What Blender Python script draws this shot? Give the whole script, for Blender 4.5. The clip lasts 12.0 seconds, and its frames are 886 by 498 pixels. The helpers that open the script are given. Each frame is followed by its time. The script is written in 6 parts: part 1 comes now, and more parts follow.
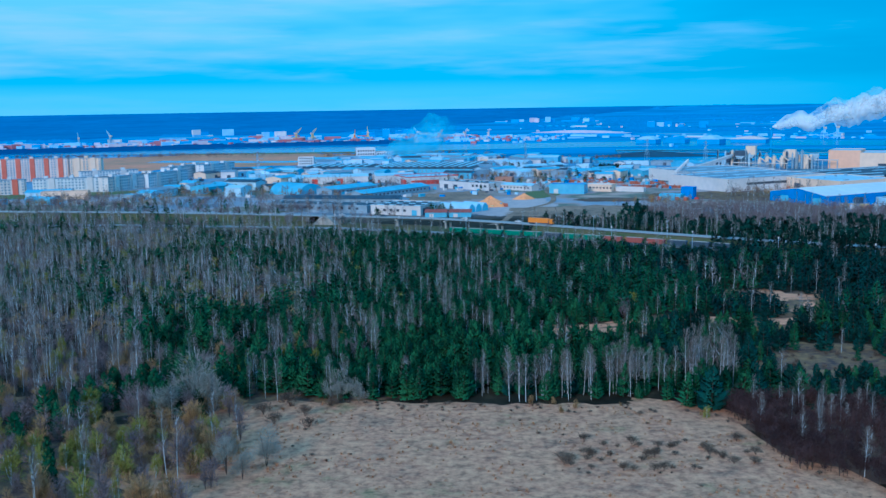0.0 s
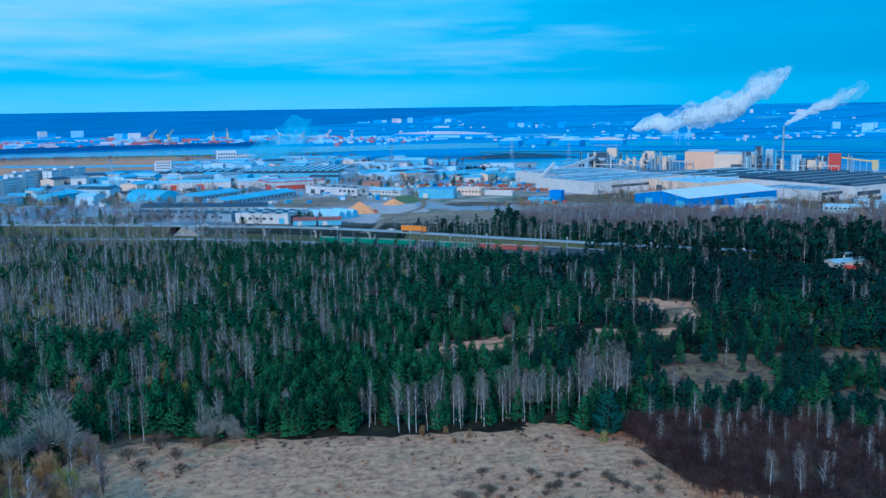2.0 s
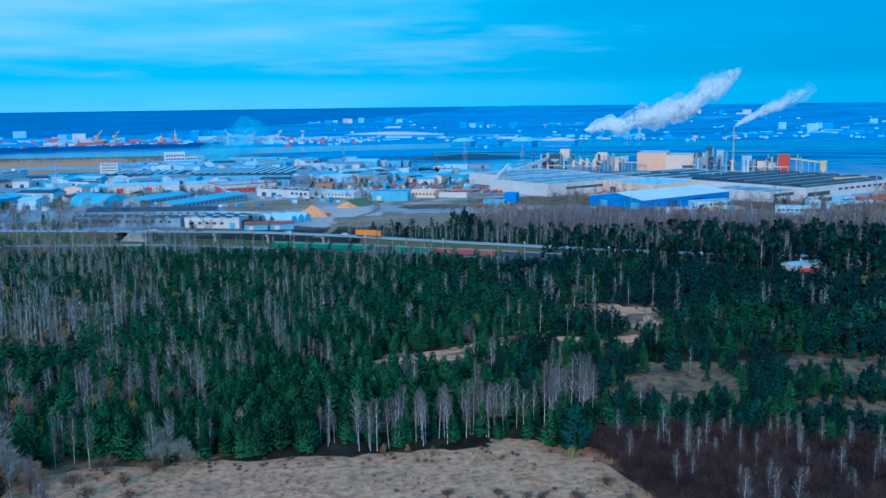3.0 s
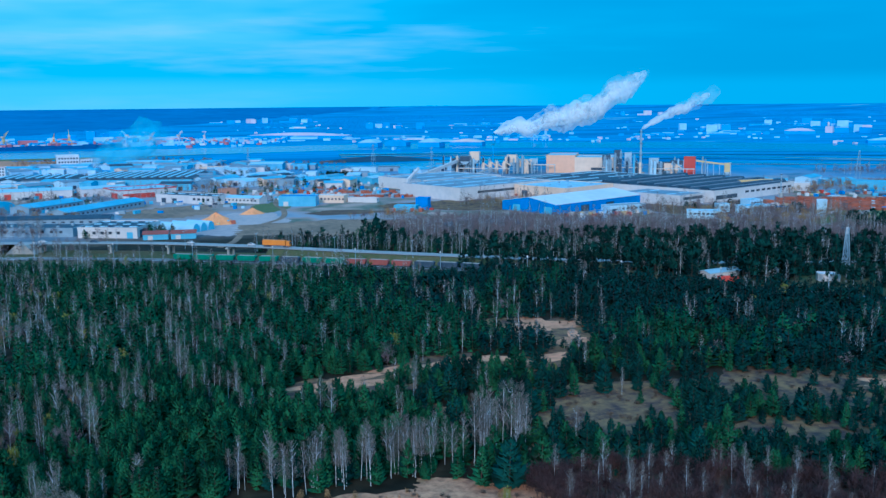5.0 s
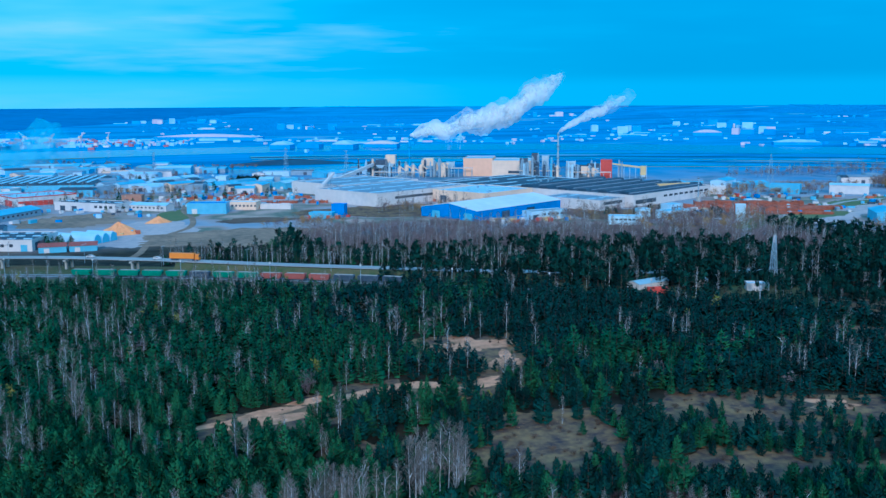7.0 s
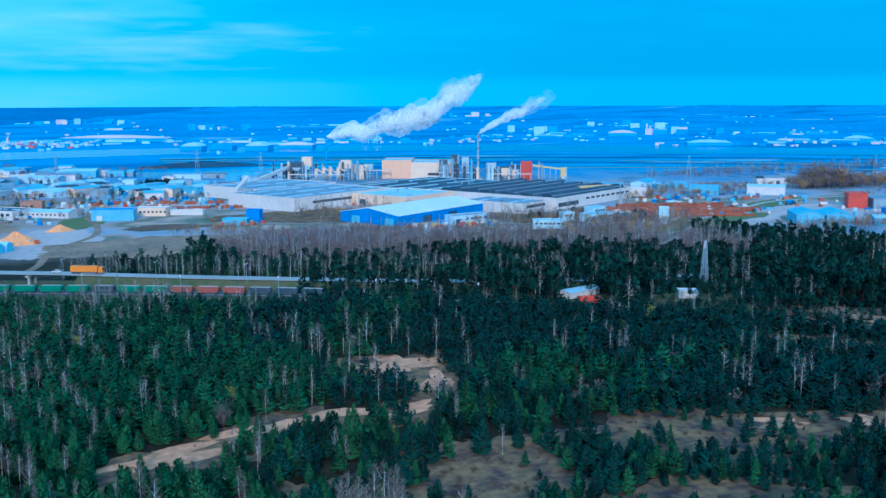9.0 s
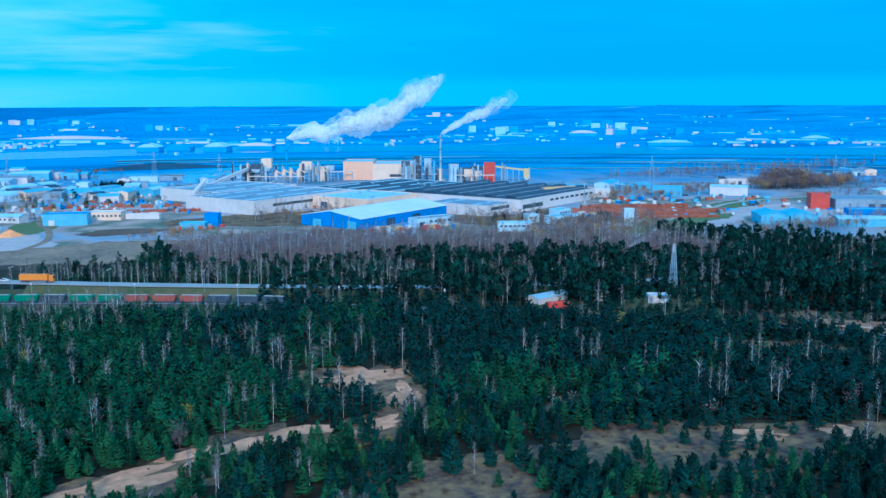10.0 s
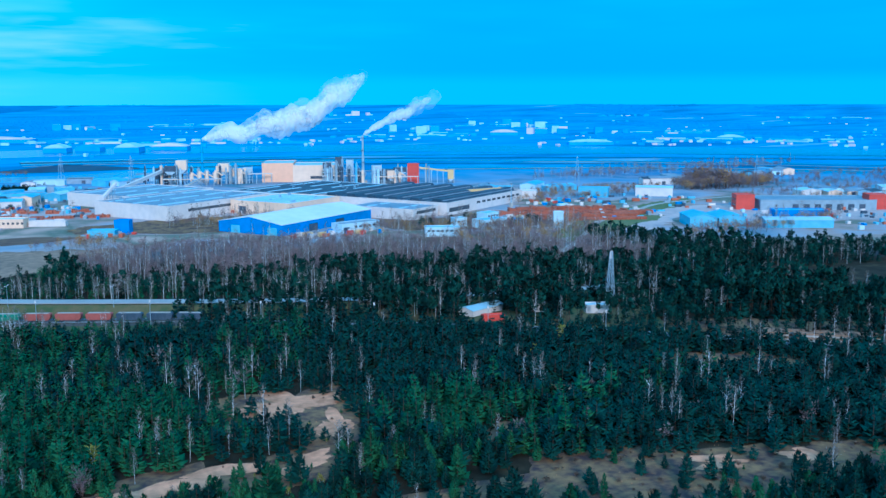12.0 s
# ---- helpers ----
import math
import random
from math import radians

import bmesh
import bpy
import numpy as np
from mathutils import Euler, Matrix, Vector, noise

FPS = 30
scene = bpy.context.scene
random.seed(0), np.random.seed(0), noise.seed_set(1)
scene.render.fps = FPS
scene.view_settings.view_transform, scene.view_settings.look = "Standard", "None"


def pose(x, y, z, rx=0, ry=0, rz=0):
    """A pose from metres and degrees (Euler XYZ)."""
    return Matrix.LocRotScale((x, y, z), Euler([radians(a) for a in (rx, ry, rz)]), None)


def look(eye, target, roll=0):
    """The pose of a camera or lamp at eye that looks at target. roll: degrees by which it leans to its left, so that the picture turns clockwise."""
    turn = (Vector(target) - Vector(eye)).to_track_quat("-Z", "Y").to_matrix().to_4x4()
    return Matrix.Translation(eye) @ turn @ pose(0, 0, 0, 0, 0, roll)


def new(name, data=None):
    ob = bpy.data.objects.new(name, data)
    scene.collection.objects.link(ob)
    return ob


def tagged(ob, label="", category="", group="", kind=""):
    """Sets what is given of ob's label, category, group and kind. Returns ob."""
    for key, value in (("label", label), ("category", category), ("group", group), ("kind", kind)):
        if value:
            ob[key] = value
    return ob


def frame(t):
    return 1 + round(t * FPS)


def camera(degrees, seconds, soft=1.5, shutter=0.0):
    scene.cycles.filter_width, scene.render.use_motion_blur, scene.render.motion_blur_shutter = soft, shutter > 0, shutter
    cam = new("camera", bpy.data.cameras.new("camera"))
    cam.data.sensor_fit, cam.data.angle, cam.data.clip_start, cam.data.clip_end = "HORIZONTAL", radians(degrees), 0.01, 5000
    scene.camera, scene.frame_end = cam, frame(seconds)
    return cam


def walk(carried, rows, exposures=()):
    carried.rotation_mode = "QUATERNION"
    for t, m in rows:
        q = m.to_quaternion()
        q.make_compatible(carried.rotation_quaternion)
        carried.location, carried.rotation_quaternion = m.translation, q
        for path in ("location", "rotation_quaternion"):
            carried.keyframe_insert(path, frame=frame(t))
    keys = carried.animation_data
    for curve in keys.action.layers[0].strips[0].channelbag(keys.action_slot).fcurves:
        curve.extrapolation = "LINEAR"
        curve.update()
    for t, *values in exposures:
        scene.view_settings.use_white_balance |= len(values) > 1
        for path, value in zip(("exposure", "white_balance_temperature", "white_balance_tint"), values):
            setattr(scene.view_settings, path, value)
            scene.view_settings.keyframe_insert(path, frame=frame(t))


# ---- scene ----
cam = camera(49.48, 12.0)
PATH = [
    (0.0, pose(0.10, -0.04, 78.23, 81.520, 0.871, -0.824)),
    (0.5, pose(-1.26, 3.98, 79.03, 81.474, 0.849, -3.465)),
    (1.0, pose(-2.48, 8.08, 79.86, 81.439, 0.824, -5.852)),
    (1.5, pose(-3.45, 12.31, 80.70, 81.404, 0.800, -7.571)),
    (2.0, pose(-4.13, 16.67, 81.51, 81.386, 0.776, -9.024)),
    (2.5, pose(-4.60, 21.15, 82.28, 81.358, 0.752, -10.478)),
    (3.0, pose(-4.91, 25.75, 83.01, 81.335, 0.714, -11.930)),
    (3.5, pose(-5.08, 30.42, 83.70, 81.303, 0.662, -13.407)),
    (5.5, pose(-2.82, 52.14, 85.94, 81.248, 0.464, -18.838)),
    (6.0, pose(-1.90, 57.87, 86.56, 81.236, 0.416, -20.126)),
    (6.5, pose(-0.92, 63.63, 87.18, 81.230, 0.364, -21.402)),
    (7.0, pose(0.11, 69.34, 87.77, 81.231, 0.312, -22.725)),
    (9.0, pose(5.96, 90.71, 88.88, 81.200, 0.205, -27.730)),
    (9.5, pose(7.95, 96.18, 89.22, 81.195, 0.203, -28.894)),
    (10.0, pose(9.99, 101.66, 89.56, 81.187, 0.205, -30.062)),
    (10.5, pose(12.11, 107.13, 89.91, 81.183, 0.198, -31.209)),
    (11.0, pose(14.29, 112.58, 90.26, 81.156, 0.177, -32.398)),
    (11.5, pose(16.47, 118.01, 90.61, 81.124, 0.151, -33.649)),
    (12.0, pose(18.62, 123.43, 90.95, 81.085, 0.123, -34.848)),
]
walk(cam, PATH, exposures=[(0.0, 0.22, 4420.0, 4.0), (6.0, 0.30, 4420.0, 4.0), (12.0, 0.62, 4420.0, 4.0)])

# ---- world and light ----
SUN_AZ, SUN_EL = 205.0, 20.0          # degrees clockwise from +y, degrees above the horizon
world = bpy.data.worlds.new("sky")
scene.world = world
world.use_nodes = True
wn, wl = world.node_tree.nodes, world.node_tree.links
wn.clear()
w_out = wn.new("ShaderNodeOutputWorld")
w_bg = wn.new("ShaderNodeBackground")
w_sky = wn.new("ShaderNodeTexSky")
w_sky.sky_type = "NISHITA"
w_sky.sun_disc = False
w_sky.sun_elevation = radians(SUN_EL)
w_sky.sun_rotation = radians(SUN_AZ)
w_sky.air_density, w_sky.dust_density, w_sky.ozone_density = 1.0, 0.3, 3.0
w_co = wn.new("ShaderNodeTexCoord")


def cloud_layer(stretch, scale, detail, lo, hi, offset):
    """Flat streaky cloud cover over the sky directions, 0 to 1."""
    mp = wn.new("ShaderNodeMapping")
    mp.inputs["Scale"].default_value = (1.0, 1.0, stretch)
    mp.inputs["Location"].default_value = offset
    nz = wn.new("ShaderNodeTexNoise")
    nz.inputs["Scale"].default_value = scale
    nz.inputs["Detail"].default_value = detail
    nz.inputs["Roughness"].default_value = 0.55
    rp = wn.new("ShaderNodeMapRange")
    rp.interpolation_type = "SMOOTHSTEP"
    rp.inputs["From Min"].default_value = lo
    rp.inputs["From Max"].default_value = hi
    wl.new(w_co.outputs["Generated"], mp.inputs["Vector"])
    wl.new(mp.outputs["Vector"], nz.inputs["Vector"])
    wl.new(nz.outputs["Fac"], rp.inputs["Value"])
    return rp.outputs["Result"]


def sky_mix(fac, a, b):
    mx = wn.new("ShaderNodeMix")
    mx.data_type = "RGBA"
    if isinstance(fac, float):
        mx.inputs[0].default_value = fac
    else:
        wl.new(fac, mx.inputs[0])
    for sock, val in ((mx.inputs[6], a), (mx.inputs[7], b)):
        if isinstance(val, tuple):
            sock.default_value = val
        else:
            wl.new(val, sock)
    return mx.outputs[2]


w_sep = wn.new("ShaderNodeSeparateXYZ")
wl.new(w_co.outputs["Generated"], w_sep.inputs["Vector"])


def sky_range(sock, lo, hi, a=0.0, b=1.0):
    rp = wn.new("ShaderNodeMapRange")
    rp.interpolation_type = "SMOOTHSTEP"
    rp.inputs["From Min"].default_value, rp.inputs["From Max"].default_value = lo, hi
    rp.inputs["To Min"].default_value, rp.inputs["To Max"].default_value = a, b
    wl.new(sock, rp.inputs["Value"])
    return rp.outputs["Result"]


def sky_mul(a, b):
    mm = wn.new("ShaderNodeMath")
    mm.operation = "MULTIPLY"
    wl.new(a, mm.inputs[0])
    wl.new(b, mm.inputs[1])
    return mm.outputs[0]


# a pale bank on the horizon, a clear cyan gap, then a high cloud deck that thins out towards the east
up = w_sep.outputs["Z"]
east = sky_range(w_sep.outputs["X"], -0.05, 0.62, 1.0, 0.12)
gap = sky_mix(0.97, w_sky.outputs["Color"], sky_mix(sky_range(w_sep.outputs["X"], -0.1, 0.7), (0.25, 3.50, 4.75, 1), (0.14, 2.35, 3.75, 1)))
low = sky_mix(sky_range(up, 0.030, 0.012, 0.0, 0.75), gap, sky_mix(sky_range(w_sep.outputs["X"], -0.1, 0.75), (1.4, 4.5, 5.5, 1), (0.5, 3.2, 4.6, 1)))
veil = sky_mix(sky_mul(cloud_layer(7.0, 1.7, 4.0, 0.28, 0.56, (0.4, 0.0, 0.25)), sky_mul(east, sky_range(up, 0.035, 0.080, 0.25, 1.0))), low, (2.0, 4.7, 5.7, 1))
streak = sky_mix(sky_mul(cloud_layer(10.0, 3.2, 5.0, 0.46, 0.76, (1.3, 2.0, 0.37)), sky_mul(east, sky_range(up, 0.012, 0.05, 0.25, 0.8))), veil, (3.6, 4.9, 5.9, 1))
deck = sky_mix(cloud_layer(2.0, 2.5, 4.0, 0.35, 0.7, (5.0, 1.0, 0.0)), (1.7, 4.1, 5.4, 1), (3.0, 5.0, 6.2, 1))
streak = sky_mix(sky_range(up, 0.14, 0.34), streak, deck)
wl.new(streak, w_bg.inputs["Color"])
w_bg.inputs["Strength"].default_value = 0.11
wl.new(w_bg.outputs["Background"], w_out.inputs["Surface"])

sun_data = bpy.data.lights.new("sun", "SUN")
sun_data.energy, sun_data.angle, sun_data.color = 1.9, radians(10), (1.0, 0.74, 0.52)
sun = new("sun", sun_data)
az, el = radians(SUN_AZ), radians(SUN_EL)
to_sun = Vector((math.sin(az) * math.cos(el), math.cos(az) * math.cos(el), math.sin(el)))
sun.matrix_world = look(to_sun * 500, (0, 0, 0))


# ---- materials ----
def mat(name, c1, c2=None, rough=0.8, fine=1.0, coarse=0.08, bump=0.0, metal=0.0, spec=0.3, per_object=0.0, alpha=1.0):
    """A surface whose colour wanders from c1 to c2 at a fine and a coarse scale (cycles a metre)."""
    m = bpy.data.materials.new(name)
    m.use_nodes = True
    n, l = m.node_tree.nodes, m.node_tree.links
    b = n["Principled BSDF"]
    b.inputs["Roughness"].default_value = rough
    b.inputs["Metallic"].default_value = metal
    b.inputs["Specular IOR Level"].default_value = spec
    c2 = c2 or tuple(v * 0.7 for v in c1)
    co = n.new("ShaderNodeTexCoord")
    fac = None
    for sc, det in ((fine, 3.0), (coarse, 2.0)):
        nz = n.new("ShaderNodeTexNoise")
        nz.inputs["Scale"].default_value = sc
        nz.inputs["Detail"].default_value = det
        l.new(co.outputs["Object"], nz.inputs["Vector"])
        if fac is None:
            fac = nz.outputs["Fac"]
            if bump:
                bp = n.new("ShaderNodeBump")
                bp.inputs["Strength"].default_value = bump
                bp.inputs["Distance"].default_value = 0.2
                l.new(fac, bp.inputs["Height"])
                l.new(bp.outputs["Normal"], b.inputs["Normal"])
        else:
            mm = n.new("ShaderNodeMath")
            mm.operation = "ADD"
            l.new(fac, mm.inputs[0])
            l.new(nz.outputs["Fac"], mm.inputs[1])
            fac = mm.outputs[0]
    if per_object:
        oi = n.new("ShaderNodeObjectInfo")
        ma = n.new("ShaderNodeMath")
        ma.operation = "MULTIPLY_ADD"
        l.new(oi.outputs["Random"], ma.inputs[0])
        ma.inputs[1].default_value = per_object
        l.new(fac, ma.inputs[2])
        fac = ma.outputs[0]
    mr = n.new("ShaderNodeMapRange")
    mr.inputs["From Min"].default_value = 0.75
    mr.inputs["From Max"].default_value = 1.25 + per_object
    l.new(fac, mr.inputs["Value"])
    mx = n.new("ShaderNodeMix")
    mx.data_type = "RGBA"
    mx.inputs[6].default_value = (*c1, 1)
    mx.inputs[7].default_value = (*c2, 1)
    l.new(mr.outputs["Result"], mx.inputs[0])
    l.new(mx.outputs[2], b.inputs["Base Color"])
    b.inputs["Alpha"].default_value = alpha
    return m


def foliage(name, c1, c2, coarse=0.12, clump=0.30):
    """Leaves, needles or twigs: each clump differs a little, and whole trees differ more."""
    m = bpy.data.materials.new(name)
    m.use_nodes = True
    n, l = m.node_tree.nodes, m.node_tree.links
    b = n["Principled BSDF"]
    b.inputs["Roughness"].default_value = 0.9
    b.inputs["Specular IOR Level"].default_value = 0.1
    geo = n.new("ShaderNodeNewGeometry")
    oi = n.new("ShaderNodeObjectInfo")
    nz = n.new("ShaderNodeTexNoise")
    nz.inputs["Scale"].default_value = coarse
    nz.inputs["Detail"].default_value = 2.0
    l.new(geo.outputs["Position"], nz.inputs["Vector"])
    a1 = n.new("ShaderNodeMath")
    a1.operation = "MULTIPLY_ADD"
    l.new(geo.outputs["Random Per Island"], a1.inputs[0])
    a1.inputs[1].default_value = clump
    l.new(nz.outputs["Fac"], a1.inputs[2])
    mr = n.new("ShaderNodeMapRange")
    mr.inputs["From Min"].default_value = 0.34 + 0.13 * clump
    mr.inputs["From Max"].default_value = 0.62 + clump
    l.new(a1.outputs[0], mr.inputs["Value"])
    mx = n.new("ShaderNodeMix")
    mx.data_type = "RGBA"
    mx.inputs[6].default_value = (*c1, 1)
    mx.inputs[7].default_value = (*c2, 1)
    l.new(mr.outputs["Result"], mx.inputs[0])
    l.new(mx.outputs[2], b.inputs["Base Color"])
    return m


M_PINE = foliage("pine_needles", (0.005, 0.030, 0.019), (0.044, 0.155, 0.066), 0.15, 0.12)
# dark conifers, deepened further to carry the shade over the eastern wood
M_PINE_DARK = foliage("dark_shaded_needles", (0.003, 0.016, 0.016), (0.018, 0.076, 0.062), 0.15, 0.12)
M_TWIG = foliage("birch_twigs", (0.105, 0.098, 0.098), (0.26, 0.235, 0.22))
M_TWIG_RED = foliage("alder_twigs", (0.115, 0.092, 0.108), (0.27, 0.215, 0.225))
M_TWIG_PURPLE = foliage("thicket_twigs", (0.030, 0.019, 0.023), (0.105, 0.064, 0.066))
M_TWIG_GREEN = foliage("budding_leaves", (0.15, 0.17, 0.04), (0.33, 0.31, 0.07))
M_TWIG_GREY = foliage("willow_twigs", (0.20, 0.20, 0.18), (0.36, 0.37, 0.34))
M_TWIG_OCHRE = foliage("ochre_twigs", (0.24, 0.155, 0.075), (0.44, 0.29, 0.14))
M_TWIG_DARK = foliage("dark_shrub_twigs", (0.08, 0.062, 0.054), (0.20, 0.15, 0.115))
M_BARK = mat("pine_bark", (0.09, 0.062, 0.050), (0.05, 0.038, 0.034), 0.9, 2.0, 0.3)
M_BIRCH = mat("birch_bark", (0.70, 0.76, 0.82), (0.42, 0.45, 0.49), 0.8, 1.2, 0.3)


def field_material():
    """Trampled dry grass: straw, pinkish and grey-brown areas, a little fresh green."""
    m = bpy.data.materials.new("dry_grass_field")
    m.use_nodes = True
    n, l = m.node_tree.nodes, m.node_tree.links
    b = n["Principled BSDF"]
    b.inputs["Roughness"].default_value = 0.95
    geo = n.new("ShaderNodeNewGeometry")
    cols = []
    for sc, det, stops in ((0.05, 5.0, ((0.38, (0.27, 0.14, 0.085)), (0.45, (0.58, 0.25, 0.135)), (0.51, (0.70, 0.34, 0.18)), (0.58, (0.46, 0.22, 0.12)), (0.66, (0.27, 0.22, 0.08)))),
                           (0.45, 10.0, ((0.38, (0.10, 0.062, 0.045)), (0.49, (0.42, 0.22, 0.13)), (0.62, (0.66, 0.38, 0.22))))):
        nz = n.new("ShaderNodeTexNoise")
        nz.inputs["Scale"].default_value = sc
        nz.inputs["Detail"].default_value = det
        nz.inputs["Roughness"].default_value = 0.65
        l.new(geo.outputs["Position"], nz.inputs["Vector"])
        r = n.new("ShaderNodeValToRGB")
        e = r.color_ramp.elements
        while len(e) < len(stops):
            e.new(0.5)
        for i, (q, c) in enumerate(stops):
            e[i].position, e[i].color = q, (*c, 1)
        l.new(nz.outputs["Fac"], r.inputs["Fac"])
        cols.append(r.outputs["Color"])
        last = nz.outputs["Fac"]
    mx = n.new("ShaderNodeMix")
    mx.data_type = "RGBA"
    mx.inputs[0].default_value = 0.55
    l.new(cols[0], mx.inputs[6])
    l.new(cols[1], mx.inputs[7])
    l.new(mx.outputs[2], b.inputs["Base Color"])
    bp = n.new("ShaderNodeBump")
    bp.inputs["Strength"].default_value = 0.5
    bp.inputs["Distance"].default_value = 0.4
    l.new(last, bp.inputs["Height"])
    l.new(bp.outputs["Normal"], b.inputs["Normal"])
    return m


M_GRASSFIELD = field_material()
M_DRYTUFT = foliage("dry_grass", (0.26, 0.145, 0.085), (0.60, 0.33, 0.18), 0.12)
M_SAND = mat("bare_sand", (0.80, 0.38, 0.22), (0.42, 0.20, 0.11), 0.95, 0.35, 0.09, 0.6)
M_MOSS = mat("mossy_clearing", (0.058, 0.040, 0.045), (0.27, 0.165, 0.078), 0.95, 0.42, 0.11, 0.8)
M_GREEN = mat("young_grass", (0.10, 0.16, 0.06), (0.17, 0.17, 0.08), 0.95, 0.4, 0.03, 0.2)
M_ASPHALT = mat("asphalt", (0.38, 0.39, 0.41), (0.30, 0.31, 0.33), 0.7, 0.6, 0.05)
M_CONCRETE = mat("concrete", (0.46, 0.45, 0.43), (0.34, 0.33, 0.32), 0.85, 0.6, 0.08)
M_YARD = mat("paved_yard", (0.56, 0.45, 0.44), (0.38, 0.33, 0.35), 0.85, 0.2, 0.02)
M_DIRT = mat("brown_dirt", (0.36, 0.24, 0.17), (0.17, 0.13, 0.10), 0.95, 0.2, 0.03, 0.3)
M_REED = mat("orange_reeds", (0.70, 0.29, 0.17), (0.40, 0.24, 0.15), 0.95, 0.05, 0.006)
# brown soil, darkened to hold the shade among thicket stems too
M_PURPLE = mat("dark_soil_and_shade", (0.085, 0.056, 0.050), (0.16, 0.105, 0.07), 0.95, 0.2, 0.03, 0.3)
M_VERGE = mat("dark_verge_grass", (0.06, 0.09, 0.035), (0.14, 0.11, 0.055), 0.95, 0.3, 0.05, 0.3)
# soil of the far embankments, tinted blue for the haze over them
M_SOIL = mat("hazed_dark_soil", (0.05, 0.09, 0.13), (0.03, 0.06, 0.09), 0.95, 0.3, 0.03)
M_WATER = mat("river_water", (0.005, 0.14, 0.36), (0.01, 0.18, 0.44), 0.18, 0.03, 0.004, 0.0, 0.0, 0.5)
M_WHITE = mat("white_cladding", (0.70, 0.66, 0.66), (0.58, 0.57, 0.59), 0.55, 0.25, 0.05)
M_CREAM = mat("cream_cladding", (0.84, 0.63, 0.48), (0.72, 0.54, 0.42), 0.6, 0.2, 0.04)
M_TAN = mat("tan_cladding", (0.86, 0.50, 0.33), (0.76, 0.44, 0.30), 0.6, 0.2, 0.04)
# whitish walls tinted blue, putting the haze over the town into the paint
M_PALEWALL = mat("hazed_pale_cladding", (0.50, 0.70, 0.84), (0.40, 0.58, 0.72), 0.55, 0.25, 0.05)
M_GREY = mat("grey_panels", (0.30, 0.40, 0.50), (0.22, 0.30, 0.38), 0.7, 0.25, 0.05)
M_BLUE = mat("blue_cladding", (0.02, 0.25, 0.72), (0.02, 0.20, 0.58), 0.5, 0.25, 0.05)
M_LBLUE = mat("light_blue_sheet_roof", (0.18, 0.50, 0.72), (0.12, 0.40, 0.62), 0.50, 0.2, 0.04)
M_RED = mat("red_cladding", (0.60, 0.075, 0.055), (0.46, 0.06, 0.05), 0.55, 0.25, 0.05)
M_BRICK = mat("red_brick", (0.44, 0.24, 0.17), (0.32, 0.17, 0.13), 0.85, 0.6, 0.08)
M_YELLOW = mat("yellow_paint", (0.68, 0.50, 0.24), (0.58, 0.43, 0.22), 0.5, 0.25, 0.05)
M_ORANGE = mat("orange_paint", (0.80, 0.27, 0.03), (0.70, 0.22, 0.03), 0.5, 0.4, 0.1)
M_PALEROOF = mat("pale_roof_sheet", (0.44, 0.66, 0.82), (0.34, 0.56, 0.74), 0.30, 0.15, 0.03)
M_DARKROOF = mat("bitumen_roof", (0.022, 0.05, 0.09), (0.05, 0.09, 0.14), 0.65, 0.15, 0.03)
M_WHITEROOF = mat("white_roof_sheet", (0.80, 0.80, 0.82), (0.68, 0.70, 0.74), 0.35, 0.15, 0.03)
M_GREYROOF = mat("grey_sheet_roof", (0.25, 0.32, 0.41), (0.18, 0.25, 0.34), 0.55, 0.15, 0.03)
M_GLASS = mat("window_glass", (0.05, 0.07, 0.10), (0.08, 0.10, 0.13), 0.15, 0.3, 0.1, 0.0, 0.0, 0.6)
M_STEEL = mat("galvanised_steel", (0.42, 0.54, 0.64), (0.30, 0.40, 0.50), 0.4, 0.5, 0.1, 0.0, 0.5)
M_DARKSTEEL = mat("dark_steel", (0.03, 0.06, 0.10), (0.07, 0.10, 0.15), 0.5, 0.5, 0.1)
M_LOG = mat("stacked_logs", (0.50, 0.16, 0.10), (0.28, 0.09, 0.06), 0.9, 0.6, 0.06)
M_GREENPAINT = mat("green_wagon_paint", (0.03, 0.24, 0.16), (0.02, 0.16, 0.11), 0.55, 0.4, 0.1)
M_RUST = mat("rust_red_wagon_paint", (0.34, 0.10, 0.09), (0.26, 0.08, 0.07), 0.7, 0.5, 0.1)


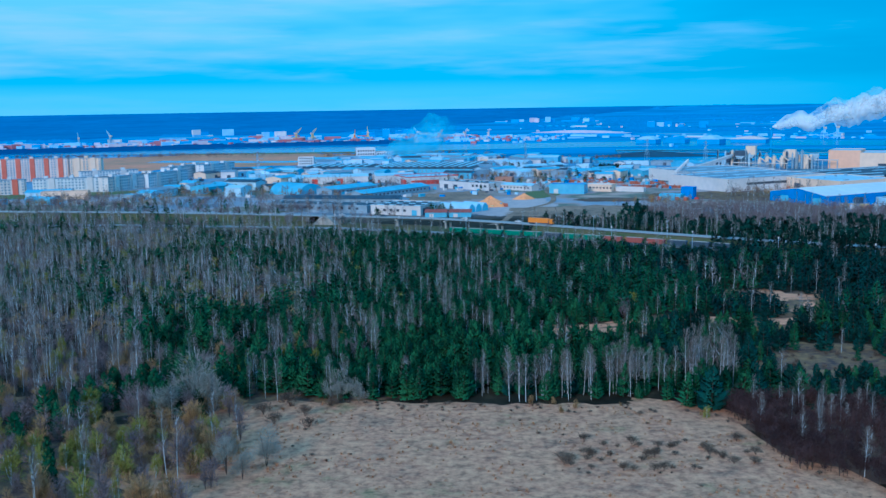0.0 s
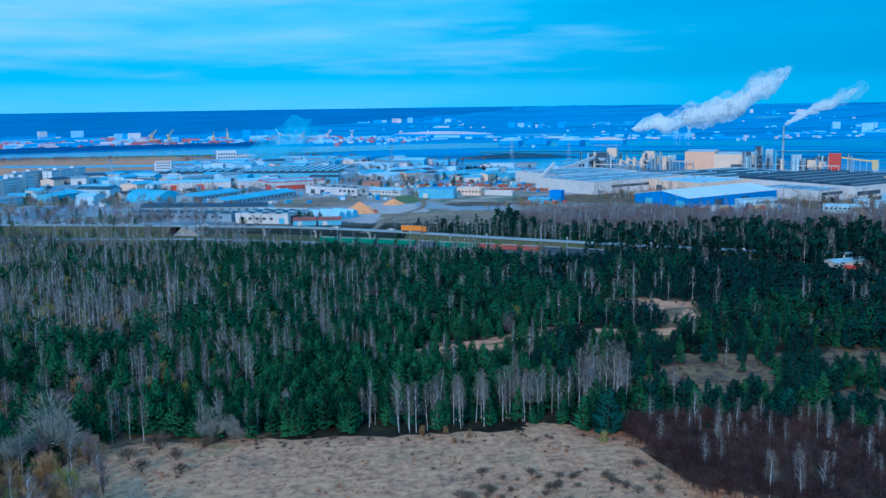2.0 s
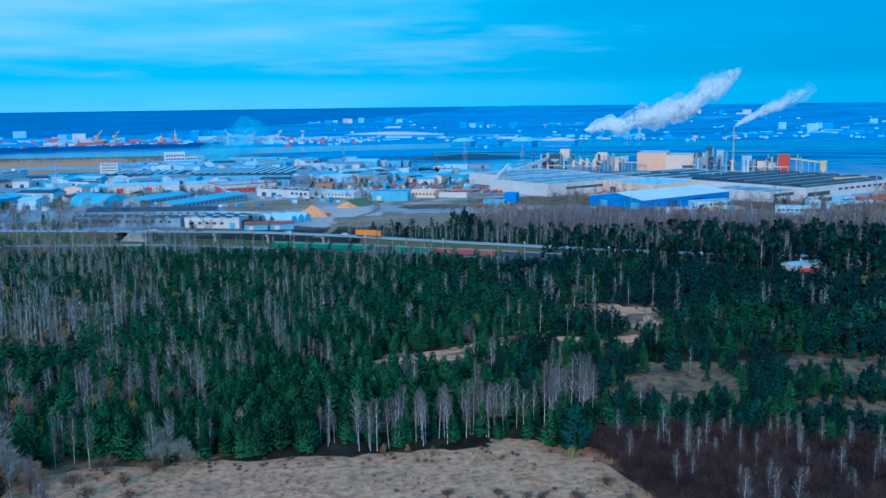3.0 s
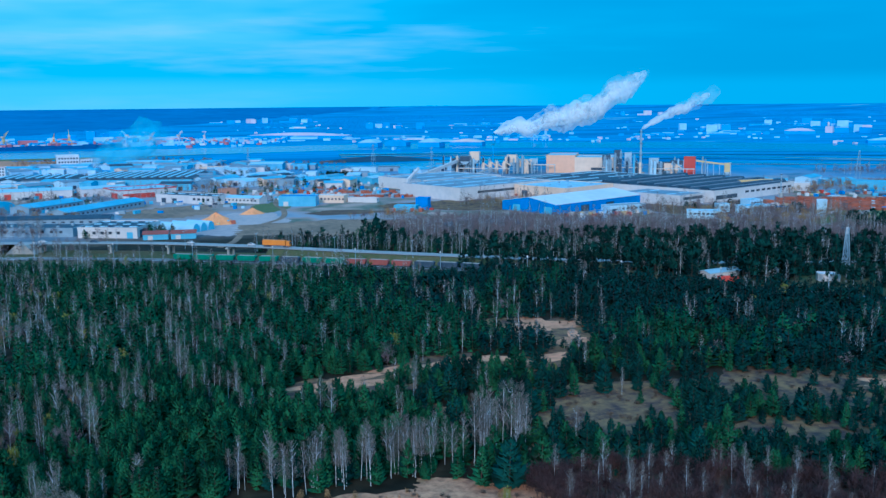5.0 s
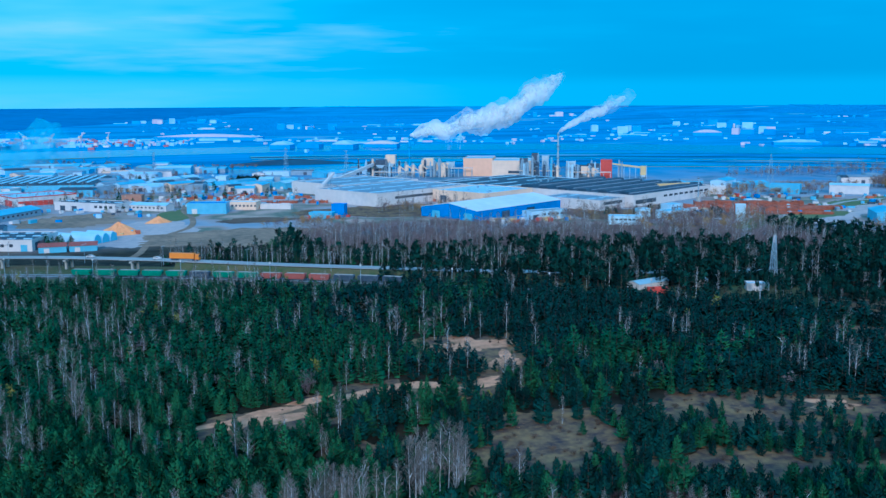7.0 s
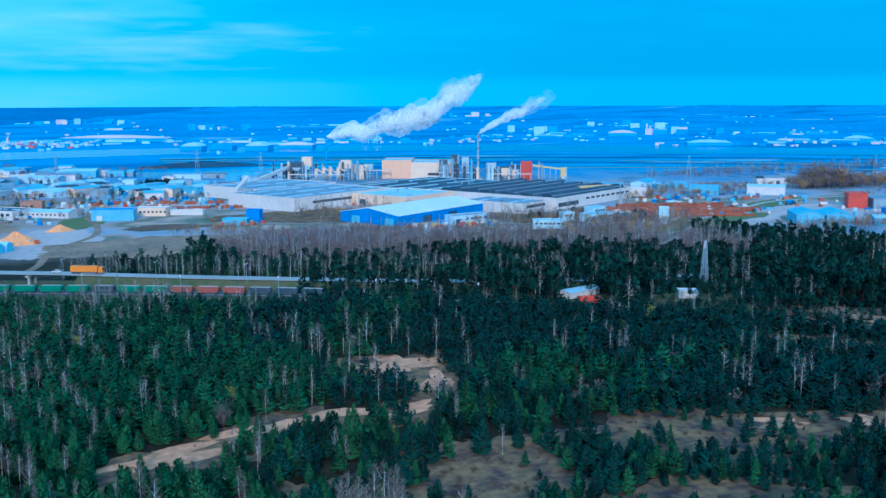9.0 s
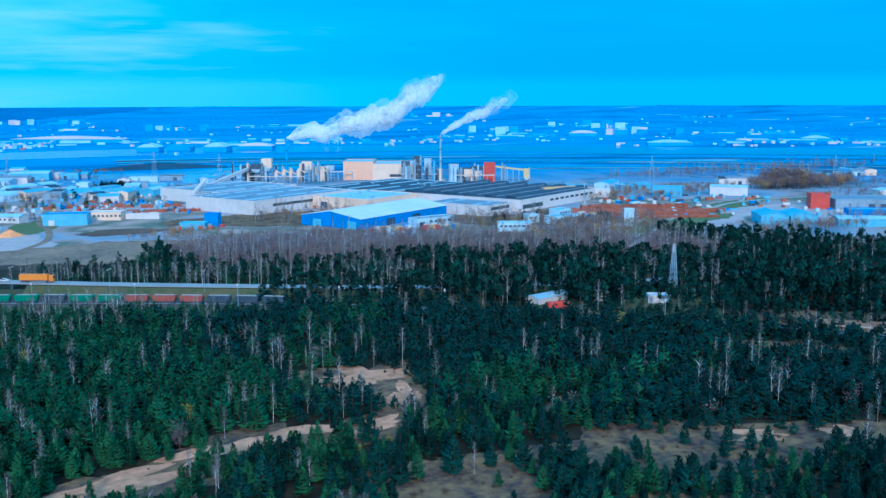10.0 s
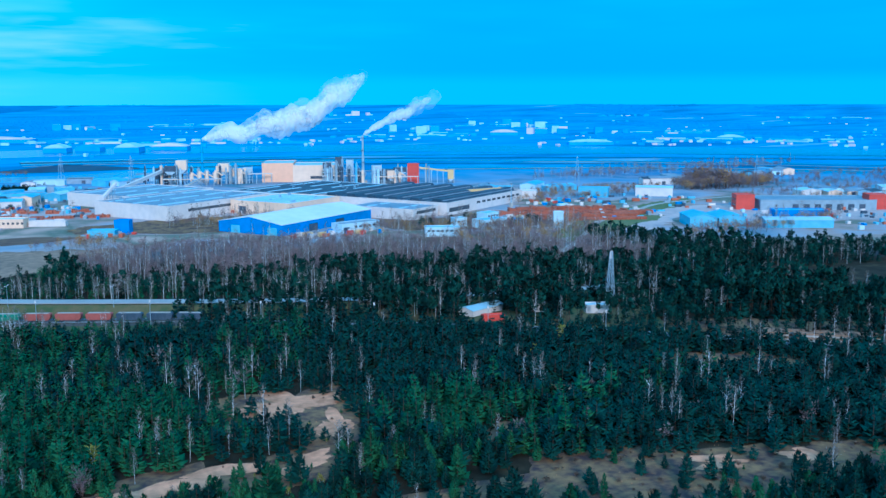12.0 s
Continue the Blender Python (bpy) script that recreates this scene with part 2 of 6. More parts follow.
def vapour(name, density, colour, scale, lo, hi):
    """Steam or smoke: a white scatterer torn into wisps, which passes light on as well as back."""
    m = bpy.data.materials.new(name)
    m.use_nodes = True
    n, l = m.node_tree.nodes, m.node_tree.links
    n.remove(n["Principled BSDF"])
    geo, nz, mr = n.new("ShaderNodeNewGeometry"), n.new("ShaderNodeTexNoise"), n.new("ShaderNodeMapRange")
    nz.inputs["Scale"].default_value, nz.inputs["Detail"].default_value, nz.inputs["Roughness"].default_value = scale, 5.0, 0.6
    l.new(geo.outputs["Position"], nz.inputs["Vector"])
    mr.interpolation_type = "SMOOTHSTEP"
    mr.inputs["From Min"].default_value, mr.inputs["From Max"].default_value, mr.inputs["To Max"].default_value = lo, hi, density
    l.new(nz.outputs["Fac"], mr.inputs["Value"])
    di, tl, clear = n.new("ShaderNodeBsdfDiffuse"), n.new("ShaderNodeBsdfTranslucent"), n.new("ShaderNodeBsdfTransparent")
    both, out = n.new("ShaderNodeMixShader"), n.new("ShaderNodeMixShader")
    di.inputs["Color"].default_value = tl.inputs["Color"].default_value = (*colour, 1)
    both.inputs[0].default_value = 0.45
    l.new(di.outputs[0], both.inputs[1])
    l.new(tl.outputs[0], both.inputs[2])
    l.new(mr.outputs["Result"], out.inputs[0])
    l.new(clear.outputs[0], out.inputs[1])
    l.new(both.outputs[0], out.inputs[2])
    l.new(out.outputs[0], n["Material Output"].inputs["Surface"])
    return m


M_STEAM = vapour("steam", 0.88, (0.93, 0.95, 0.97), 0.05, 0.26, 0.48)
M_STEAM_THIN = vapour("thin_steam", 0.46, (0.93, 0.95, 0.97), 0.05, 0.32, 0.56)
M_STEAM_HAZE = vapour("steam_haze", 0.16, (0.93, 0.95, 0.97), 0.03, 0.40, 0.68)
M_SMOKE = vapour("blue_smoke", 0.30, (0.30, 0.78, 0.95), 0.022, 0.36, 0.66)
# foliage blue stands for the haze in front of distant trees
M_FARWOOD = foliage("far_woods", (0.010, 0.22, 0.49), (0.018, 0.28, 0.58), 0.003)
# pale and blue-grey tones for far structures, distance haze mixed into the colour
M_FARPALE = mat("hazed_pale_blue", (0.40, 0.66, 0.88), (0.26, 0.54, 0.82), 0.6, 0.05, 0.01)
M_FARBLUE = mat("hazed_blue_grey", (0.08, 0.38, 0.74), (0.05, 0.30, 0.66), 0.6, 0.05, 0.01)
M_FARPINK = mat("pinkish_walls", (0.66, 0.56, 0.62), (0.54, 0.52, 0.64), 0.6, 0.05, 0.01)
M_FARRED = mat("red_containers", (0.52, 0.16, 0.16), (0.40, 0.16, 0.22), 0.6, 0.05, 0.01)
M_PANEL = mat("panel_concrete", (0.74, 0.75, 0.78), (0.60, 0.63, 0.68), 0.8, 0.3, 0.05)
# canopy green replaced by haze blue
M_FARCANOPY = mat("hazed_canopy", (0.006, 0.14, 0.38), (0.010, 0.20, 0.48), 0.95, 0.02, 0.003)
M_RAIL = mat("rail_ballast", (0.12, 0.11, 0.105), (0.07, 0.066, 0.066), 0.95, 0.5, 0.05)


# ---- ground ----
HUB = (10.0, 60.0)


def land(x, y):
    """Height of the land: flat near by, rising gently towards the horizon."""
    r = math.hypot(x - HUB[0], y - HUB[1])
    if r < 2300:
        return 0.0
    return max(0.0, 85 - r * (63 - 55 * (r - 2300) / 2600) / 1700)


def ground_material():
    """Shade-darkened forest floor, then built-up land, then a patchwork of far meadows and woods tinted with blue haze.
    """
    m = bpy.data.materials.new("land_cover_with_haze")
    m.use_nodes = True
    n, l = m.node_tree.nodes, m.node_tree.links
    b = n["Principled BSDF"]
    b.inputs["Roughness"].default_value = 0.85
    b.inputs["Specular IOR Level"].default_value = 0.15
    geo = n.new("ShaderNodeNewGeometry")

    def noise_of(scale, detail=3.0, sx=1.0, sy=1.0):
        mp = n.new("ShaderNodeMapping")
        mp.inputs["Scale"].default_value = (sx, sy, 1)
        mp.inputs["Rotation"].default_value = (0, 0, radians(20))
        nz = n.new("ShaderNodeTexNoise")
        nz.inputs["Scale"].default_value = scale
        nz.inputs["Detail"].default_value = detail
        l.new(geo.outputs["Position"], mp.inputs["Vector"])
        l.new(mp.outputs["Vector"], nz.inputs["Vector"])
        return nz.outputs["Fac"]

    def ramp(fac, *stops):
        r = n.new("ShaderNodeValToRGB")
        e = r.color_ramp.elements
        while len(e) < len(stops):
            e.new(0.5)
        for i, (p, c) in enumerate(stops):
            e[i].position, e[i].color = p, (*c, 1)
        l.new(fac, r.inputs["Fac"])
        return r.outputs["Color"]

    def blend(fac, a, c):
        mx = n.new("ShaderNodeMix")
        mx.data_type = "RGBA"
        l.new(fac, mx.inputs[0])
        l.new(a, mx.inputs[6])
        l.new(c, mx.inputs[7])
        return mx.outputs[2]

    # floor kept near black, with the shade under the crowns in its colour
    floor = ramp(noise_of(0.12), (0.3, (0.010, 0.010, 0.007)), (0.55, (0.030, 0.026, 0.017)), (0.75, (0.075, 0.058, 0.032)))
    town = ramp(noise_of(0.012, 5.0), (0.34, (0.19, 0.27, 0.36)), (0.45, (0.34, 0.36, 0.43)), (0.52, (0.38, 0.29, 0.27)), (0.58, (0.14, 0.17, 0.13)), (0.66, (0.48, 0.35, 0.30)))
    # meadows and woods coloured blue: the haze of distance is in the ramp
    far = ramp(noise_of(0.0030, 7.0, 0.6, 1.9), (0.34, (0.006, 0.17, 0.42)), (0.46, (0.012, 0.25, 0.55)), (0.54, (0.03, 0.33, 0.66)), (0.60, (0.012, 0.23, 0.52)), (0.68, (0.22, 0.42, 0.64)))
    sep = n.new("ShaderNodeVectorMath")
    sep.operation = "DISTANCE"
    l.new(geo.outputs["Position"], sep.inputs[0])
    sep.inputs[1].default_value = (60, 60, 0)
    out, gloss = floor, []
    # the haze-blue layer takes over with distance
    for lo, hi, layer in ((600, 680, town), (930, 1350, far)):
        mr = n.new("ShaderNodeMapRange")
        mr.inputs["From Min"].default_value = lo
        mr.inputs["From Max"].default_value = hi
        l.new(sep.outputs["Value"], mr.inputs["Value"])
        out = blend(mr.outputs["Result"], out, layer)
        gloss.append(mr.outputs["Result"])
    l.new(out, b.inputs["Base Color"])
    rg = n.new("ShaderNodeMapRange")        # the far hazed ground is a little smoother than the near ground
    rg.inputs["To Min"].default_value, rg.inputs["To Max"].default_value = 0.9, 0.7
    l.new(gloss[1], rg.inputs["Value"])
    l.new(rg.outputs["Result"], b.inputs["Roughness"])
    return m


def mesh_obj(name, verts, faces, material, parent=None):
    me = bpy.data.meshes.new(name)
    me.from_pydata([tuple(v) for v in verts], [], [tuple(f) for f in faces])
    me.materials.append(material)
    ob = new(name, me)
    ob.parent = parent
    return ob


def build_ground():
    radii = [0] + [60 * 1.16 ** k for k in range(30) if 60 * 1.16 ** k < 2250] + [2300 + 130 * k for k in range(20)] + [4850]
    seg = 128
    verts, faces = [(HUB[0], HUB[1], 0.0)], []
    for r in radii[1:]:
        for s in range(seg):
            a = 2 * math.pi * s / seg
            x, y = HUB[0] + r * math.cos(a), HUB[1] + r * math.sin(a)
            verts.append((x, y, land(x, y)))
    for s in range(seg):
        faces.append((0, 1 + s, 1 + (s + 1) % seg))
    for k in range(len(radii) - 2):
        o = 1 + k * seg
        for s in range(seg):
            faces.append((o + s, o + seg + s, o + seg + (s + 1) % seg, o + (s + 1) % seg))
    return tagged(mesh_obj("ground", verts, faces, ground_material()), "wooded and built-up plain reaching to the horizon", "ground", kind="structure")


build_ground()


def blob(name, cx, cy, rx, ry, turn, material, z=0.06, rag=0.25, seed=0, label="", kind="structure", category="ground"):
    """A ragged flat patch of ground."""
    rnd = random.Random(seed + int(cx * 7 + cy))
    ph = [rnd.uniform(0, 6.28) for _ in range(5)]
    pts, n = [], 120
    for i in range(n):
        a = 2 * math.pi * i / n
        k = 1 + rag * sum(math.sin((j + 2) * a + ph[j]) / (j + 2) for j in range(5))
        k += 0.16 * noise.noise((math.cos(a) * 5 + cx, math.sin(a) * 5 + cy, seed)) + 0.10 * noise.noise((math.cos(a) * 14 + cx, math.sin(a) * 14, seed + 4))
        u, v = rx * k * math.cos(a), ry * k * math.sin(a)
        c, s = math.cos(radians(turn)), math.sin(radians(turn))
        pts.append((cx + u * c - v * s, cy + u * s + v * c, z + land(cx, cy)))
    ob = mesh_obj(name, [(cx, cy, z + land(cx, cy))] + pts, [(0, 1 + i, 1 + (i + 1) % n) for i in range(n)], material)
    return tagged(ob, label, category, kind=kind)


def ribbon(name, pts, width, material, z=0.1, thick=0.0, label="", category="road", rag=0.0, zs=None):
    """A band along a line of places on the plan, with an optional thickness."""
    P = [Vector((p[0], p[1], 0)) for p in pts]
    fine, zz = [], []
    for i in range(len(P) - 1):
        p0, p1, p2, p3 = P[max(i - 1, 0)], P[i], P[i + 1], P[min(i + 2, len(P) - 1)]
        for k in range(10):
            t = k / 10
            fine.append(0.5 * ((2 * p1) + (p2 - p0) * t + (2 * p0 - 5 * p1 + 4 * p2 - p3) * t * t + (3 * p1 - p0 - 3 * p2 + p3) * t ** 3))
            zz.append((zs[i] * (1 - t) + zs[i + 1] * t) if zs else z)
    fine.append(P[-1])
    zz.append(zs[-1] if zs else z)
    rnd = random.Random(len(pts) + int(width * 10))
    verts, faces = [], []
    for i, p in enumerate(fine):
        d = (fine[min(i + 1, len(fine) - 1)] - fine[max(i - 1, 0)]).normalized()
        nrm = Vector((-d.y, d.x, 0))
        for s in (-1, 1):
            q = p + nrm * s * width / 2 * (1 + rag * rnd.uniform(-1, 1))
            verts.append((q.x, q.y, zz[i] + land(q.x, q.y)))
        if thick:
            for s in (-1, 1):
                q = p + nrm * s * (width / 2 + 0.02)
                verts.append((q.x, q.y, zz[i] - thick + land(q.x, q.y)))
    st = 4 if thick else 2
    for i in range(len(fine) - 1):
        a, b = i * st, (i + 1) * st
        faces.append((a, a + 1, b + 1, b))
        if thick:
            faces.append((a + 2, a, b, b + 2))
            faces.append((a + 1, a + 3, b + 3, b + 1))
    ob = mesh_obj(name, verts, faces, material)
    return tagged(ob, label, category, kind="structure"), fine, zz


ROAD = [(-420, 740), (-300, 716), (-180, 690), (-60, 648), (0, 622), (54, 589), (109, 554), (161, 524), (207, 500), (262, 475), (330, 452), (430, 436)]
RAIL = [(-420, 690), (-200, 655), (-60, 620), (13, 586), (60, 560), (111, 529), (150, 503), (215, 450), (270, 398), (318, 345), (350, 290), (380, 220)]


def line_dist(pts, x, y):
    best = 1e9
    for (ax, ay), (bx, by) in zip(pts, pts[1:]):
        dx, dy = bx - ax, by - ay
        t = max(0.0, min(1.0, ((x - ax) * dx + (y - ay) * dy) / (dx * dx + dy * dy)))
        best = min(best, math.hypot(x - ax - t * dx, y - ay - t * dy))
    return best


def interp(x, xs, ys):
    return float(np.interp(x, xs, ys))


def field_edge(x):
    return interp(x, [-64, -56, -43, -10, 35, 60, 68, 74, 77, 80, 88, 92, 100, 130], [205, 250, 251, 248, 244, 240, 235, 230, 207, 197, 191, 179, 167, 120])


def build_field():
    verts, faces = [], []
    xs = np.linspace(-64, 130, 98)
    for x in xs:
        e = field_edge(x) + 4 * min(1.0, max(0.0, (x - 70) / 16)) + 3.0 * noise.noise((x * 0.09, 3.1, 0)) + 1.5 * noise.noise((x * 0.3, 7.1, 0))
        for k in range(9):
            y = -80 + (e + 80) * k / 8
            verts.append((x, y, 0.08 + 0.5 * max(0, noise.noise((x * 0.05, y * 0.05, 0))) * (k < 8)))
    for i in range(len(xs) - 1):
        for k in range(8):
            a = i * 9 + k
            faces.append((a, a + 9, a + 10, a + 1))
    return tagged(mesh_obj("ground", verts, faces, M_GRASSFIELD), "pale dry grass field before the wood", "field", kind="structure")


build_field()
blob("ground", 64, 236, 15, 8, -30, M_GRASSFIELD, 0.055, 0.25, 33, "dry grass at the corner of the field", category="field")
# the thicket's own shade is in this patch's dark colour
blob("ground", 112, 210, 40, 34, -20, M_PURPLE, 0.02, 0.3, 8, "dark shaded ground under a brown thicket", category="scrubland")
blob("ground", -92, 205, 42, 30, 20, M_MOSS, 0.05, 0.35, 3, "rough brown scrubland beside the field", category="scrubland")
ribbon("path", [(-140, 226), (-112, 217), (-92, 210), (-74, 200), (-60, 188), (-52, 172)], 2.6, M_SAND, z=0.16, label="pale sandy track through scrub", category="path")

# sandy and mossy clearings in the pine wood: x, y, half length, half width, turn, surface
CLEARINGS = [
    (140, 379, 15, 10, -30, M_SAND), (142, 354, 5, 10, -15, M_SAND), (52, 328, 17, 5.2, 14, M_SAND), (79, 337, 13, 5.2, 18, M_SAND), (100, 339, 14, 4.4, -8, M_SAND), (123, 334, 9, 4.0, 14, M_SAND), (86, 329, 11, 4.5, 4, M_MOSS),
    (118, 278, 17, 16, 20, M_MOSS), (178, 284, 36, 9, -18, M_MOSS), (152, 243, 28, 7, -20, M_MOSS), (192, 262, 26, 8, -22, M_MOSS), (208, 274, 8, 4, -30, M_SAND),
    (232, 264, 8, 4, -35, M_SAND), (178, 322, 9, 4, 20, M_MOSS), (218, 342, 5, 3, -30, M_SAND), (244, 252, 16, 9, -25, M_MOSS), (80, 290, 9, 5, 10, M_MOSS),
    (108, 262, 10, 6, 0, M_MOSS), (62, 305, 6, 3, 0, M_SAND), (285, 335, 20, 8, -40, M_MOSS), (350, 352, 34, 12, -42, M_MOSS),
]
for i, (cx, cy, rx, ry, tu, ma) in enumerate(CLEARINGS):
    blob("ground", cx - 2, cy - 4, rx * 1.35 + 3, ry * 1.5 + 6, tu, M_MOSS, 0.02 + 0.001 * i, 0.4, i + 50, "dry moss and grass round a clearing", category="clearing")
    sandy = ma is M_SAND
    blob("ground", cx, cy, rx, ry, tu, ma, 0.06 + 0.004 * i, 0.62, i, "bare pale sand between the pines" if sandy else "mossy dry clearing between the pines", category="clearing")


def in_clearing(x, y, grow=1.0):
    for cx, cy, rx, ry, tu, ma in CLEARINGS:
        c, s = math.cos(radians(tu)), math.sin(radians(tu))
        u, v = (x - cx) * c + (y - cy) * s, -(x - cx) * s + (y - cy) * c
        if (u / rx) ** 2 + (v / ry) ** 2 < grow:
            return ma
    return None


ROAD_Z = [5, 5, 5, 5.5, 6, 6, 5, 4, 3, 2.5, 2, 2]
road, road_line, road_zz = ribbon("road", ROAD, 7.6, M_ASPHALT, thick=0.35, zs=ROAD_Z, label="pale grey main road on a bank and a low bridge")
ribbon("ground", RAIL, 13, M_RAIL, z=0.12, label="ballast bed of a railway line", category="railway")
ribbon("ground", [(-420, 712), (-300, 690), (-180, 668), (-60, 628), (0, 600), (54, 572), (109, 538), (161, 508), (215, 470), (270, 432), (318, 395)], 52, M_VERGE, z=0.05, label="rough grass verge between road and railway", category="verge")
blob("ground", -60, 262, 50, 22, 8, M_MOSS, 0.04, 0.3, 22, "dry grass under bare birches", category="verge")
ribbon("path", [(39, 628), (50, 650), (65, 708), (95, 762), (105, 820), (107, 879), (135, 1005)], 4.5, M_DIRT, z=0.24, label="pale dirt track between the yards", category="path")
ribbon("path", [(400, 548), (455, 588), (520, 640), (590, 672), (660, 700), (790, 700)], 5.0, M_CONCRETE, z=0.26, label="pale track beside a green grass strip", category="path")
ribbon("river", [(-2600, 2300), (-1500, 2050), (-800, 1880), (-150, 1830), (450, 1850), (900, 1690), (1250, 1350), (1600, 900), (1900, 300)], 240, M_WATER, z=0.15, label="wide blue river crossing the plain", category="water")
ribbon("river", [(-420, 1480), (-300, 1440), (-180, 1420), (-60, 1440)], 46, M_WATER, z=0.16, label="small pond in brown meadows", category="water")
ribbon("river", [(150, 1330), (300, 1290), (430, 1330), (560, 1400), (700, 1380)], 90, M_WATER, z=0.17, label="still backwater beside a dark mound", category="water")
ribbon("river", [(760, 1180), (900, 1060), (1010, 930), (1120, 800)], 40, M_WATER, z=0.18, label="narrow river arm behind bare trees", category="water")
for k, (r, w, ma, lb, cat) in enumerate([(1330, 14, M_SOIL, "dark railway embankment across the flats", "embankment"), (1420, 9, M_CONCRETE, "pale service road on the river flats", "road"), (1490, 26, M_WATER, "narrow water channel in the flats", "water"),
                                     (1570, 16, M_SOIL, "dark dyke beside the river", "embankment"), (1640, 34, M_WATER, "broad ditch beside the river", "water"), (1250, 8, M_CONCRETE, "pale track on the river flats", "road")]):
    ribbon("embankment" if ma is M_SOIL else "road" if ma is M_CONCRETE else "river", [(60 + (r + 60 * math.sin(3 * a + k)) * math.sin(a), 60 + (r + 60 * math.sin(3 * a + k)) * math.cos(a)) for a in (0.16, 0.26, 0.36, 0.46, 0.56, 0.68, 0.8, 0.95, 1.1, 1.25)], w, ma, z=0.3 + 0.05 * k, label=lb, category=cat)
for i, (cx, cy, rx, ry, tu, ma, lb, cat) in enumerate([
    (-370, 1490, 270, 215, -14, M_REED, "brown reed meadow beside the river", "meadow"),
    (-330, 1790, 420, 100, -10, M_GREEN, "dull green meadow behind the reeds", "meadow"),
    (62, 746, 34, 62, -22, M_YARD, "paved storage yard with sand heaps", "yard"),
    (148, 783, 32, 15, -8, M_PURPLE, "dark purple bare soil plot", "soil"),
    (18, 836, 36, 44, -10, M_DIRT, "brown waste ground between sheds", "soil"),
    (150, 935, 110, 40, -15, M_YARD, "timber storage yard", "yard"),
    (520, 655, 70, 60, -30, M_YARD, "gravel log yard", "yard"),
    (560, 650, 130, 26, 26, M_GREEN, "young green grass strip beside a track", "meadow"),
    (118, 700, 60, 44, 10, M_DIRT, "rough brown ground behind the wood", "meadow"),
    (100, 845, 16, 40, -20, M_GREEN, "short green grass beside a track", "meadow"),
    (400, 900, 170, 110, 25, M_YARD, "concrete yard round the board mill", "yard"),
    (270, 800, 90, 40, -10, M_MOSS, "brown rough grass before the mill", "meadow"),
    (420, 700, 90, 34, -25, M_MOSS, "brown rough grass between sheds", "meadow"),
    (700, 590, 120, 60, -30, M_YARD, "paved depot yard", "yard"),
    (-380, 900, 120, 30, 20, M_GREEN, "green lawn before apartment blocks", "meadow"),
]):
    blob("ground", cx, cy, rx, ry, tu, ma, 0.10 + 0.006 * i, 0.2, i, lb, category=cat)


# ---- trees ----
def soft_normals(tris):
    """Normals of a conifer's sprays that follow the round of the crown, as a mass of fine needles does."""
    side = np.cross(tris[:, 1] - tris[:, 0], tris[:, 2] - tris[:, 0])
    side /= np.linalg.norm(side, axis=1, keepdims=True) + 1e-9
    out = tris * np.array([1.0, 1.0, 0.0])
    out = out / np.maximum(1.1, np.linalg.norm(out, axis=2, keepdims=True)) + np.array([0, 0, 0.55])
    n = out + 0.35 * side[:, None, :]
    return n / np.linalg.norm(n, axis=2, keepdims=True)


def faced_out(tris):
    """The same triangles, each turned to face up and out of the crown."""
    out = tris.mean(1) * np.array([1.0, 1.0, 0.0])
    out = out / np.maximum(1.1, np.linalg.norm(out, axis=1, keepdims=True)) + np.array([0, 0, 0.55])
    side = np.cross(tris[:, 1] - tris[:, 0], tris[:, 2] - tris[:, 0])
    return np.where(((side * out).sum(1) < 0)[:, None, None], tris[:, ::-1], tris)


def tri_mesh(name, verts, material, normals=None):
    """A mesh of loose triangles from an array of (n, 3, 3), with its own normals where they are given."""
    v = np.asarray(verts, np.float32).reshape(-1, 3)
    me = bpy.data.meshes.new(name)
    nt = len(v) // 3
    me.vertices.add(len(v))
    me.vertices.foreach_set("co", v.ravel())
    me.loops.add(len(v))
    me.loops.foreach_set("vertex_index", np.arange(len(v), dtype=np.int32))
    me.polygons.add(nt)
    me.polygons.foreach_set("loop_start", np.arange(0, len(v), 3, dtype=np.int32))
    me.polygons.foreach_set("loop_total", np.full(nt, 3, np.int32))
    if normals is not None:
        me.polygons.foreach_set("use_smooth", np.ones(nt, bool))
        own = me.attributes.new("custom_normal", "FLOAT_VECTOR", "POINT")
        own.data.foreach_set("vector", np.asarray(normals, np.float32).ravel())
    me.update()
    me.materials.append(material)
    return me


def stem(h, r0, r1, sides, lean, rng, bends=2):
    """A tapered trunk as triangles."""
    out, z = [], np.linspace(0, 1, bends + 1)
    off = np.cumsum(np.vstack([[0, 0], rng.uniform(-lean, lean, (bends, 2))]), 0)
    rings = []
    for k in range(bends + 1):
        r = r0 + (r1 - r0) * z[k]
        rings.append([(off[k, 0] + r * math.cos(2 * math.pi * s / sides), off[k, 1] + r * math.sin(2 * math.pi * s / sides), h * z[k]) for s in range(sides)])
    for k in range(bends):
        for s in range(sides):
            a, b, c, d = rings[k][s], rings[k][(s + 1) % sides], rings[k + 1][(s + 1) % sides], rings[k + 1][s]
            out += [(a, b, c), (a, c, d)]
    return np.array(out)


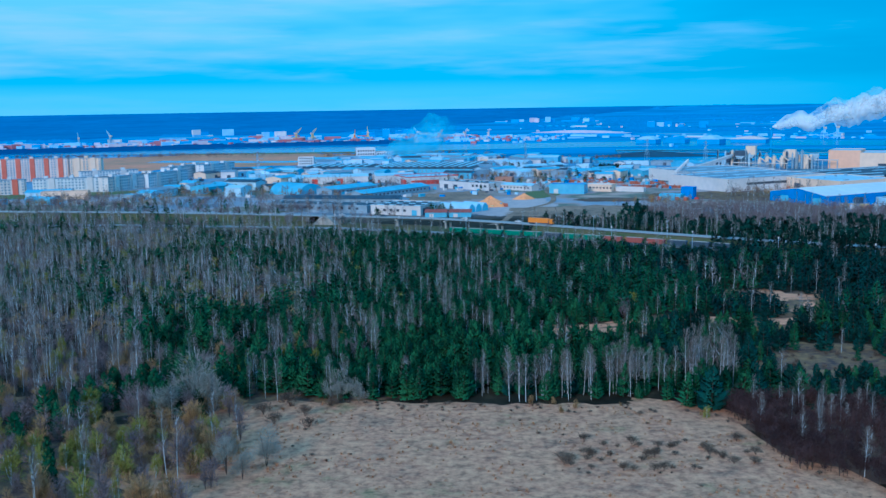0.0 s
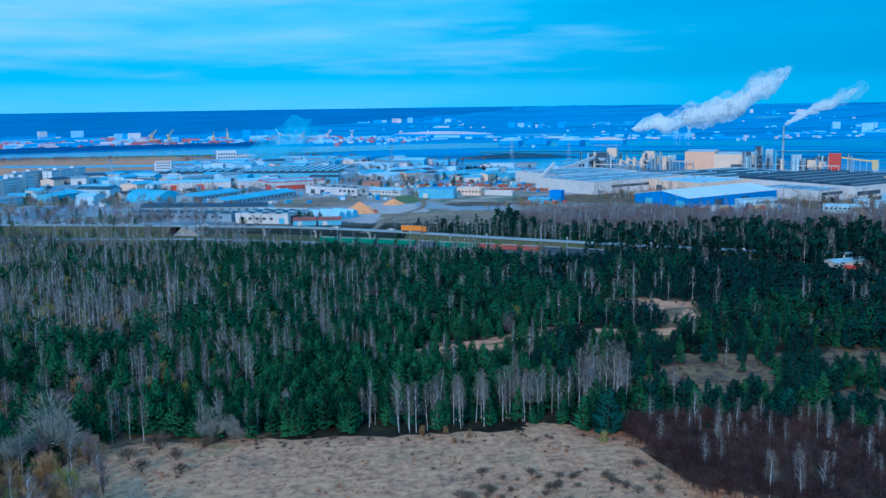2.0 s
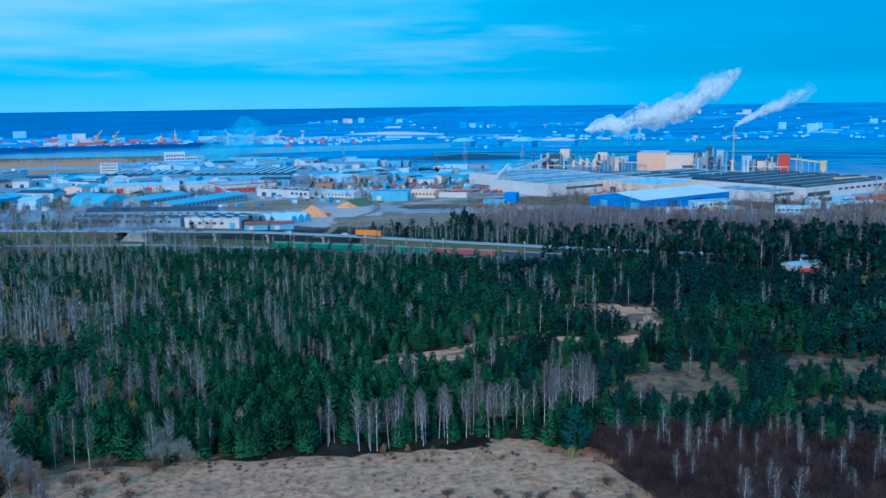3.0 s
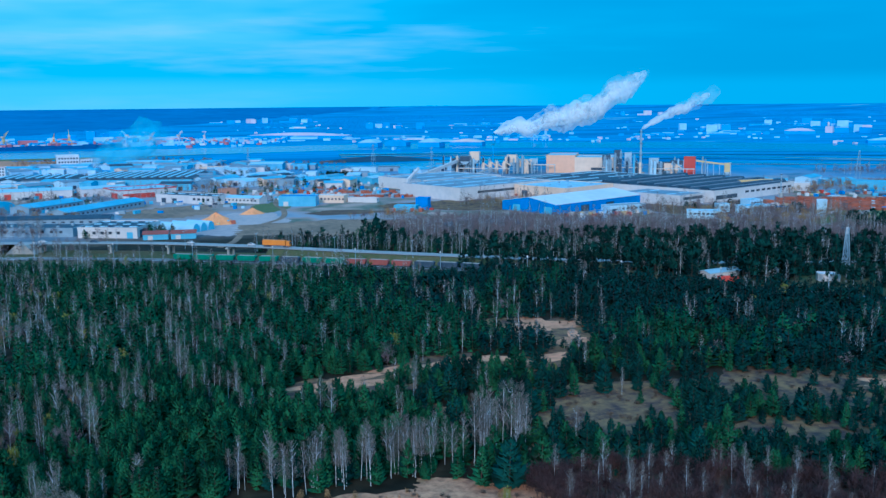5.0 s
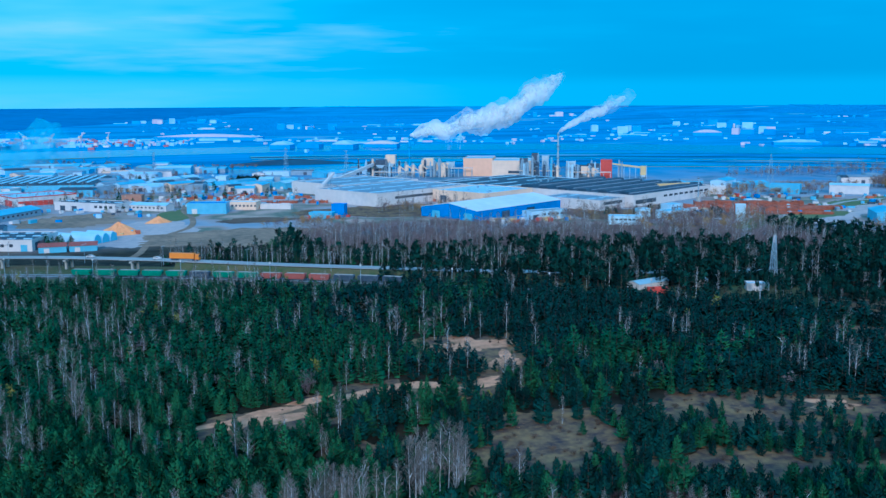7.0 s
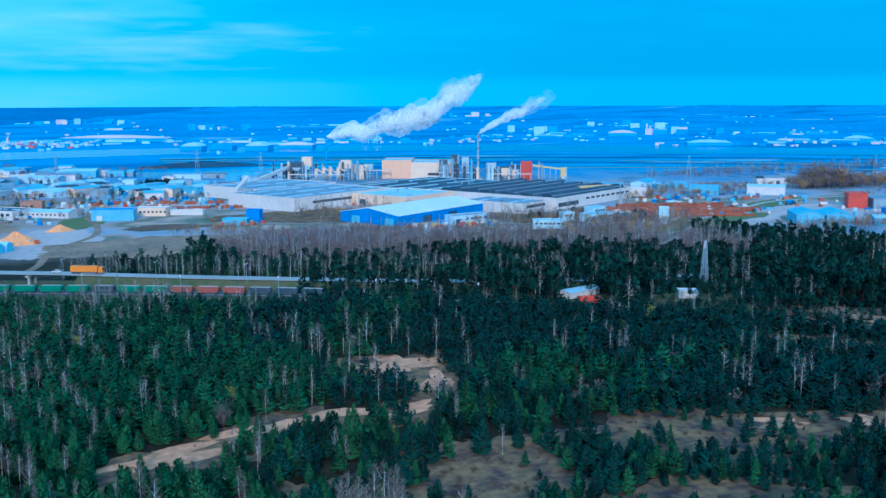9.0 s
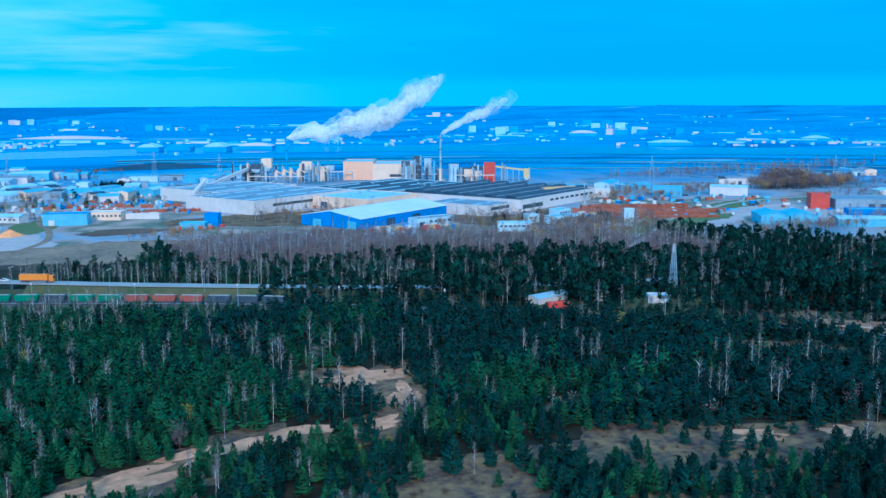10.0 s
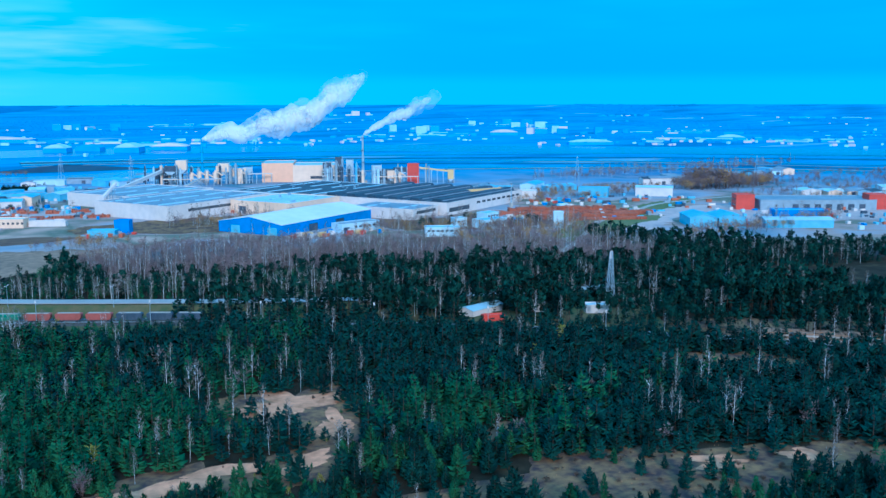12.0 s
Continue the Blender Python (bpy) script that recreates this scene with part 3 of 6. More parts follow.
def pine_tree(rng, whorls, arms, tufted, broad=1.0):
    """Trunk and crown of a young conifer, about 10 m tall: whorls of flat sprays, shorter and steeper towards a pointed top."""
    h = rng.uniform(7.6, 10.6)
    reach0 = rng.uniform(2.4, 3.3) * broad
    sprays, ph = [], rng.uniform(0, 6.28)
    lop = [rng.uniform(0.78, 1.18) for _ in range(6)]
    for k in range(whorls):
        u = (k + rng.uniform(0, 0.5)) / whorls
        reach = reach0 * (1 - u ** 1.25) ** 0.82 * (0.72 + 0.28 * min(1.0, u * 5)) + 0.14
        ph += rng.uniform(0.4, 1.2)
        for j in range(arms):
            if rng.uniform() < 0.10:
                continue
            a = ph + 2 * math.pi * j / arms + rng.uniform(-0.3, 0.3)
            r = reach * rng.uniform(0.72, 1.14) * lop[int(a / 6.2832 * 6) % 6]
            z = h * (0.06 + 0.91 * u) + rng.uniform(-0.2, 0.2)
            rise = r * (rng.uniform(-0.22, 0.22) + 0.75 * u)
            d, sd = np.array([math.cos(a), math.sin(a), 0]), np.array([-math.sin(a), math.cos(a), 0])
            root, tip = d * 0.10 * r + np.array([0, 0, z]), d * r + np.array([0, 0, z + rise])
            mid, half = d * 0.58 * r + np.array([0, 0, z + 0.35 * rise]), 0.36 * r + 0.16
            droop = np.array([0, 0, 0.16 * r])
            sprays.append((root, mid + sd * half - droop * rng.uniform(0.3, 1.6), tip))
            sprays.append((root, tip, mid - sd * half - droop * rng.uniform(0.3, 1.6)))
            if tufted:          # shoots that stand up from the spray and break its outline
                for q in (0.5, 0.95):
                    c = root + (tip - root) * q + sd * rng.uniform(-0.3, 0.3) * half
                    up = np.array([rng.uniform(-0.25, 0.25), rng.uniform(-0.25, 0.25), 1.0]) * rng.uniform(0.35, 0.75)
                    sprays.append((c - sd * 0.28 - up * 0.35, c + sd * 0.28 - up * 0.35, c + d * 0.22 + up))
    for k in range(2):
        sprays.append((np.array([-0.16, 0.1 * k, h - 1.1]), np.array([0.16, -0.1 * k, h - 1.1]), np.array([rng.uniform(-0.1, 0.1), 0, h + 0.25])))
    return stem(h * 0.92, 0.15, 0.03, 4 if tufted else 3, 0.06, rng, 2 if tufted else 1), faced_out(np.array(sprays))


def tall_pine(rng, n, size):
    """A grown pine, 16 m tall: bare reddish trunk and an uneven rounded crown in the upper part."""
    h = 16.0
    lobes = [(np.array([rng.uniform(-1.3, 1.3), rng.uniform(-1.3, 1.3), h * rng.uniform(0.44, 0.86)]), rng.uniform(1.4, 2.4)) for _ in range(9)] + [(np.array([0, 0, h * 0.9]), 1.3)]
    tufts = []
    for i in range(n):
        c, k = lobes[rng.integers(len(lobes))]
        d = rng.normal(size=3)
        d /= np.linalg.norm(d)
        q = c + d * k * rng.uniform(0.5, 1.0) * np.array([1, 1, 0.8])
        s = size * rng.uniform(0.6, 1.3)
        e = d + np.array([0, 0, 0.5])
        t = np.cross(e, rng.normal(size=3))
        t /= np.linalg.norm(t) + 1e-6
        tufts.append((q - t * s * 0.6 - e * s * 0.4, q + t * s * 0.6 - e * s * 0.4, q + e * s * 0.7))
    return stem(h * 0.9, 0.17, 0.06, 3, 0.12, rng, 2), faced_out(np.array(tufts))


def bare_tree(rng, n, h=15.0, width=1.7, fine=0.05, low=0.3, up=1.6):
    """A leafless broadleaf: pale stem, rising limbs and a haze of fine twigs."""
    twigs = []
    for i in range(n):
        u = low + (1 - low) * rng.uniform(0, 1) ** 0.9
        a = rng.uniform(0, 2 * math.pi)
        q = (u - low) / (1 - low)
        reach = width * (0.35 + 0.9 * math.sin(math.pi * min(1, 0.25 + 0.72 * q))) * rng.uniform(0.35, 1.0)
        r0 = reach * rng.uniform(0.0, 0.65)
        p = np.array([r0 * math.cos(a), r0 * math.sin(a), h * u])
        a2 = a + rng.uniform(-0.6, 0.6)
        ln = rng.uniform(0.7, 1.7) * (1.15 - 0.5 * q)
        d = np.array([math.cos(a2), math.sin(a2), up * rng.uniform(0.6, 1.3)])
        d = d / np.linalg.norm(d) * ln
        w = np.array([-math.sin(a2 + 1), math.cos(a2 + 1), 0]) * fine * rng.uniform(0.7, 1.6)
        twigs.append((p - w, p + w, p + d))
    limbs = []
    for i in range(7):
        u = rng.uniform(low, 0.85)
        a = rng.uniform(0, 2 * math.pi)
        p = np.array([0, 0, h * u])
        d = np.array([math.cos(a) * width * 0.9, math.sin(a) * width * 0.9, h * 0.16 * rng.uniform(0.7, 1.3)])
        w = np.array([-math.sin(a), math.cos(a), 0]) * 0.05
        limbs.append((p - w, p + w, p + d))
    return np.vstack([stem(h * 0.9, 0.085, 0.02, 4 if n > 200 else 3, 0.22, rng, 3 if n > 200 else 2), np.array(limbs)]), np.array(twigs)


def bushy_tree(rng, n, h=9.0, w=3.2, fine=0.06, base=0.15, stems=4, low=0.30):
    """A spreading leafless tree on several stems, its round crown a cloud of fine twigs."""
    st = []
    for k in range(stems):
        a = 2 * math.pi * k / stems + rng.uniform(-0.5, 0.5)
        lean = w * rng.uniform(0.15, 0.55)
        q = stem(h * rng.uniform(0.6, 0.85), 0.07, 0.02, 4 if n > 200 else 3, 0.12, rng, 3 if n > 200 else 1)
        z = q[:, :, 2:3] / h
        q[:, :, 0:1] += z * lean * math.cos(a)
        q[:, :, 1:2] += z * lean * math.sin(a)
        st.append(q)
    lobes = [(np.array([rng.uniform(-0.45, 0.45) * w, rng.uniform(-0.45, 0.45) * w, h * rng.uniform(low, 0.74)]), rng.uniform(0.4, 0.7)) for _ in range(8)]
    tw = []
    for i in range(n):
        c, k = lobes[rng.integers(len(lobes))]
        d = rng.normal(size=3)
        d /= np.linalg.norm(d)
        d[2] = d[2] * 0.9 + 0.15
        rr = rng.uniform(0.25, 1.0) ** 0.6
        p = c + d * rr * k * np.array([w, w, h * 0.36])
        if p[2] < h * base * rng.uniform(0.5, 1.5):
            continue
        e = d * np.array([1, 1, 0.8]) + np.array([0, 0, 0.7])
        e = e / np.linalg.norm(e) * rng.uniform(0.6, 1.4)
        s = np.cross(e, rng.normal(size=3))
        s = s / (np.linalg.norm(s) + 1e-6) * fine * rng.uniform(0.6, 1.5)
        tw.append((p - s, p + s, p + e))
    return np.vstack(st), np.array(tw)


def bush(rng, n, r=1.6, h=2.4, fine=0.06):
    """A round shrub of rising twigs."""
    tw = []
    for i in range(n):
        a, k = rng.uniform(0, 2 * math.pi), math.sqrt(rng.uniform(0, 1))
        p = np.array([0.3 * r * k * math.cos(a), 0.3 * r * k * math.sin(a), rng.uniform(0, 0.4) * h])
        e = np.array([r * k * math.cos(a), r * k * math.sin(a), h * (1 - 0.6 * k * k) * rng.uniform(0.7, 1.1)])
        w = np.array([-math.sin(a), math.cos(a), 0.2]) * fine * rng.uniform(0.7, 2.0)
        tw.append((p - w, p + w, e))
    return np.zeros((0, 3, 3)), np.array(tw)


RNG = np.random.default_rng(7)
# kind: (bark, crown material, near variants, far variants, height of the model)
KINDS = {
    "pine": (M_BARK, M_PINE, [pine_tree(RNG, 13, 6, True) for _ in range(9)], [pine_tree(RNG, 9, 5, False, 1.1) for _ in range(12)]),
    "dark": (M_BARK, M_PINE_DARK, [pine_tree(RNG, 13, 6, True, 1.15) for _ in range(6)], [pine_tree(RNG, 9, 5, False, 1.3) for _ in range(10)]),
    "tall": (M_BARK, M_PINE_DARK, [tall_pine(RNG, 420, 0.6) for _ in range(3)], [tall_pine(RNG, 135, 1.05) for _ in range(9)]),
    "birch": (M_BIRCH, M_TWIG, [bare_tree(RNG, 300, fine=0.04, width=2.3, low=0.34, up=1.3) for _ in range(6)], [bare_tree(RNG, 80, fine=0.10, width=2.3, low=0.32, up=1.3) for _ in range(8)]),
    "alder": (M_BARK, M_TWIG_RED, [bushy_tree(RNG, 560, 9.5, 2.4, 0.05, 0.05, 5, 0.18) for _ in range(5)], [bushy_tree(RNG, 90, 10.0, 3.2, 0.16, 0.12, 2) for _ in range(6)]),
    "thicket": (M_BARK, M_TWIG_PURPLE, [bushy_tree(RNG, 300, 8.0, 2.2, 0.06, 0.10, 3) for _ in range(5)], [bushy_tree(RNG, 90, 8.0, 2.4, 0.14, 0.10, 2) for _ in range(3)]),
    "green": (M_BIRCH, M_TWIG_GREEN, [bushy_tree(RNG, 1000, 9.0, 2.3, 0.06, 0.02, 5, 0.12) for _ in range(3)], [bushy_tree(RNG, 110, 10.0, 1.7, 0.16, 0.2, 2) for _ in range(3)]),
    "ochre": (M_BARK, M_TWIG_OCHRE, [bushy_tree(RNG, 1200, 8.6, 2.8, 0.05, 0.02, 6, 0.10) for _ in range(4)], [bushy_tree(RNG, 90, 9.0, 3.0, 0.16, 0.1, 2) for _ in range(4)]),
    "grey": (M_BARK, M_TWIG_GREY, [bushy_tree(RNG, 3200, 12.0, 4.2, 0.032, 0.22, 6) for _ in range(3)], [bushy_tree(RNG, 160, 12.0, 4.0, 0.14, 0.2, 2) for _ in range(2)]),
    "bush": (M_BARK, M_TWIG_DARK, [bushy_tree(RNG, 330, 2.3, 1.7, 0.035, 0.0, 3) for _ in range(4)], [bush(RNG, 50, fine=0.12) for _ in range(3)]),
    "tuft": (M_BARK, M_DRYTUFT, [bush(RNG, 16, 0.6, 0.55, 0.05) for _ in range(3)], [bush(RNG, 8, 0.7, 0.6, 0.1) for _ in range(2)]),
}
PLACED = []          # kind, x, y, scale, near?


def wood_edge_back(x):
    """Far edge of the wood behind the road."""
    return interp(x, [30, 45, 61, 91, 124, 150, 186, 264, 340, 384, 420, 463, 486, 550, 640, 760], [560, 592, 608, 621, 632, 680, 700, 690, 640, 585, 560, 585, 545, 455, 400, 360])


def in_view(x, y, margin=0.06):
    """Whether a place on the plan lies in the sector that the flight overlooks."""
    b = math.atan2(x + 10, y + 20)
    return -0.47 - margin < b < 1.09 + margin


def scatter(step, x0, x1, y0, y1, rnd):
    nx, ny = int((x1 - x0) / step), int((y1 - y0) / step)
    for i in range(nx):
        for j in range(ny):
            yield x0 + step * (i + rnd.uniform(0, 1)), y0 + step * (j + rnd.uniform(0, 1))


rnd = random.Random(11)


def birch_share(x, y):
    """How much of the wood is birch: nearly all on the west side, little in the middle."""
    west = interp(x + 0.16 * (y - 300), [-100, -60, -20, 20, 60, 110], [0.74, 0.58, 0.35, 0.21, 0.11, 0.05])
    if x > -45 and y < 285:
        west *= 0.12
    if y > 400 and 20 < x < 120:
        west = max(west, 0.20 if y > 470 else 0.10)
    if x > 215 and y < 345:
        west = max(west, 0.09)
    return west * (0.30 + 1.4 * max(0, 0.5 + noise.noise((x * 0.020, y * 0.016, 2))))


def plant_wood():
    # pine and birch wood between the field and the railway
    for x, y in scatter(4.05, -300, 480, 170, 660, rnd):
        d = math.hypot(x - 10, y - 60)
        if not in_view(x, y) or y < field_edge(x) + 2 and -60 < x < 130:
            continue
        if line_dist(RAIL, x, y) < 7 or line_dist(ROAD, x, y) < 9:
            continue
        back = interp(x, [-300, -60, 13, 110, 160, 215, 270, 320, 480], [590, 596, 564, 508, 488, 441, 389, 335, 120])
        if y > back + 8:
            continue
        if y > back:          # low scrub beside the line
            if rnd.random() < 0.6:
                PLACED.append((rnd.choice(("pine", "alder", "birch", "pine")), x, y, rnd.uniform(0.32, 0.55)))
            continue
        c = in_clearing(x, y, 1.0)
        if c is M_SAND or c is not None and rnd.random() < 0.90:
            continue
        if c is M_MOSS:          # self-sown young trees
            PLACED.append((rnd.choice(("dark", "dark", "pine", "birch")), x, y, rnd.uniform(0.22, 0.6)))
            continue
        if in_clearing(x, y, 2.6) and rnd.random() < 0.45:
            continue
        open_ahead = [k for k in (4, 8, 12, 17) if in_clearing(x + 0.40 * k, y + 0.92 * k) is M_SAND]
        if open_ahead and rnd.random() < 0.72:          # young growth on the sunny side of the sand
            PLACED.append((rnd.choice(("pine", "pine", "tuft", "bush", "green")), x, y, 0.10 + 0.012 * open_ahead[0] * rnd.uniform(0.6, 1.2)))
            continue
        if x < -28 and y < 238 + 0.25 * max(0, -60 - x) and rnd.random() < 0.93:
            continue
        if x > interp(y, [165, 180, 189, 196, 210, 230, 240], [103, 92, 88, 78, 76, 75, 74]) and x < 150 and y < 236 - 0.6 * max(0, x - 104):
            PLACED.append(("thicket", x, y, rnd.uniform(0.6, 0.98)))
            PLACED.append(("thicket", x + rnd.uniform(1, 3), y + rnd.uniform(-2, 2), rnd.uniform(0.5, 0.9)))
            if rnd.random() < 0.30:
                PLACED.append(("birch", x + 1, y, rnd.uniform(0.45, 0.8)))
            continue
        if 12 < x < 92 and y < 259 and rnd.random() < 0.75:
            continue
        s = (0.80 + 0.34 * rnd.random()) * (interp(back - y, [0, 14, 40], [0.5, 0.65, 1.0]) if x < 150 else 1.0) * rnd.uniform(0.75, 1.1) + 0.25 * noise.noise((x * 0.03, y * 0.03, 5))
        if in_clearing(x, y, 5.0):
            s *= 0.75
        if rnd.random() < birch_share(x, y):
            k = rnd.random()
            PLACED.append(("green" if k < (0.09 if x < 0 else 0.04) else "ochre" if k < 0.16 and x < -20 else "alder" if k < (0.58 if x < -55 and y < 345 else 0.26 if x < -20 else 0.10) else "birch", x, y, rnd.uniform(0.5, 0.98)))
        else:
            # darker needles grow likelier eastward, standing in for shade on that side
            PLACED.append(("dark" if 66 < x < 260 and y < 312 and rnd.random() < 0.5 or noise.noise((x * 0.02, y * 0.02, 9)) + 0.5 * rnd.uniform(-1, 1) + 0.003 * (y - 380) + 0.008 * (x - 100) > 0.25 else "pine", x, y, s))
    for i in range(170):         # the thicket's dense outer rows
        y = rnd.uniform(176, 236)
        x = interp(y, [165, 180, 189, 196, 210, 230, 240], [103, 92, 88, 78, 76, 75, 74]) + rnd.uniform(-0.5, 9)
        PLACED.append(("thicket", x, y, rnd.uniform(0.35, 0.85)))
    # tall birches along the field's far edge
    for i in range(60):
        x = rnd.uniform(20, 82)
        PLACED.append(("birch", x, 249 + rnd.uniform(-3, 5) + 0.02 * x, rnd.uniform(0.72, 0.95) if x < 66 else rnd.uniform(1.0, 1.2)))
    for i in range(95):          # bushy dark pines that close the edge of the wood
        x = rnd.uniform(-48, 64)
        PLACED.append((rnd.choice(("dark", "pine")), x, field_edge(x) + rnd.uniform(6, 15), rnd.uniform(0.45, 0.78)))
    for i in range(16):
        PLACED.append(("birch", rnd.uniform(-45, 20), 252 + rnd.uniform(-3, 4), rnd.uniform(0.5, 0.85)))
    # wood behind the road
    for x, y in scatter(4.4, 30, 760, 330, 720, rnd):
        if not in_view(x, y):
            continue
        rd = interp(x, [30, 54, 109, 161, 207, 262, 330, 430, 760], [600, 589, 554, 524, 500, 475, 452, 436, 330])
        e = wood_edge_back(x)
        if y < rd + 12 or y > e:
            continue
        if math.hypot((x - 275) / 28, (y - 448) / 10) < 1:
            continue
        f = (y - rd) / (e - rd)
        alder = x > 150 and x < 440 and f > 0.40
        if alder:
            if rnd.random() < 0.85:
                PLACED.append(("alder" if rnd.random() < 0.75 else "birch", x, y, rnd.uniform(0.7, 1.0)))
        elif y < rd + 30 and rnd.random() < (0.60 if x < 235 else 0.07):
            PLACED.append(("birch", x, y, rnd.uniform(0.7, 0.98)))
        else:
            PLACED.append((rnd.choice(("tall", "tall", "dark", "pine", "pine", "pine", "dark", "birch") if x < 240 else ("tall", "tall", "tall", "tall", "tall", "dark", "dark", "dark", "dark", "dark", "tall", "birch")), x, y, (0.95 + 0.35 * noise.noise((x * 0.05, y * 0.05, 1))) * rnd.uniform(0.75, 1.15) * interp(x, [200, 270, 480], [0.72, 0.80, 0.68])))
    # between the railway and the road on the east side
    for x, y in scatter(4.4, 150, 420, 300, 520, rnd):
        rl = interp(x, [150, 215, 270, 318, 350, 380], [503, 450, 398, 345, 290, 220])
        rd = interp(x, [150, 161, 207, 262, 330, 430], [530, 524, 500, 475, 452, 436])
        if rl + 9 < y < rd - 9 and math.hypot(x - 300, (y - 420)) > 11 and math.hypot(x - 257, y - 434) > 12 and not in_clearing(x, y):
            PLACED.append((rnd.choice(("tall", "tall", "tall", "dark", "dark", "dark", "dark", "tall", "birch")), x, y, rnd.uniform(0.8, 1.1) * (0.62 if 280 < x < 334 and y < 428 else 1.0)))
    # scattered trees round the sheds and blocks
    for cx, cy, rx, ry, n, kinds in [
        (-230, 720, 130, 60, 420, ("birch", "alder", "alder", "birch", "pine")), (-280, 800, 110, 50, 260, ("alder", "birch", "ochre", "alder")), (-300, 640, 90, 40, 200, ("birch", "alder", "pine", "pine")), (-200, 860, 150, 20, 90, ("alder", "ochre")), (-30, 930, 90, 10, 30, ("alder", "pine")), (110, 1000, 100, 60, 60, ("alder", "ochre", "pine")), (0, 1160, 160, 50, 70, ("alder", "pine")), (300, 800, 60, 12, 60, ("alder", "birch")), (395, 690, 60, 22, 120, ("alder", "ochre", "birch", "alder")), (-150, 800, 50, 20, 50, ("alder", "birch")), (-90, 905, 60, 8, 20, ("alder", "birch")),
        (-190, 640, 120, 26, 300, ("birch", "alder", "birch", "alder", "pine")), (-60, 640, 40, 14, 40, ("alder", "birch")), (-105, 727, 18, 6, 40, ("alder", "birch")), (-72, 714, 18, 5, 36, ("birch", "alder")), (-85, 815, 40, 12, 40, ("alder", "ochre")), (-60, 955, 80, 12, 50, ("alder", "birch")), (-190, 900, 60, 40, 90, ("alder", "ochre", "pine")), (60, 1040, 90, 20, 60, ("alder", "ochre")), (-10, 700, 30, 6, 24, ("alder", "pine")), (30, 1230, 160, 20, 90, ("alder",)), (-60, 1560, 120, 10, 150, ("ochre", "alder")),
        (10, 1000, 220, 150, 170, ("alder", "birch", "pine", "alder")), (430, 612, 62, 36, 300, ("alder", "alder", "birch", "ochre")), (455, 650, 60, 18, 90, ("alder", "ochre", "birch")), (470, 664, 16, 6, 12, ("dark",)), (420, 690, 34, 6, 9, ("dark",)), (830, 775, 75, 24, 340, ("ochre", "alder", "alder")), (590, 545, 90, 14, 190, ("alder", "ochre", "alder", "birch")),
        (620, 800, 140, 40, 320, ("alder", "ochre")), (950, 950, 240, 40, 420, ("alder", "birch")), (-40, 1500, 140, 14, 160, ("ochre", "alder")), (150, 1350, 120, 14, 120, ("alder", "ochre")),
        (215, 1130, 26, 8, 90, ("dark",)), (-320, 1010, 80, 30, 60, ("alder", "pine")), (-20, 715, 12, 5, 8, ("pine",)), (880, 640, 200, 60, 400, ("alder", "birch", "alder", "ochre")),
        (1000, 760, 200, 60, 220, ("alder",)), (-480, 1600, 260, 20, 260, ("alder",)), (280, 790, 40, 14, 34, ("alder", "birch", "ochre")), (170, 735, 30, 10, 30, ("alder", "ochre")),
    ]:
        for i in range(n):
            a, k = rnd.uniform(0, 6.283), math.sqrt(rnd.random())
            if line_dist(ROAD, cx + rx * k * math.cos(a), cy + ry * k * math.sin(a)) < 8 or line_dist(RAIL, cx + rx * k * math.cos(a), cy + ry * k * math.sin(a)) < 8:
                continue
            PLACED.append((rnd.choice(kinds), cx + rx * k * math.cos(a), cy + ry * k * math.sin(a), rnd.uniform(0.6, 1.0) * (1.5 + 1.4 * max(0, 1 - abs(cx + rx * k * math.cos(a) - 806) / 30) if cx == 830 else 1.0)))
    # scrub west of the field, single trees and bushes on it
    for kind, x, y, s in [("grey", -62, 241, 1.45), ("grey", -68, 236, 0.95), ("grey", -45, 199, 0.75), ("grey", -37, 203, 0.8), ("birch", -57, 196, 1.0), ("birch", -55, 197, 0.95),
                          ("ochre", -50, 206, 0.95), ("ochre", -47, 212, 0.9), ("ochre", -54, 214, 0.85), ("ochre", -64, 204, 0.75), ("green", -72, 213, 0.85), ("green", -76, 209, 0.8), ("green", -91, 229, 0.75),
                          ("ochre", -52, 200, 0.9), ("ochre", -44, 206, 0.8), ("grey", -41, 196, 0.6), ("grey", -58, 243, 1.0), ("green", -69, 216, 0.95), ("green", -84, 231, 0.8), ("ochre", -57, 209, 1.0), ("ochre", -70, 226, 0.9),
                          ("ochre", -59, 226, 1.0), ("ochre", -66, 198, 0.7), ("grey", -25, 249, 0.8), ("grey", -20, 248, 0.6)]:
        PLACED.append((kind, x, y, s))
    for i in range(210):
        PLACED.append((rnd.choice(("ochre", "alder", "alder", "birch", "alder", "ochre", "alder", "green")), rnd.uniform(-130, -46), rnd.uniform(178, 250), rnd.uniform(0.55, 1.05)))
    for i in range(46):
        PLACED.append(("bush", rnd.uniform(28, 72), 205 + rnd.uniform(-9, 9), rnd.uniform(0.4, 0.9)))
    for i in range(110):
        x = rnd.uniform(-45, 84)
        PLACED.append((rnd.choice(("bush", "bush", "tuft", "ochre", "green")) if i % 6 == 0 else rnd.choice(("bush", "tuft")), x, field_edge(x) - rnd.uniform(0, 5) ** 1.3, rnd.uniform(0.15, 0.45)))
    for i in range(70):
        PLACED.append(("bush", rnd.uniform(-40, 90), rnd.uniform(170, 232), rnd.uniform(0.10, 0.30)))
    for x, y, s in [(-38, 246, 1.5), (-44, 240, 1.6), (-33, 238, 1.2), (-31, 229, 1.1), (-27, 246, 1.0), (35, 215, 0.9), (-40, 232, 1.3)]:
        PLACED.append(("bush", x, y, s))
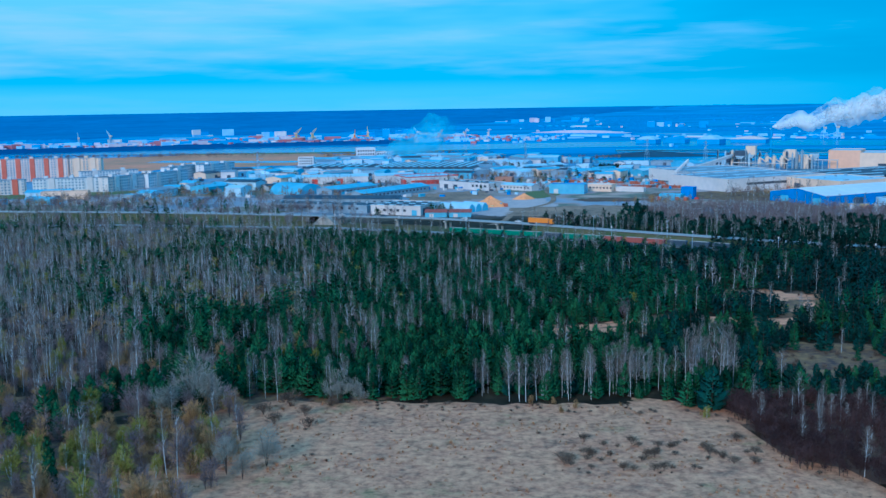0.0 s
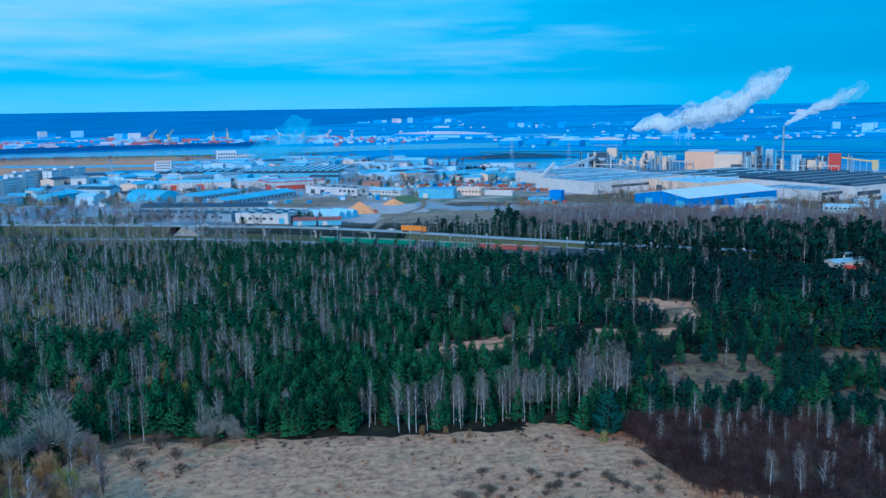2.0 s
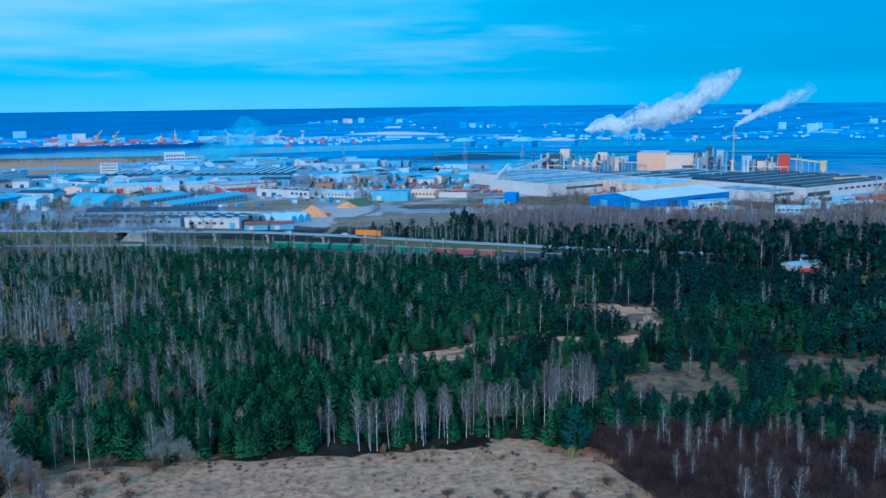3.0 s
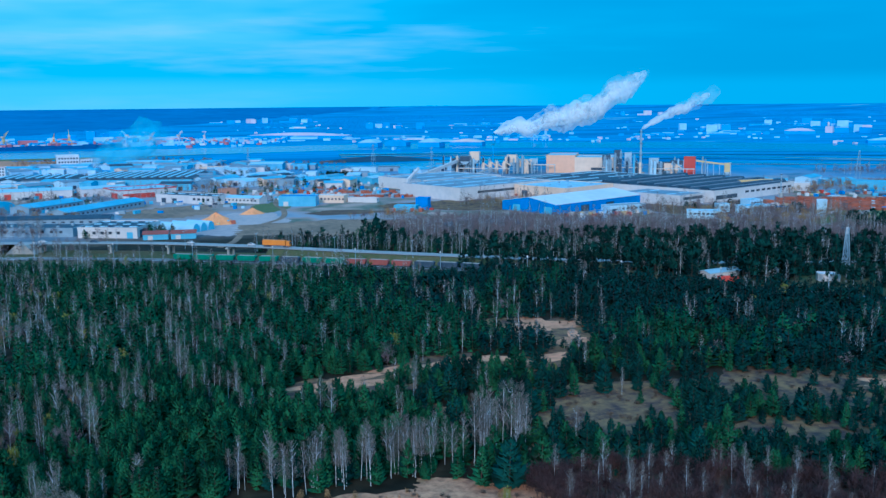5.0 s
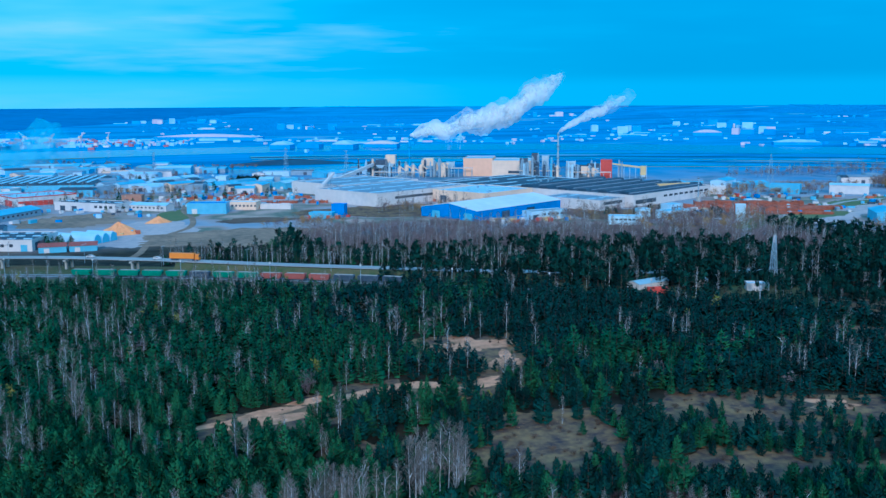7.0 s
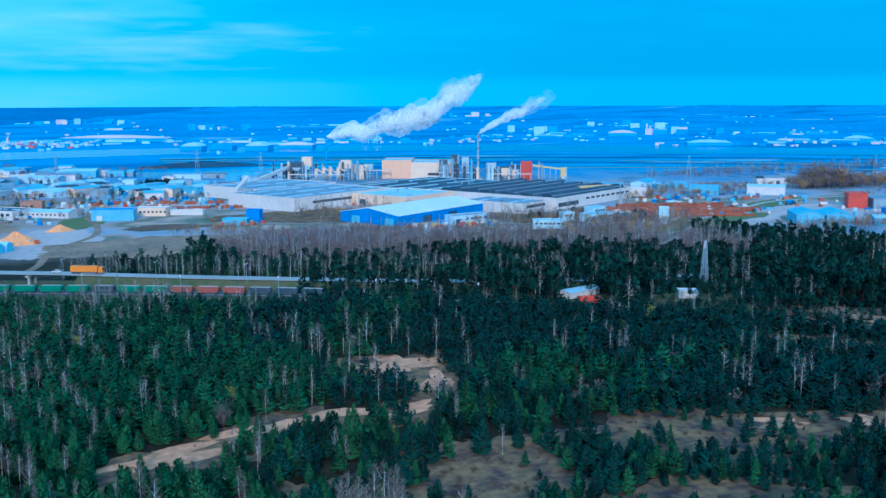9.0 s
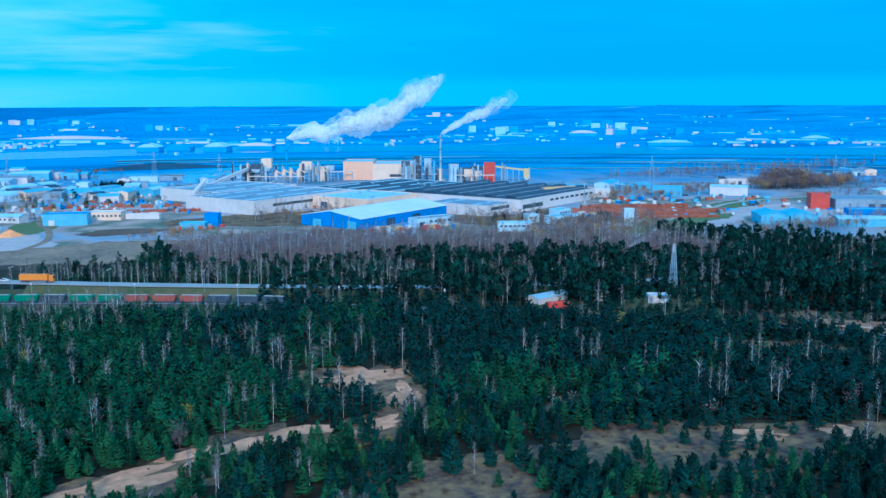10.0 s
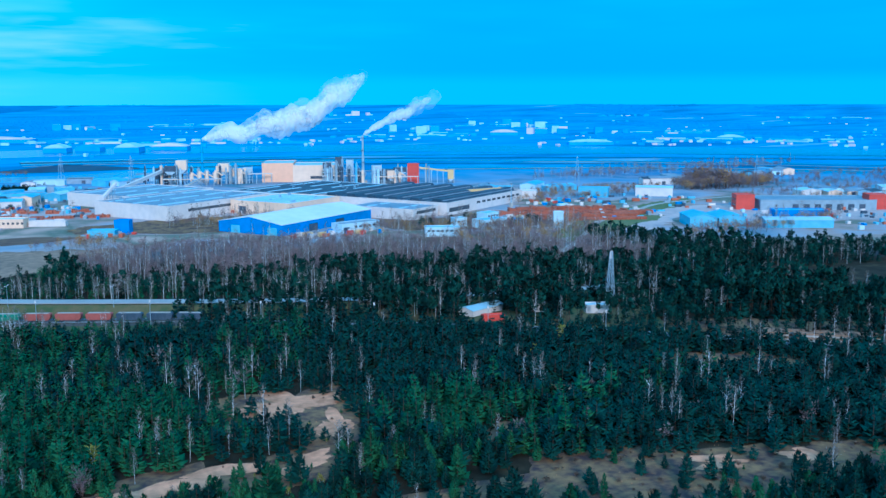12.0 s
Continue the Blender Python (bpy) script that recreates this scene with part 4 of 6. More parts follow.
    for x, y in scatter(2.0, -60, 96, 150, 256, rnd):
        if y < field_edge(x) and in_view(x, y) and noise.noise((x * 0.10, y * 0.10, 8)) + 0.6 * noise.noise((x * 0.35, y * 0.35, 8)) > 0.08:
            PLACED.append(("tuft", x, y, rnd.uniform(0.5, 1.3) + 0.9 * max(0, noise.noise((x * 0.12, y * 0.12, 3)))))
    for cx, cy, rx, ry, tu, ma in CLEARINGS:
        for i in range(int(rx * ry * (0.55 if ma is M_MOSS else 0.10))):
            a, k = rnd.uniform(0, 6.283), math.sqrt(rnd.random())
            PLACED.append((rnd.choice(("tuft", "tuft", "tuft", "tuft", "bush")), cx + 1.2 * rx * k * math.cos(a), cy + 1.2 * ry * k * math.sin(a), rnd.uniform(0.2, 0.6)))


plant_wood()

TREE_NAMES = {"tall": ("tall_pine_tree", "tall dark pine with a rounded crown on a bare trunk", "tree"), "pine": ("pine_tree", "young green pine with an open conical crown", "tree"), "dark": ("spruce_tree", "dark green conifer with a dense crown", "tree"),
              "birch": ("birch_tree", "leafless birch with a white trunk and fine twigs", "tree"), "alder": ("alder_tree", "leafless reddish-brown alder with dense twigs", "tree"),
              "thicket": ("thicket_tree", "thin leafless purple-brown alder in a thicket", "tree"), "green": ("young_leaved_tree", "birch with the first yellow-green leaves", "tree"), "ochre": ("willow_tree", "bushy willow with ochre spring twigs", "tree"),
              "grey": ("grey_willow_tree", "spreading silvery-grey willow without leaves", "tree"), "bush": ("bush", "low dark brown bush in dry grass", "bush"), "tuft": ("dry_grass", "pale tufts of dry grass", "grass")}


def plant_all():
    """The nearest trees are things of their own; the rest of each kind is one stand."""
    rng = np.random.default_rng(5)
    for kind, (bark, crown, near, far) in KINDS.items():
        name, label, cat = TREE_NAMES[kind]
        conifer = kind in ("pine", "dark", "tall")
        spots = [p for p in PLACED if p[0] == kind]
        spots.sort(key=lambda p: math.hypot(p[1] - 30, p[2] - 100))
        single = {"pine": 130, "birch": 130, "dark": 20, "tall": 20, "alder": 60, "thicket": 60, "tuft": 0}.get(kind, 40)
        models = []
        for k, (st, cr) in enumerate(near):
            models.append((tri_mesh(name + "_trunk", st, bark) if len(st) else None, tri_mesh(name + "_crown", cr, crown, soft_normals(cr) if conifer else None)))
        for i, (_, x, y, s) in enumerate(spots[:single]):
            root = new(name)
            root.matrix_world = Matrix.LocRotScale((x, y, land(x, y)), Euler((rng.uniform(-0.05, 0.05), rng.uniform(-0.05, 0.05), rng.uniform(0, 6.28))), (s * rng.uniform(0.9, 1.25), s * rng.uniform(0.9, 1.25), s * rng.uniform(0.92, 1.1)))
            tr, cr = models[i % len(models)]
            if tr:
                new("trunk", tr).parent = root
            new("crown" if tr else "twigs", cr).parent = root
            tagged(root, label, cat, group=cat + "s of the near wood edge")
        acc, turned = {0: [], 1: []}, []
        for _, x, y, s in spots[single:]:
            d = math.hypot(x - 30, y - 100)
            pool = near if d < 250 else far
            st, cr = pool[rng.integers(len(pool))]
            a = rng.uniform(0, 6.28)
            c, sn = math.cos(a), math.sin(a)
            wd = rng.uniform(0.85, 1.3)
            R = np.array([[c * wd, sn * wd, 0], [-sn * wd, c * wd, 0], [0, 0, rng.uniform(0.88, 1.12)]]) * s
            o = np.array([x, y, land(x, y)])
            if len(st):
                acc[0].append((st @ R + o).astype(np.float32))
            acc[1].append((cr @ R + o).astype(np.float32))
            if conifer:
                turned.append((soft_normals(cr) @ np.array([[c, sn, 0], [-sn, c, 0], [0, 0, 1]])).astype(np.float32))
        if not acc[1]:
            continue
        root = new(name + ("_stand" if cat == "tree" else "_patch"))
        tagged(root, "dense stand: " + label if cat == "tree" else label, "wood" if cat == "tree" else cat, kind="stuff")
        for k, pn, ma in ((0, "trunks", bark), (1, "crowns", crown)):
            if acc[k]:
                new(pn, tri_mesh(pn, np.concatenate(acc[k]), ma, np.concatenate(turned) if k and conifer else None)).parent = root


plant_all()


def far_wood_start(b):
    """Distance of the closed woods at a bearing: nearer in the west, none in the east."""
    return 2900 + 2300 * min(1.0, max(0.0, (b + 0.1) / 0.45)) + 400 * noise.noise((b * 6, 2, 0))


def far_woods():
    """Woods on the far plain, up to the horizon: low ragged clumps."""
    rng = np.random.default_rng(3)
    out = []
    for i in range(60000):
        b = rng.uniform(-0.6, 1.25)
        r = math.sqrt(rng.uniform(2250 ** 2, 4850 ** 2))
        x, y = HUB[0] + r * math.sin(b), HUB[1] + r * math.cos(b)
        solid = far_wood_start(b)
        if r > solid or noise.noise((x * 0.0035, y * 0.002, 4)) < 0.12 + 0.14 * min(1.0, max(0.0, (b - 0.1) / 0.3)) + 0.12 * noise.noise((x * 0.012, y * 0.012, 2)):
            continue
        if line_dist([(-2600, 2300), (-1500, 2050), (-800, 1880), (-150, 1830), (450, 1850), (900, 1690), (1250, 1350)], x, y) < 200:
            continue
        w, z, q0 = rng.uniform(9, 22), land(x, y), rng.uniform(0, 6.28)
        top = (x + rng.uniform(-3, 3), y + rng.uniform(-3, 3), z + rng.uniform(2.5, 6.0))
        rim = [(x + w * math.cos(q0 + 1.2566 * k), y + w * math.sin(q0 + 1.2566 * k), z - 0.3) for k in range(5)]
        for k in range(5):
            out.append((rim[k], rim[(k + 1) % 5], top))
    verts, faces, nb, nr = [], [], 150, 60
    for i in range(nb):
        b = -0.62 + 1.0 * i / (nb - 1)
        r0 = min(far_wood_start(b) - 20, 4870)
        rise = 3.4 * max(0.0, min(1.0, (4700 - r0) / 700))
        for j in range(nr):
            r = r0 + max(0.0, 4880 - r0) * j / (nr - 1)
            x, y = HUB[0] + r * math.sin(b), HUB[1] + r * math.cos(b)
            verts.append((x, y, land(x, y) + (0.05 + rise * (1 + 0.15 * noise.noise((x * 0.02, y * 0.02, 0))) * min(1.0, (4870 - r) / 300 + 0.1) if j else -0.5)))
    for i in range(nb - 1):
        for j in range(nr - 1):
            o = i * nr + j
            faces.append((o, o + nr, o + nr + 1, o + 1))
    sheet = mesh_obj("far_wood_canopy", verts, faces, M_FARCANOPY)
    tagged(sheet, "closed canopy of the distant woods, coloured with blue haze", "wood", kind="stuff")
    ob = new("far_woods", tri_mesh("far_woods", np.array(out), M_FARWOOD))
    tagged(ob, "woods on the distant plain, coloured with blue haze", "wood", kind="stuff")


far_woods()


# ---- buildings ----
def part(name, bm, material, parent, label=""):
    me = bpy.data.meshes.new(name)
    bm.to_mesh(me)
    bm.free()
    me.materials.append(material)
    ob = new(name, me)
    ob.parent = parent
    return tagged(ob, label)


def box(bm, x0, x1, y0, y1, z0, z1):
    r = bmesh.ops.create_cube(bm, size=1.0, matrix=Matrix.LocRotScale(((x0 + x1) / 2, (y0 + y1) / 2, (z0 + z1) / 2), None, (abs(x1 - x0), abs(y1 - y0), abs(z1 - z0))))
    return r["verts"]


def boxes(*specs):
    bm = bmesh.new()
    for s in specs:
        box(bm, *s)
    return bm


def prism(profile, y0, y1, bm=None):
    """A closed outline in x and z drawn out along y."""
    bm = bm or bmesh.new()
    a = [bm.verts.new((x, y0, z)) for x, z in profile]
    b = [bm.verts.new((x, y1, z)) for x, z in profile]
    n = len(a)
    bm.faces.new(a)
    bm.faces.new(b[::-1])
    for i in range(n):
        bm.faces.new((a[i], b[i], b[(i + 1) % n], a[(i + 1) % n]))
    bmesh.ops.recalc_face_normals(bm, faces=bm.faces)
    return bm


def tube(bm, p, q, r0, r1=None, seg=12):
    p, q = Vector(p), Vector(q)
    d = q - p
    m = Matrix.Translation((p + q) / 2) @ d.to_track_quat("Z", "Y").to_matrix().to_4x4()
    bmesh.ops.create_cone(bm, cap_ends=True, segments=seg, radius1=r0, radius2=r0 if r1 is None else r1, depth=d.length, matrix=m)
    return bm


def root_at(name, x, y, rot, z=0.0):
    ob = new(name)
    ob.matrix_world = pose(x, y, z + land(x, y), 0, 0, rot)
    return ob


WINDOW_MESHES = {}


def window_mesh(w, h, material):
    key = (round(w, 1), round(h, 1), material.name)
    if key not in WINDOW_MESHES:
        bm = boxes((0, w, -0.06, 0.05, 0, h))
        me = bpy.data.meshes.new("window")
        bm.to_mesh(me)
        bm.free()
        me.materials.append(material)
        WINDOW_MESHES[key] = me
    return WINDOW_MESHES[key]


def window_row(parent, x0, x1, z, n, w, h, face="front", depth=0.0, material=None):
    """n windows on the front (y = 0), or on the left or right end wall."""
    me = window_mesh(w, h, material or M_GLASS)
    for i in range(n):
        u = x0 + (x1 - x0) * (i + 0.5) / n - w / 2
        ob = new("window", me)
        ob.parent = parent
        if face == "front":
            ob.matrix_local = pose(u, 0, z)
        elif face == "left":
            ob.matrix_local = pose(0, u + w, z, 0, 0, -90)
        else:
            ob.matrix_local = pose(depth, u, z, 0, 0, 90)


def shed(name, label, x, y, rot, w, d, h, wall, roof, kind="flat", ridge=2.5, doors=(), windows=(), trim=None, group="", category="building"):
    """A hall: walls, roof, doors and windows. (x, y) is the front left corner, rot the way its front runs."""
    root = root_at(name, x, y, rot)
    tagged(root, label, category, group=group)
    if kind == "gable_x":          # ridge along the front
        part("wall", prism([(0, 0), (d, 0), (d, h), (d / 2, h + ridge), (0, h)], 0, w), wall, root).matrix_local = pose(w, 0, 0, 0, 0, 90)
        bm = bmesh.new()
        for s in ((-0.5, d / 2, h - 0.1, h + ridge + 0.15), (d + 0.5, d / 2, h - 0.1, h + ridge + 0.15)):
            prism([(s[0], s[2]), (s[1], s[3]), (s[1], s[3] + 0.3), (s[0], s[2] + 0.3)], -0.4, w + 0.4, bm)
        part("roof", bm, roof, root).matrix_local = pose(w, 0, 0, 0, 0, 90)
    elif kind == "gable_y":        # ridge away from the front
        part("wall", prism([(0, 0), (w, 0), (w, h), (w / 2, h + ridge), (0, h)], 0, d), wall, root)
        bm = bmesh.new()
        for s in ((-0.5, w / 2), (w + 0.5, w / 2)):
            prism([(s[0], h - 0.1), (s[1], h + ridge + 0.15), (s[1], h + ridge + 0.45), (s[0], h + 0.2)], -0.4, d + 0.4, bm)
        part("roof", bm, roof, root)
    elif kind == "barrel":
        prof = [(w / 2 - w / 2 * math.cos(math.pi * k / 14), (h) * math.sin(math.pi * k / 14)) for k in range(15)]
        part("roof", prism(prof, 0, d), roof, root)
        inner = [(w / 2 - 0.93 * w / 2 * math.cos(math.pi * k / 14), 0.93 * h * math.sin(math.pi * k / 14)) for k in range(15)]
        part("wall", prism(inner, -0.08, d + 0.08), wall, root)
    elif kind == "saw":
        part("wall", boxes((0, w, 0, d, 0, h)), wall, root)
        n = max(2, int(w / 9))
        for k in range(n):
            x0, x1 = w * k / n, w * (k + 1) / n
            bay = part("roof_bay", prism([(x0, h), (x1, h), (x1, h + 0.3), (x0 + 1.0, h + 2.8), (x0, h + 2.6)], 0.2, d - 0.2), roof, root)
            part("skylight", prism([(x0 + 1.4, h + 2.7), (x0 + 3.6, h + 2.05), (x0 + 3.6, h + 2.2), (x0 + 1.4, h + 2.85)], 2.0, d - 2.0), M_PALEROOF, bay)
    else:
        part("wall", boxes((0, w, 0, d, 0, h)), wall, root)
        part("roof", boxes((0.4, w - 0.4, 0.4, d - 0.4, h, h + 0.08)), roof, root)
        part("parapet", boxes((-0.15, w + 0.15, -0.15, 0.35, h - 0.3, h + 0.55), (-0.15, w + 0.15, d - 0.35, d + 0.15, h - 0.3, h + 0.55), (-0.15, 0.35, 0.35, d - 0.35, h - 0.3, h + 0.55), (w - 0.35, w + 0.15, 0.35, d - 0.35, h - 0.3, h + 0.55)), trim or wall, root)
    for face, u, dw, dh, ma in doors:
        if face == "front":
            part("door", boxes((u, u + dw, -0.07, 0.05, 0, dh)), ma, root)
        elif face == "left":
            part("door", boxes((-0.07, 0.05, u, u + dw, 0, dh)), ma, root)
        else:
            part("door", boxes((w - 0.05, w + 0.07, u, u + dw, 0, dh)), ma, root)
    for row in windows:
        face, x0, x1, z, n, ww, wh = row
        window_row(root, x0, x1, z, n, ww, wh, face, w)
    return root


def skylights(root, w, d, h, rows, cols, lw=9.0, ld=2.2):
    for i in range(cols):
        for j in range(rows):
            cx, cy = w * (i + 0.5) / cols, d * (j + 0.5) / rows
            part("skylight", boxes((cx - lw / 2, cx + lw / 2, cy - ld / 2, cy + ld / 2, h + 0.05, h + 0.6)), M_PALEROOF, root)


def roof_vents(root, w, d, h, n, seed):
    rn = random.Random(seed)
    for i in range(n):
        cx, cy = rn.uniform(3, w - 3), rn.uniform(3, d - 3)
        part("vent", boxes((cx - 0.8, cx + 0.8, cy - 0.8, cy + 0.8, h, h + rn.uniform(0.8, 2.0))), M_STEEL, root)


# the board mill: its halls stand in one grid, turned 25 degrees
hall = shed("factory_hall", "long white factory hall with a dark grey roof and long skylights", 258, 828, 25, 116, 80, 11, M_WHITE, M_GREYROOF, doors=[("front", 98, 7, 7, M_DARKSTEEL)], windows=[("front", 20, 92, 5.4, 1, 70, 2.2)])
skylights(hall, 116, 80, 11, 3, 3, 30, 2.6)
roof_vents(hall, 116, 80, 11, 14, 1)
back_hall = shed("factory_hall", "white factory hall with a grey roof behind the front hall", 260, 919, 25, 94, 80, 10.5, M_WHITE, M_GREYROOF)
skylights(back_hall, 94, 80, 10.5, 3, 2, 34, 2.6)
cream_hall = shed("factory_hall", "cream clad factory hall with a pale roof", 344, 800, 25, 66, 60, 10, M_CREAM, M_PALEROOF, doors=[("left", 44, 7, 6, M_DARKSTEEL)])
skylights(cream_hall, 66, 60, 10, 3, 2, 22, 2.5)
roof_vents(cream_hall, 66, 60, 10, 8, 4)
shed("warehouse", "blue warehouse with a broad white pitched roof", 293, 706, 26, 108, 55, 7.5, M_BLUE, M_WHITEROOF, "gable_x", 4.0, doors=[("left", 4, 8, 5.5, M_LBLUE), ("left", 36, 8, 5.5, M_LBLUE), ("front", 30, 10, 5, M_DARKSTEEL), ("front", 62, 10, 5, M_DARKSTEEL)])
shed("office_building", "small white flat-roofed works building", 332, 694, 8, 33, 12, 6.0, M_PALEWALL, M_GREYROOF, doors=[("front", 1.5, 5, 4, M_DARKSTEEL)], windows=[("front", 10, 30, 3.2, 5, 2.2, 1.4)])
middle_hall = shed("factory_hall", "low white hall with a grey-blue roof beside the warehouse", 410, 725, 25, 37, 58, 8, M_WHITE, M_GREYROOF, windows=[("front", 3, 35, 4.2, 1, 28, 2.4)])
skylights(middle_hall, 37, 58, 8, 2, 2, 12, 2.0)
dark_hall = shed("factory_hall", "wide white-walled hall with long dark roof ridges", 449, 736, 24, 130, 128, 9.5, M_WHITE, M_DARKROOF, "flat", windows=[("front", 2, 36, 2.2, 1, 32, 3.4), ("front", 46, 126, 5.2, 9, 6, 1.8)])
for k in range(6):
    ridge = part("roof_ridge", prism([(6 + 21 * k, 9.5), (17 + 21 * k, 9.5), (15 + 21 * k, 12.2), (8 + 21 * k, 12.2)], 3, 127), M_DARKROOF, dark_hall)
    ridge.matrix_local = pose(130, 0, 0, 0, 0, 90)
    glazing = part("ridge_glazing", boxes((4 + 3 * k, 122, 6.75 + 21 * k, 6.85 + 21 * k, 10.2, 11.4)), M_GREYROOF, dark_hall)
low_hall = shed("factory_hall", "low dark-roofed hall behind the ridged hall", 398, 856, 24, 122, 100, 8.5, M_PALEWALL, M_DARKROOF)
skylights(low_hall, 122, 100, 8.5, 4, 2, 44, 2.4)
roof_vents(low_hall, 122, 100, 8.5, 12, 6)
shed("press_building", "tall tan clad mill building with a pale roof", 458, 1102, -30, 34, 50, 20.5, M_TAN, M_PALEROOF)
shed("press_building", "tall pale mill building with a window strip", 487, 1085, -30, 46, 50, 18, M_CREAM, M_PALEROOF, windows=[("front", 18, 46, 3.5, 1, 26, 3)])


def chimney(x, y, h, r, label):
    root = root_at("chimney", x, y, 0)
    tagged(root, label, "chimney")
    part("stack", tube(bmesh.new(), (0, 0, 0), (0, 0, h), r * 1.1, r * 0.75, 16), M_FARBLUE if "blue" in label else M_STEEL, root)
    part("base", boxes((-r * 2, r * 2, -r * 2, r * 2, 0, 4)), M_CONCRETE, root)
    for k in range(3):
        z = h * (0.45 + 0.25 * k)
        bm = bmesh.new()
        bmesh.ops.create_cone(bm, cap_ends=True, segments=16, radius1=r * 1.9, radius2=r * 1.9, depth=0.4, matrix=Matrix.Translation((0, 0, z)))
        part("gallery", bm, M_DARKSTEEL, root)
    return root


chimney(537, 1018, 52, 1.6, "slim pale steel chimney with a steam plume")
chimney(403, 1135, 48, 1.1, "slim blue-grey steel chimney with a steam plume")
chimney(526, 752, 21, 0.6, "thin white steel flue beside the mill")


def process_tower(name, label, x, y, w, d, h, body_mat, body_from, rot=-30):
    """A raised bin on a steel frame with bracing."""
    root = root_at(name, x, y, rot)
    tagged(root, label, "industrial plant")
    part("bin", boxes((0, w, 0, d, h * body_from, h)), body_mat, root)
    part("hopper", prism([(w * 0.3, h * (body_from - 0.16)), (w * 0.7, h * (body_from - 0.16)), (w, h * body_from), (0, h * body_from)], 0.3, d - 0.3), M_STEEL, root)
    for i in (0.2, w - 0.6):
        for j in (0.2, d - 0.6):
            part("leg", boxes((i, i + 0.4, j, j + 0.4, 0, h * body_from)), M_DARKSTEEL, root)
    for k in range(3):
        z = h * body_from * (k + 1) / 4
        part("platform", boxes((-0.6, w + 0.6, -0.6, d + 0.6, z, z + 0.25)), M_STEEL, root)
    part("ladder", boxes((w + 0.3, w + 0.9, 0.5, 0.8, 0, h + 1)), M_STEEL, root)
    return root


process_tower("wood_dust_silo", "tall cream square silo on a steel frame", 370, 1126, 11, 11, 26, M_CREAM, 0.62)
process_tower("process_tower", "dark open steel process tower", 351, 1138, 18, 11, 18, M_DARKSTEEL, 0.35)
process_tower("process_tower", "cream bin on a pale steel frame", 411, 1110, 11, 9, 22, M_CREAM, 0.6)
process_tower("process_tower", "cream bin on a steel frame", 425, 1111, 17, 9, 16, M_CREAM, 0.5)
process_tower("process_tower", "grey steel process tower beside the chimney", 522, 1028, 7, 8, 26, M_STEEL, 0.4)
process_tower("process_tower", "grey steel process tower with platforms", 512, 1034, 7, 6, 29, M_DARKSTEEL, 0.3)
process_tower("process_tower", "dark steel drying plant", 554, 1016, 24, 12, 15, M_DARKSTEEL, 0.25)
process_tower("process_tower", "pale steel drying drum tower", 560, 1006, 8, 8, 14, M_CREAM, 0.4)
shed("stair_tower", "tall red clad tower beside the mill", 581, 999, -34, 12.5, 10, 20.5, M_RED, M_RED)
process_tower("wood_chip_tower", "yellow conveyor head tower", 618, 975, 6, 6, 14.5, M_YELLOW, 0.3)


def cyclone(x, y, s, label="cream steel dust cyclone with ducts"):
    root = root_at("dust_cyclone", x, y, 0)
    tagged(root, label, "industrial plant")
    bm = tube(bmesh.new(), (0, 0, 6 * s), (0, 0, 12 * s), 2.2 * s, 2.2 * s)
    part("drum", bm, M_CREAM, root)
    part("cone", tube(bmesh.new(), (0, 0, 1.5 * s), (0, 0, 6 * s), 0.5 * s, 2.2 * s), M_CREAM, root)
    part("duct", tube(tube(bmesh.new(), (0, 0, 12 * s), (0, 0, 14 * s), 0.9 * s), (0, 0, 13.6 * s), (7 * s, -1 * s, 9 * s), 0.8 * s), M_CREAM, root)
    for a in (0, 90, 180, 270):
        c, q = 1.8 * s * math.cos(radians(a)), 1.8 * s * math.sin(radians(a))
        part("leg", boxes((c - 0.15, c + 0.15, q - 0.15, q + 0.15, 0, 7 * s)), M_STEEL, root)


def vessel(x, y, r, h, material, label):
    """An upright tank with a domed head, ladder and ring platform."""
    root = root_at("process_vessel", x, y, 0)
    tagged(root, label, "industrial plant", group="process vessels of the mill")
    part("shell", tube(bmesh.new(), (0, 0, 0), (0, 0, h), r, r, 14), material, root)
    part("head", tube(bmesh.new(), (0, 0, h), (0, 0, h + r * 0.5), r, r * 0.35, 14), material, root)
    part("ring_platform", tube(bmesh.new(), (0, 0, h * 0.72), (0, 0, h * 0.72 + 0.3), r + 0.9, r + 0.9, 14), M_STEEL, root)
    part("ladder", boxes((r, r + 0.4, -0.3, 0.3, 0, h + 0.8)), M_STEEL, root)
    part("outlet_pipe", tube(tube(bmesh.new(), (0, 0, h), (0, 0, h + r + 1.0), r * 0.22), (0, 0, h + r + 0.8), (r * 2.4, -r, h * 0.8), r * 0.2), M_STEEL, root)


for vx, vy, vr, vh, vm in [(510, 1028, 1.4, 24, M_GREY), (515, 1024, 1.0, 27, M_STEEL), (521, 1020, 1.6, 20, M_GREY), (528, 1017, 1.1, 23, M_LBLUE), (533, 1012, 1.5, 15, M_CREAM), (544, 1010, 1.2, 17, M_STEEL), (549, 1006, 1.0, 13, M_GREY),
                           (504, 1032, 1.0, 18, M_STEEL), (368, 1118, 0.9, 21, M_DARKSTEEL), (358, 1126, 1.2, 17, M_DARKSTEEL), (364, 1122, 1.0, 14, M_STEEL), (566, 1000, 1.3, 12, M_CREAM), (430, 1100, 1.2, 13, M_CREAM), (418, 1106, 1.0, 17, M_STEEL)]:
    vessel(vx, vy, vr, vh, vm, "upright steel process vessel with a ladder")


rn = random.Random(91)
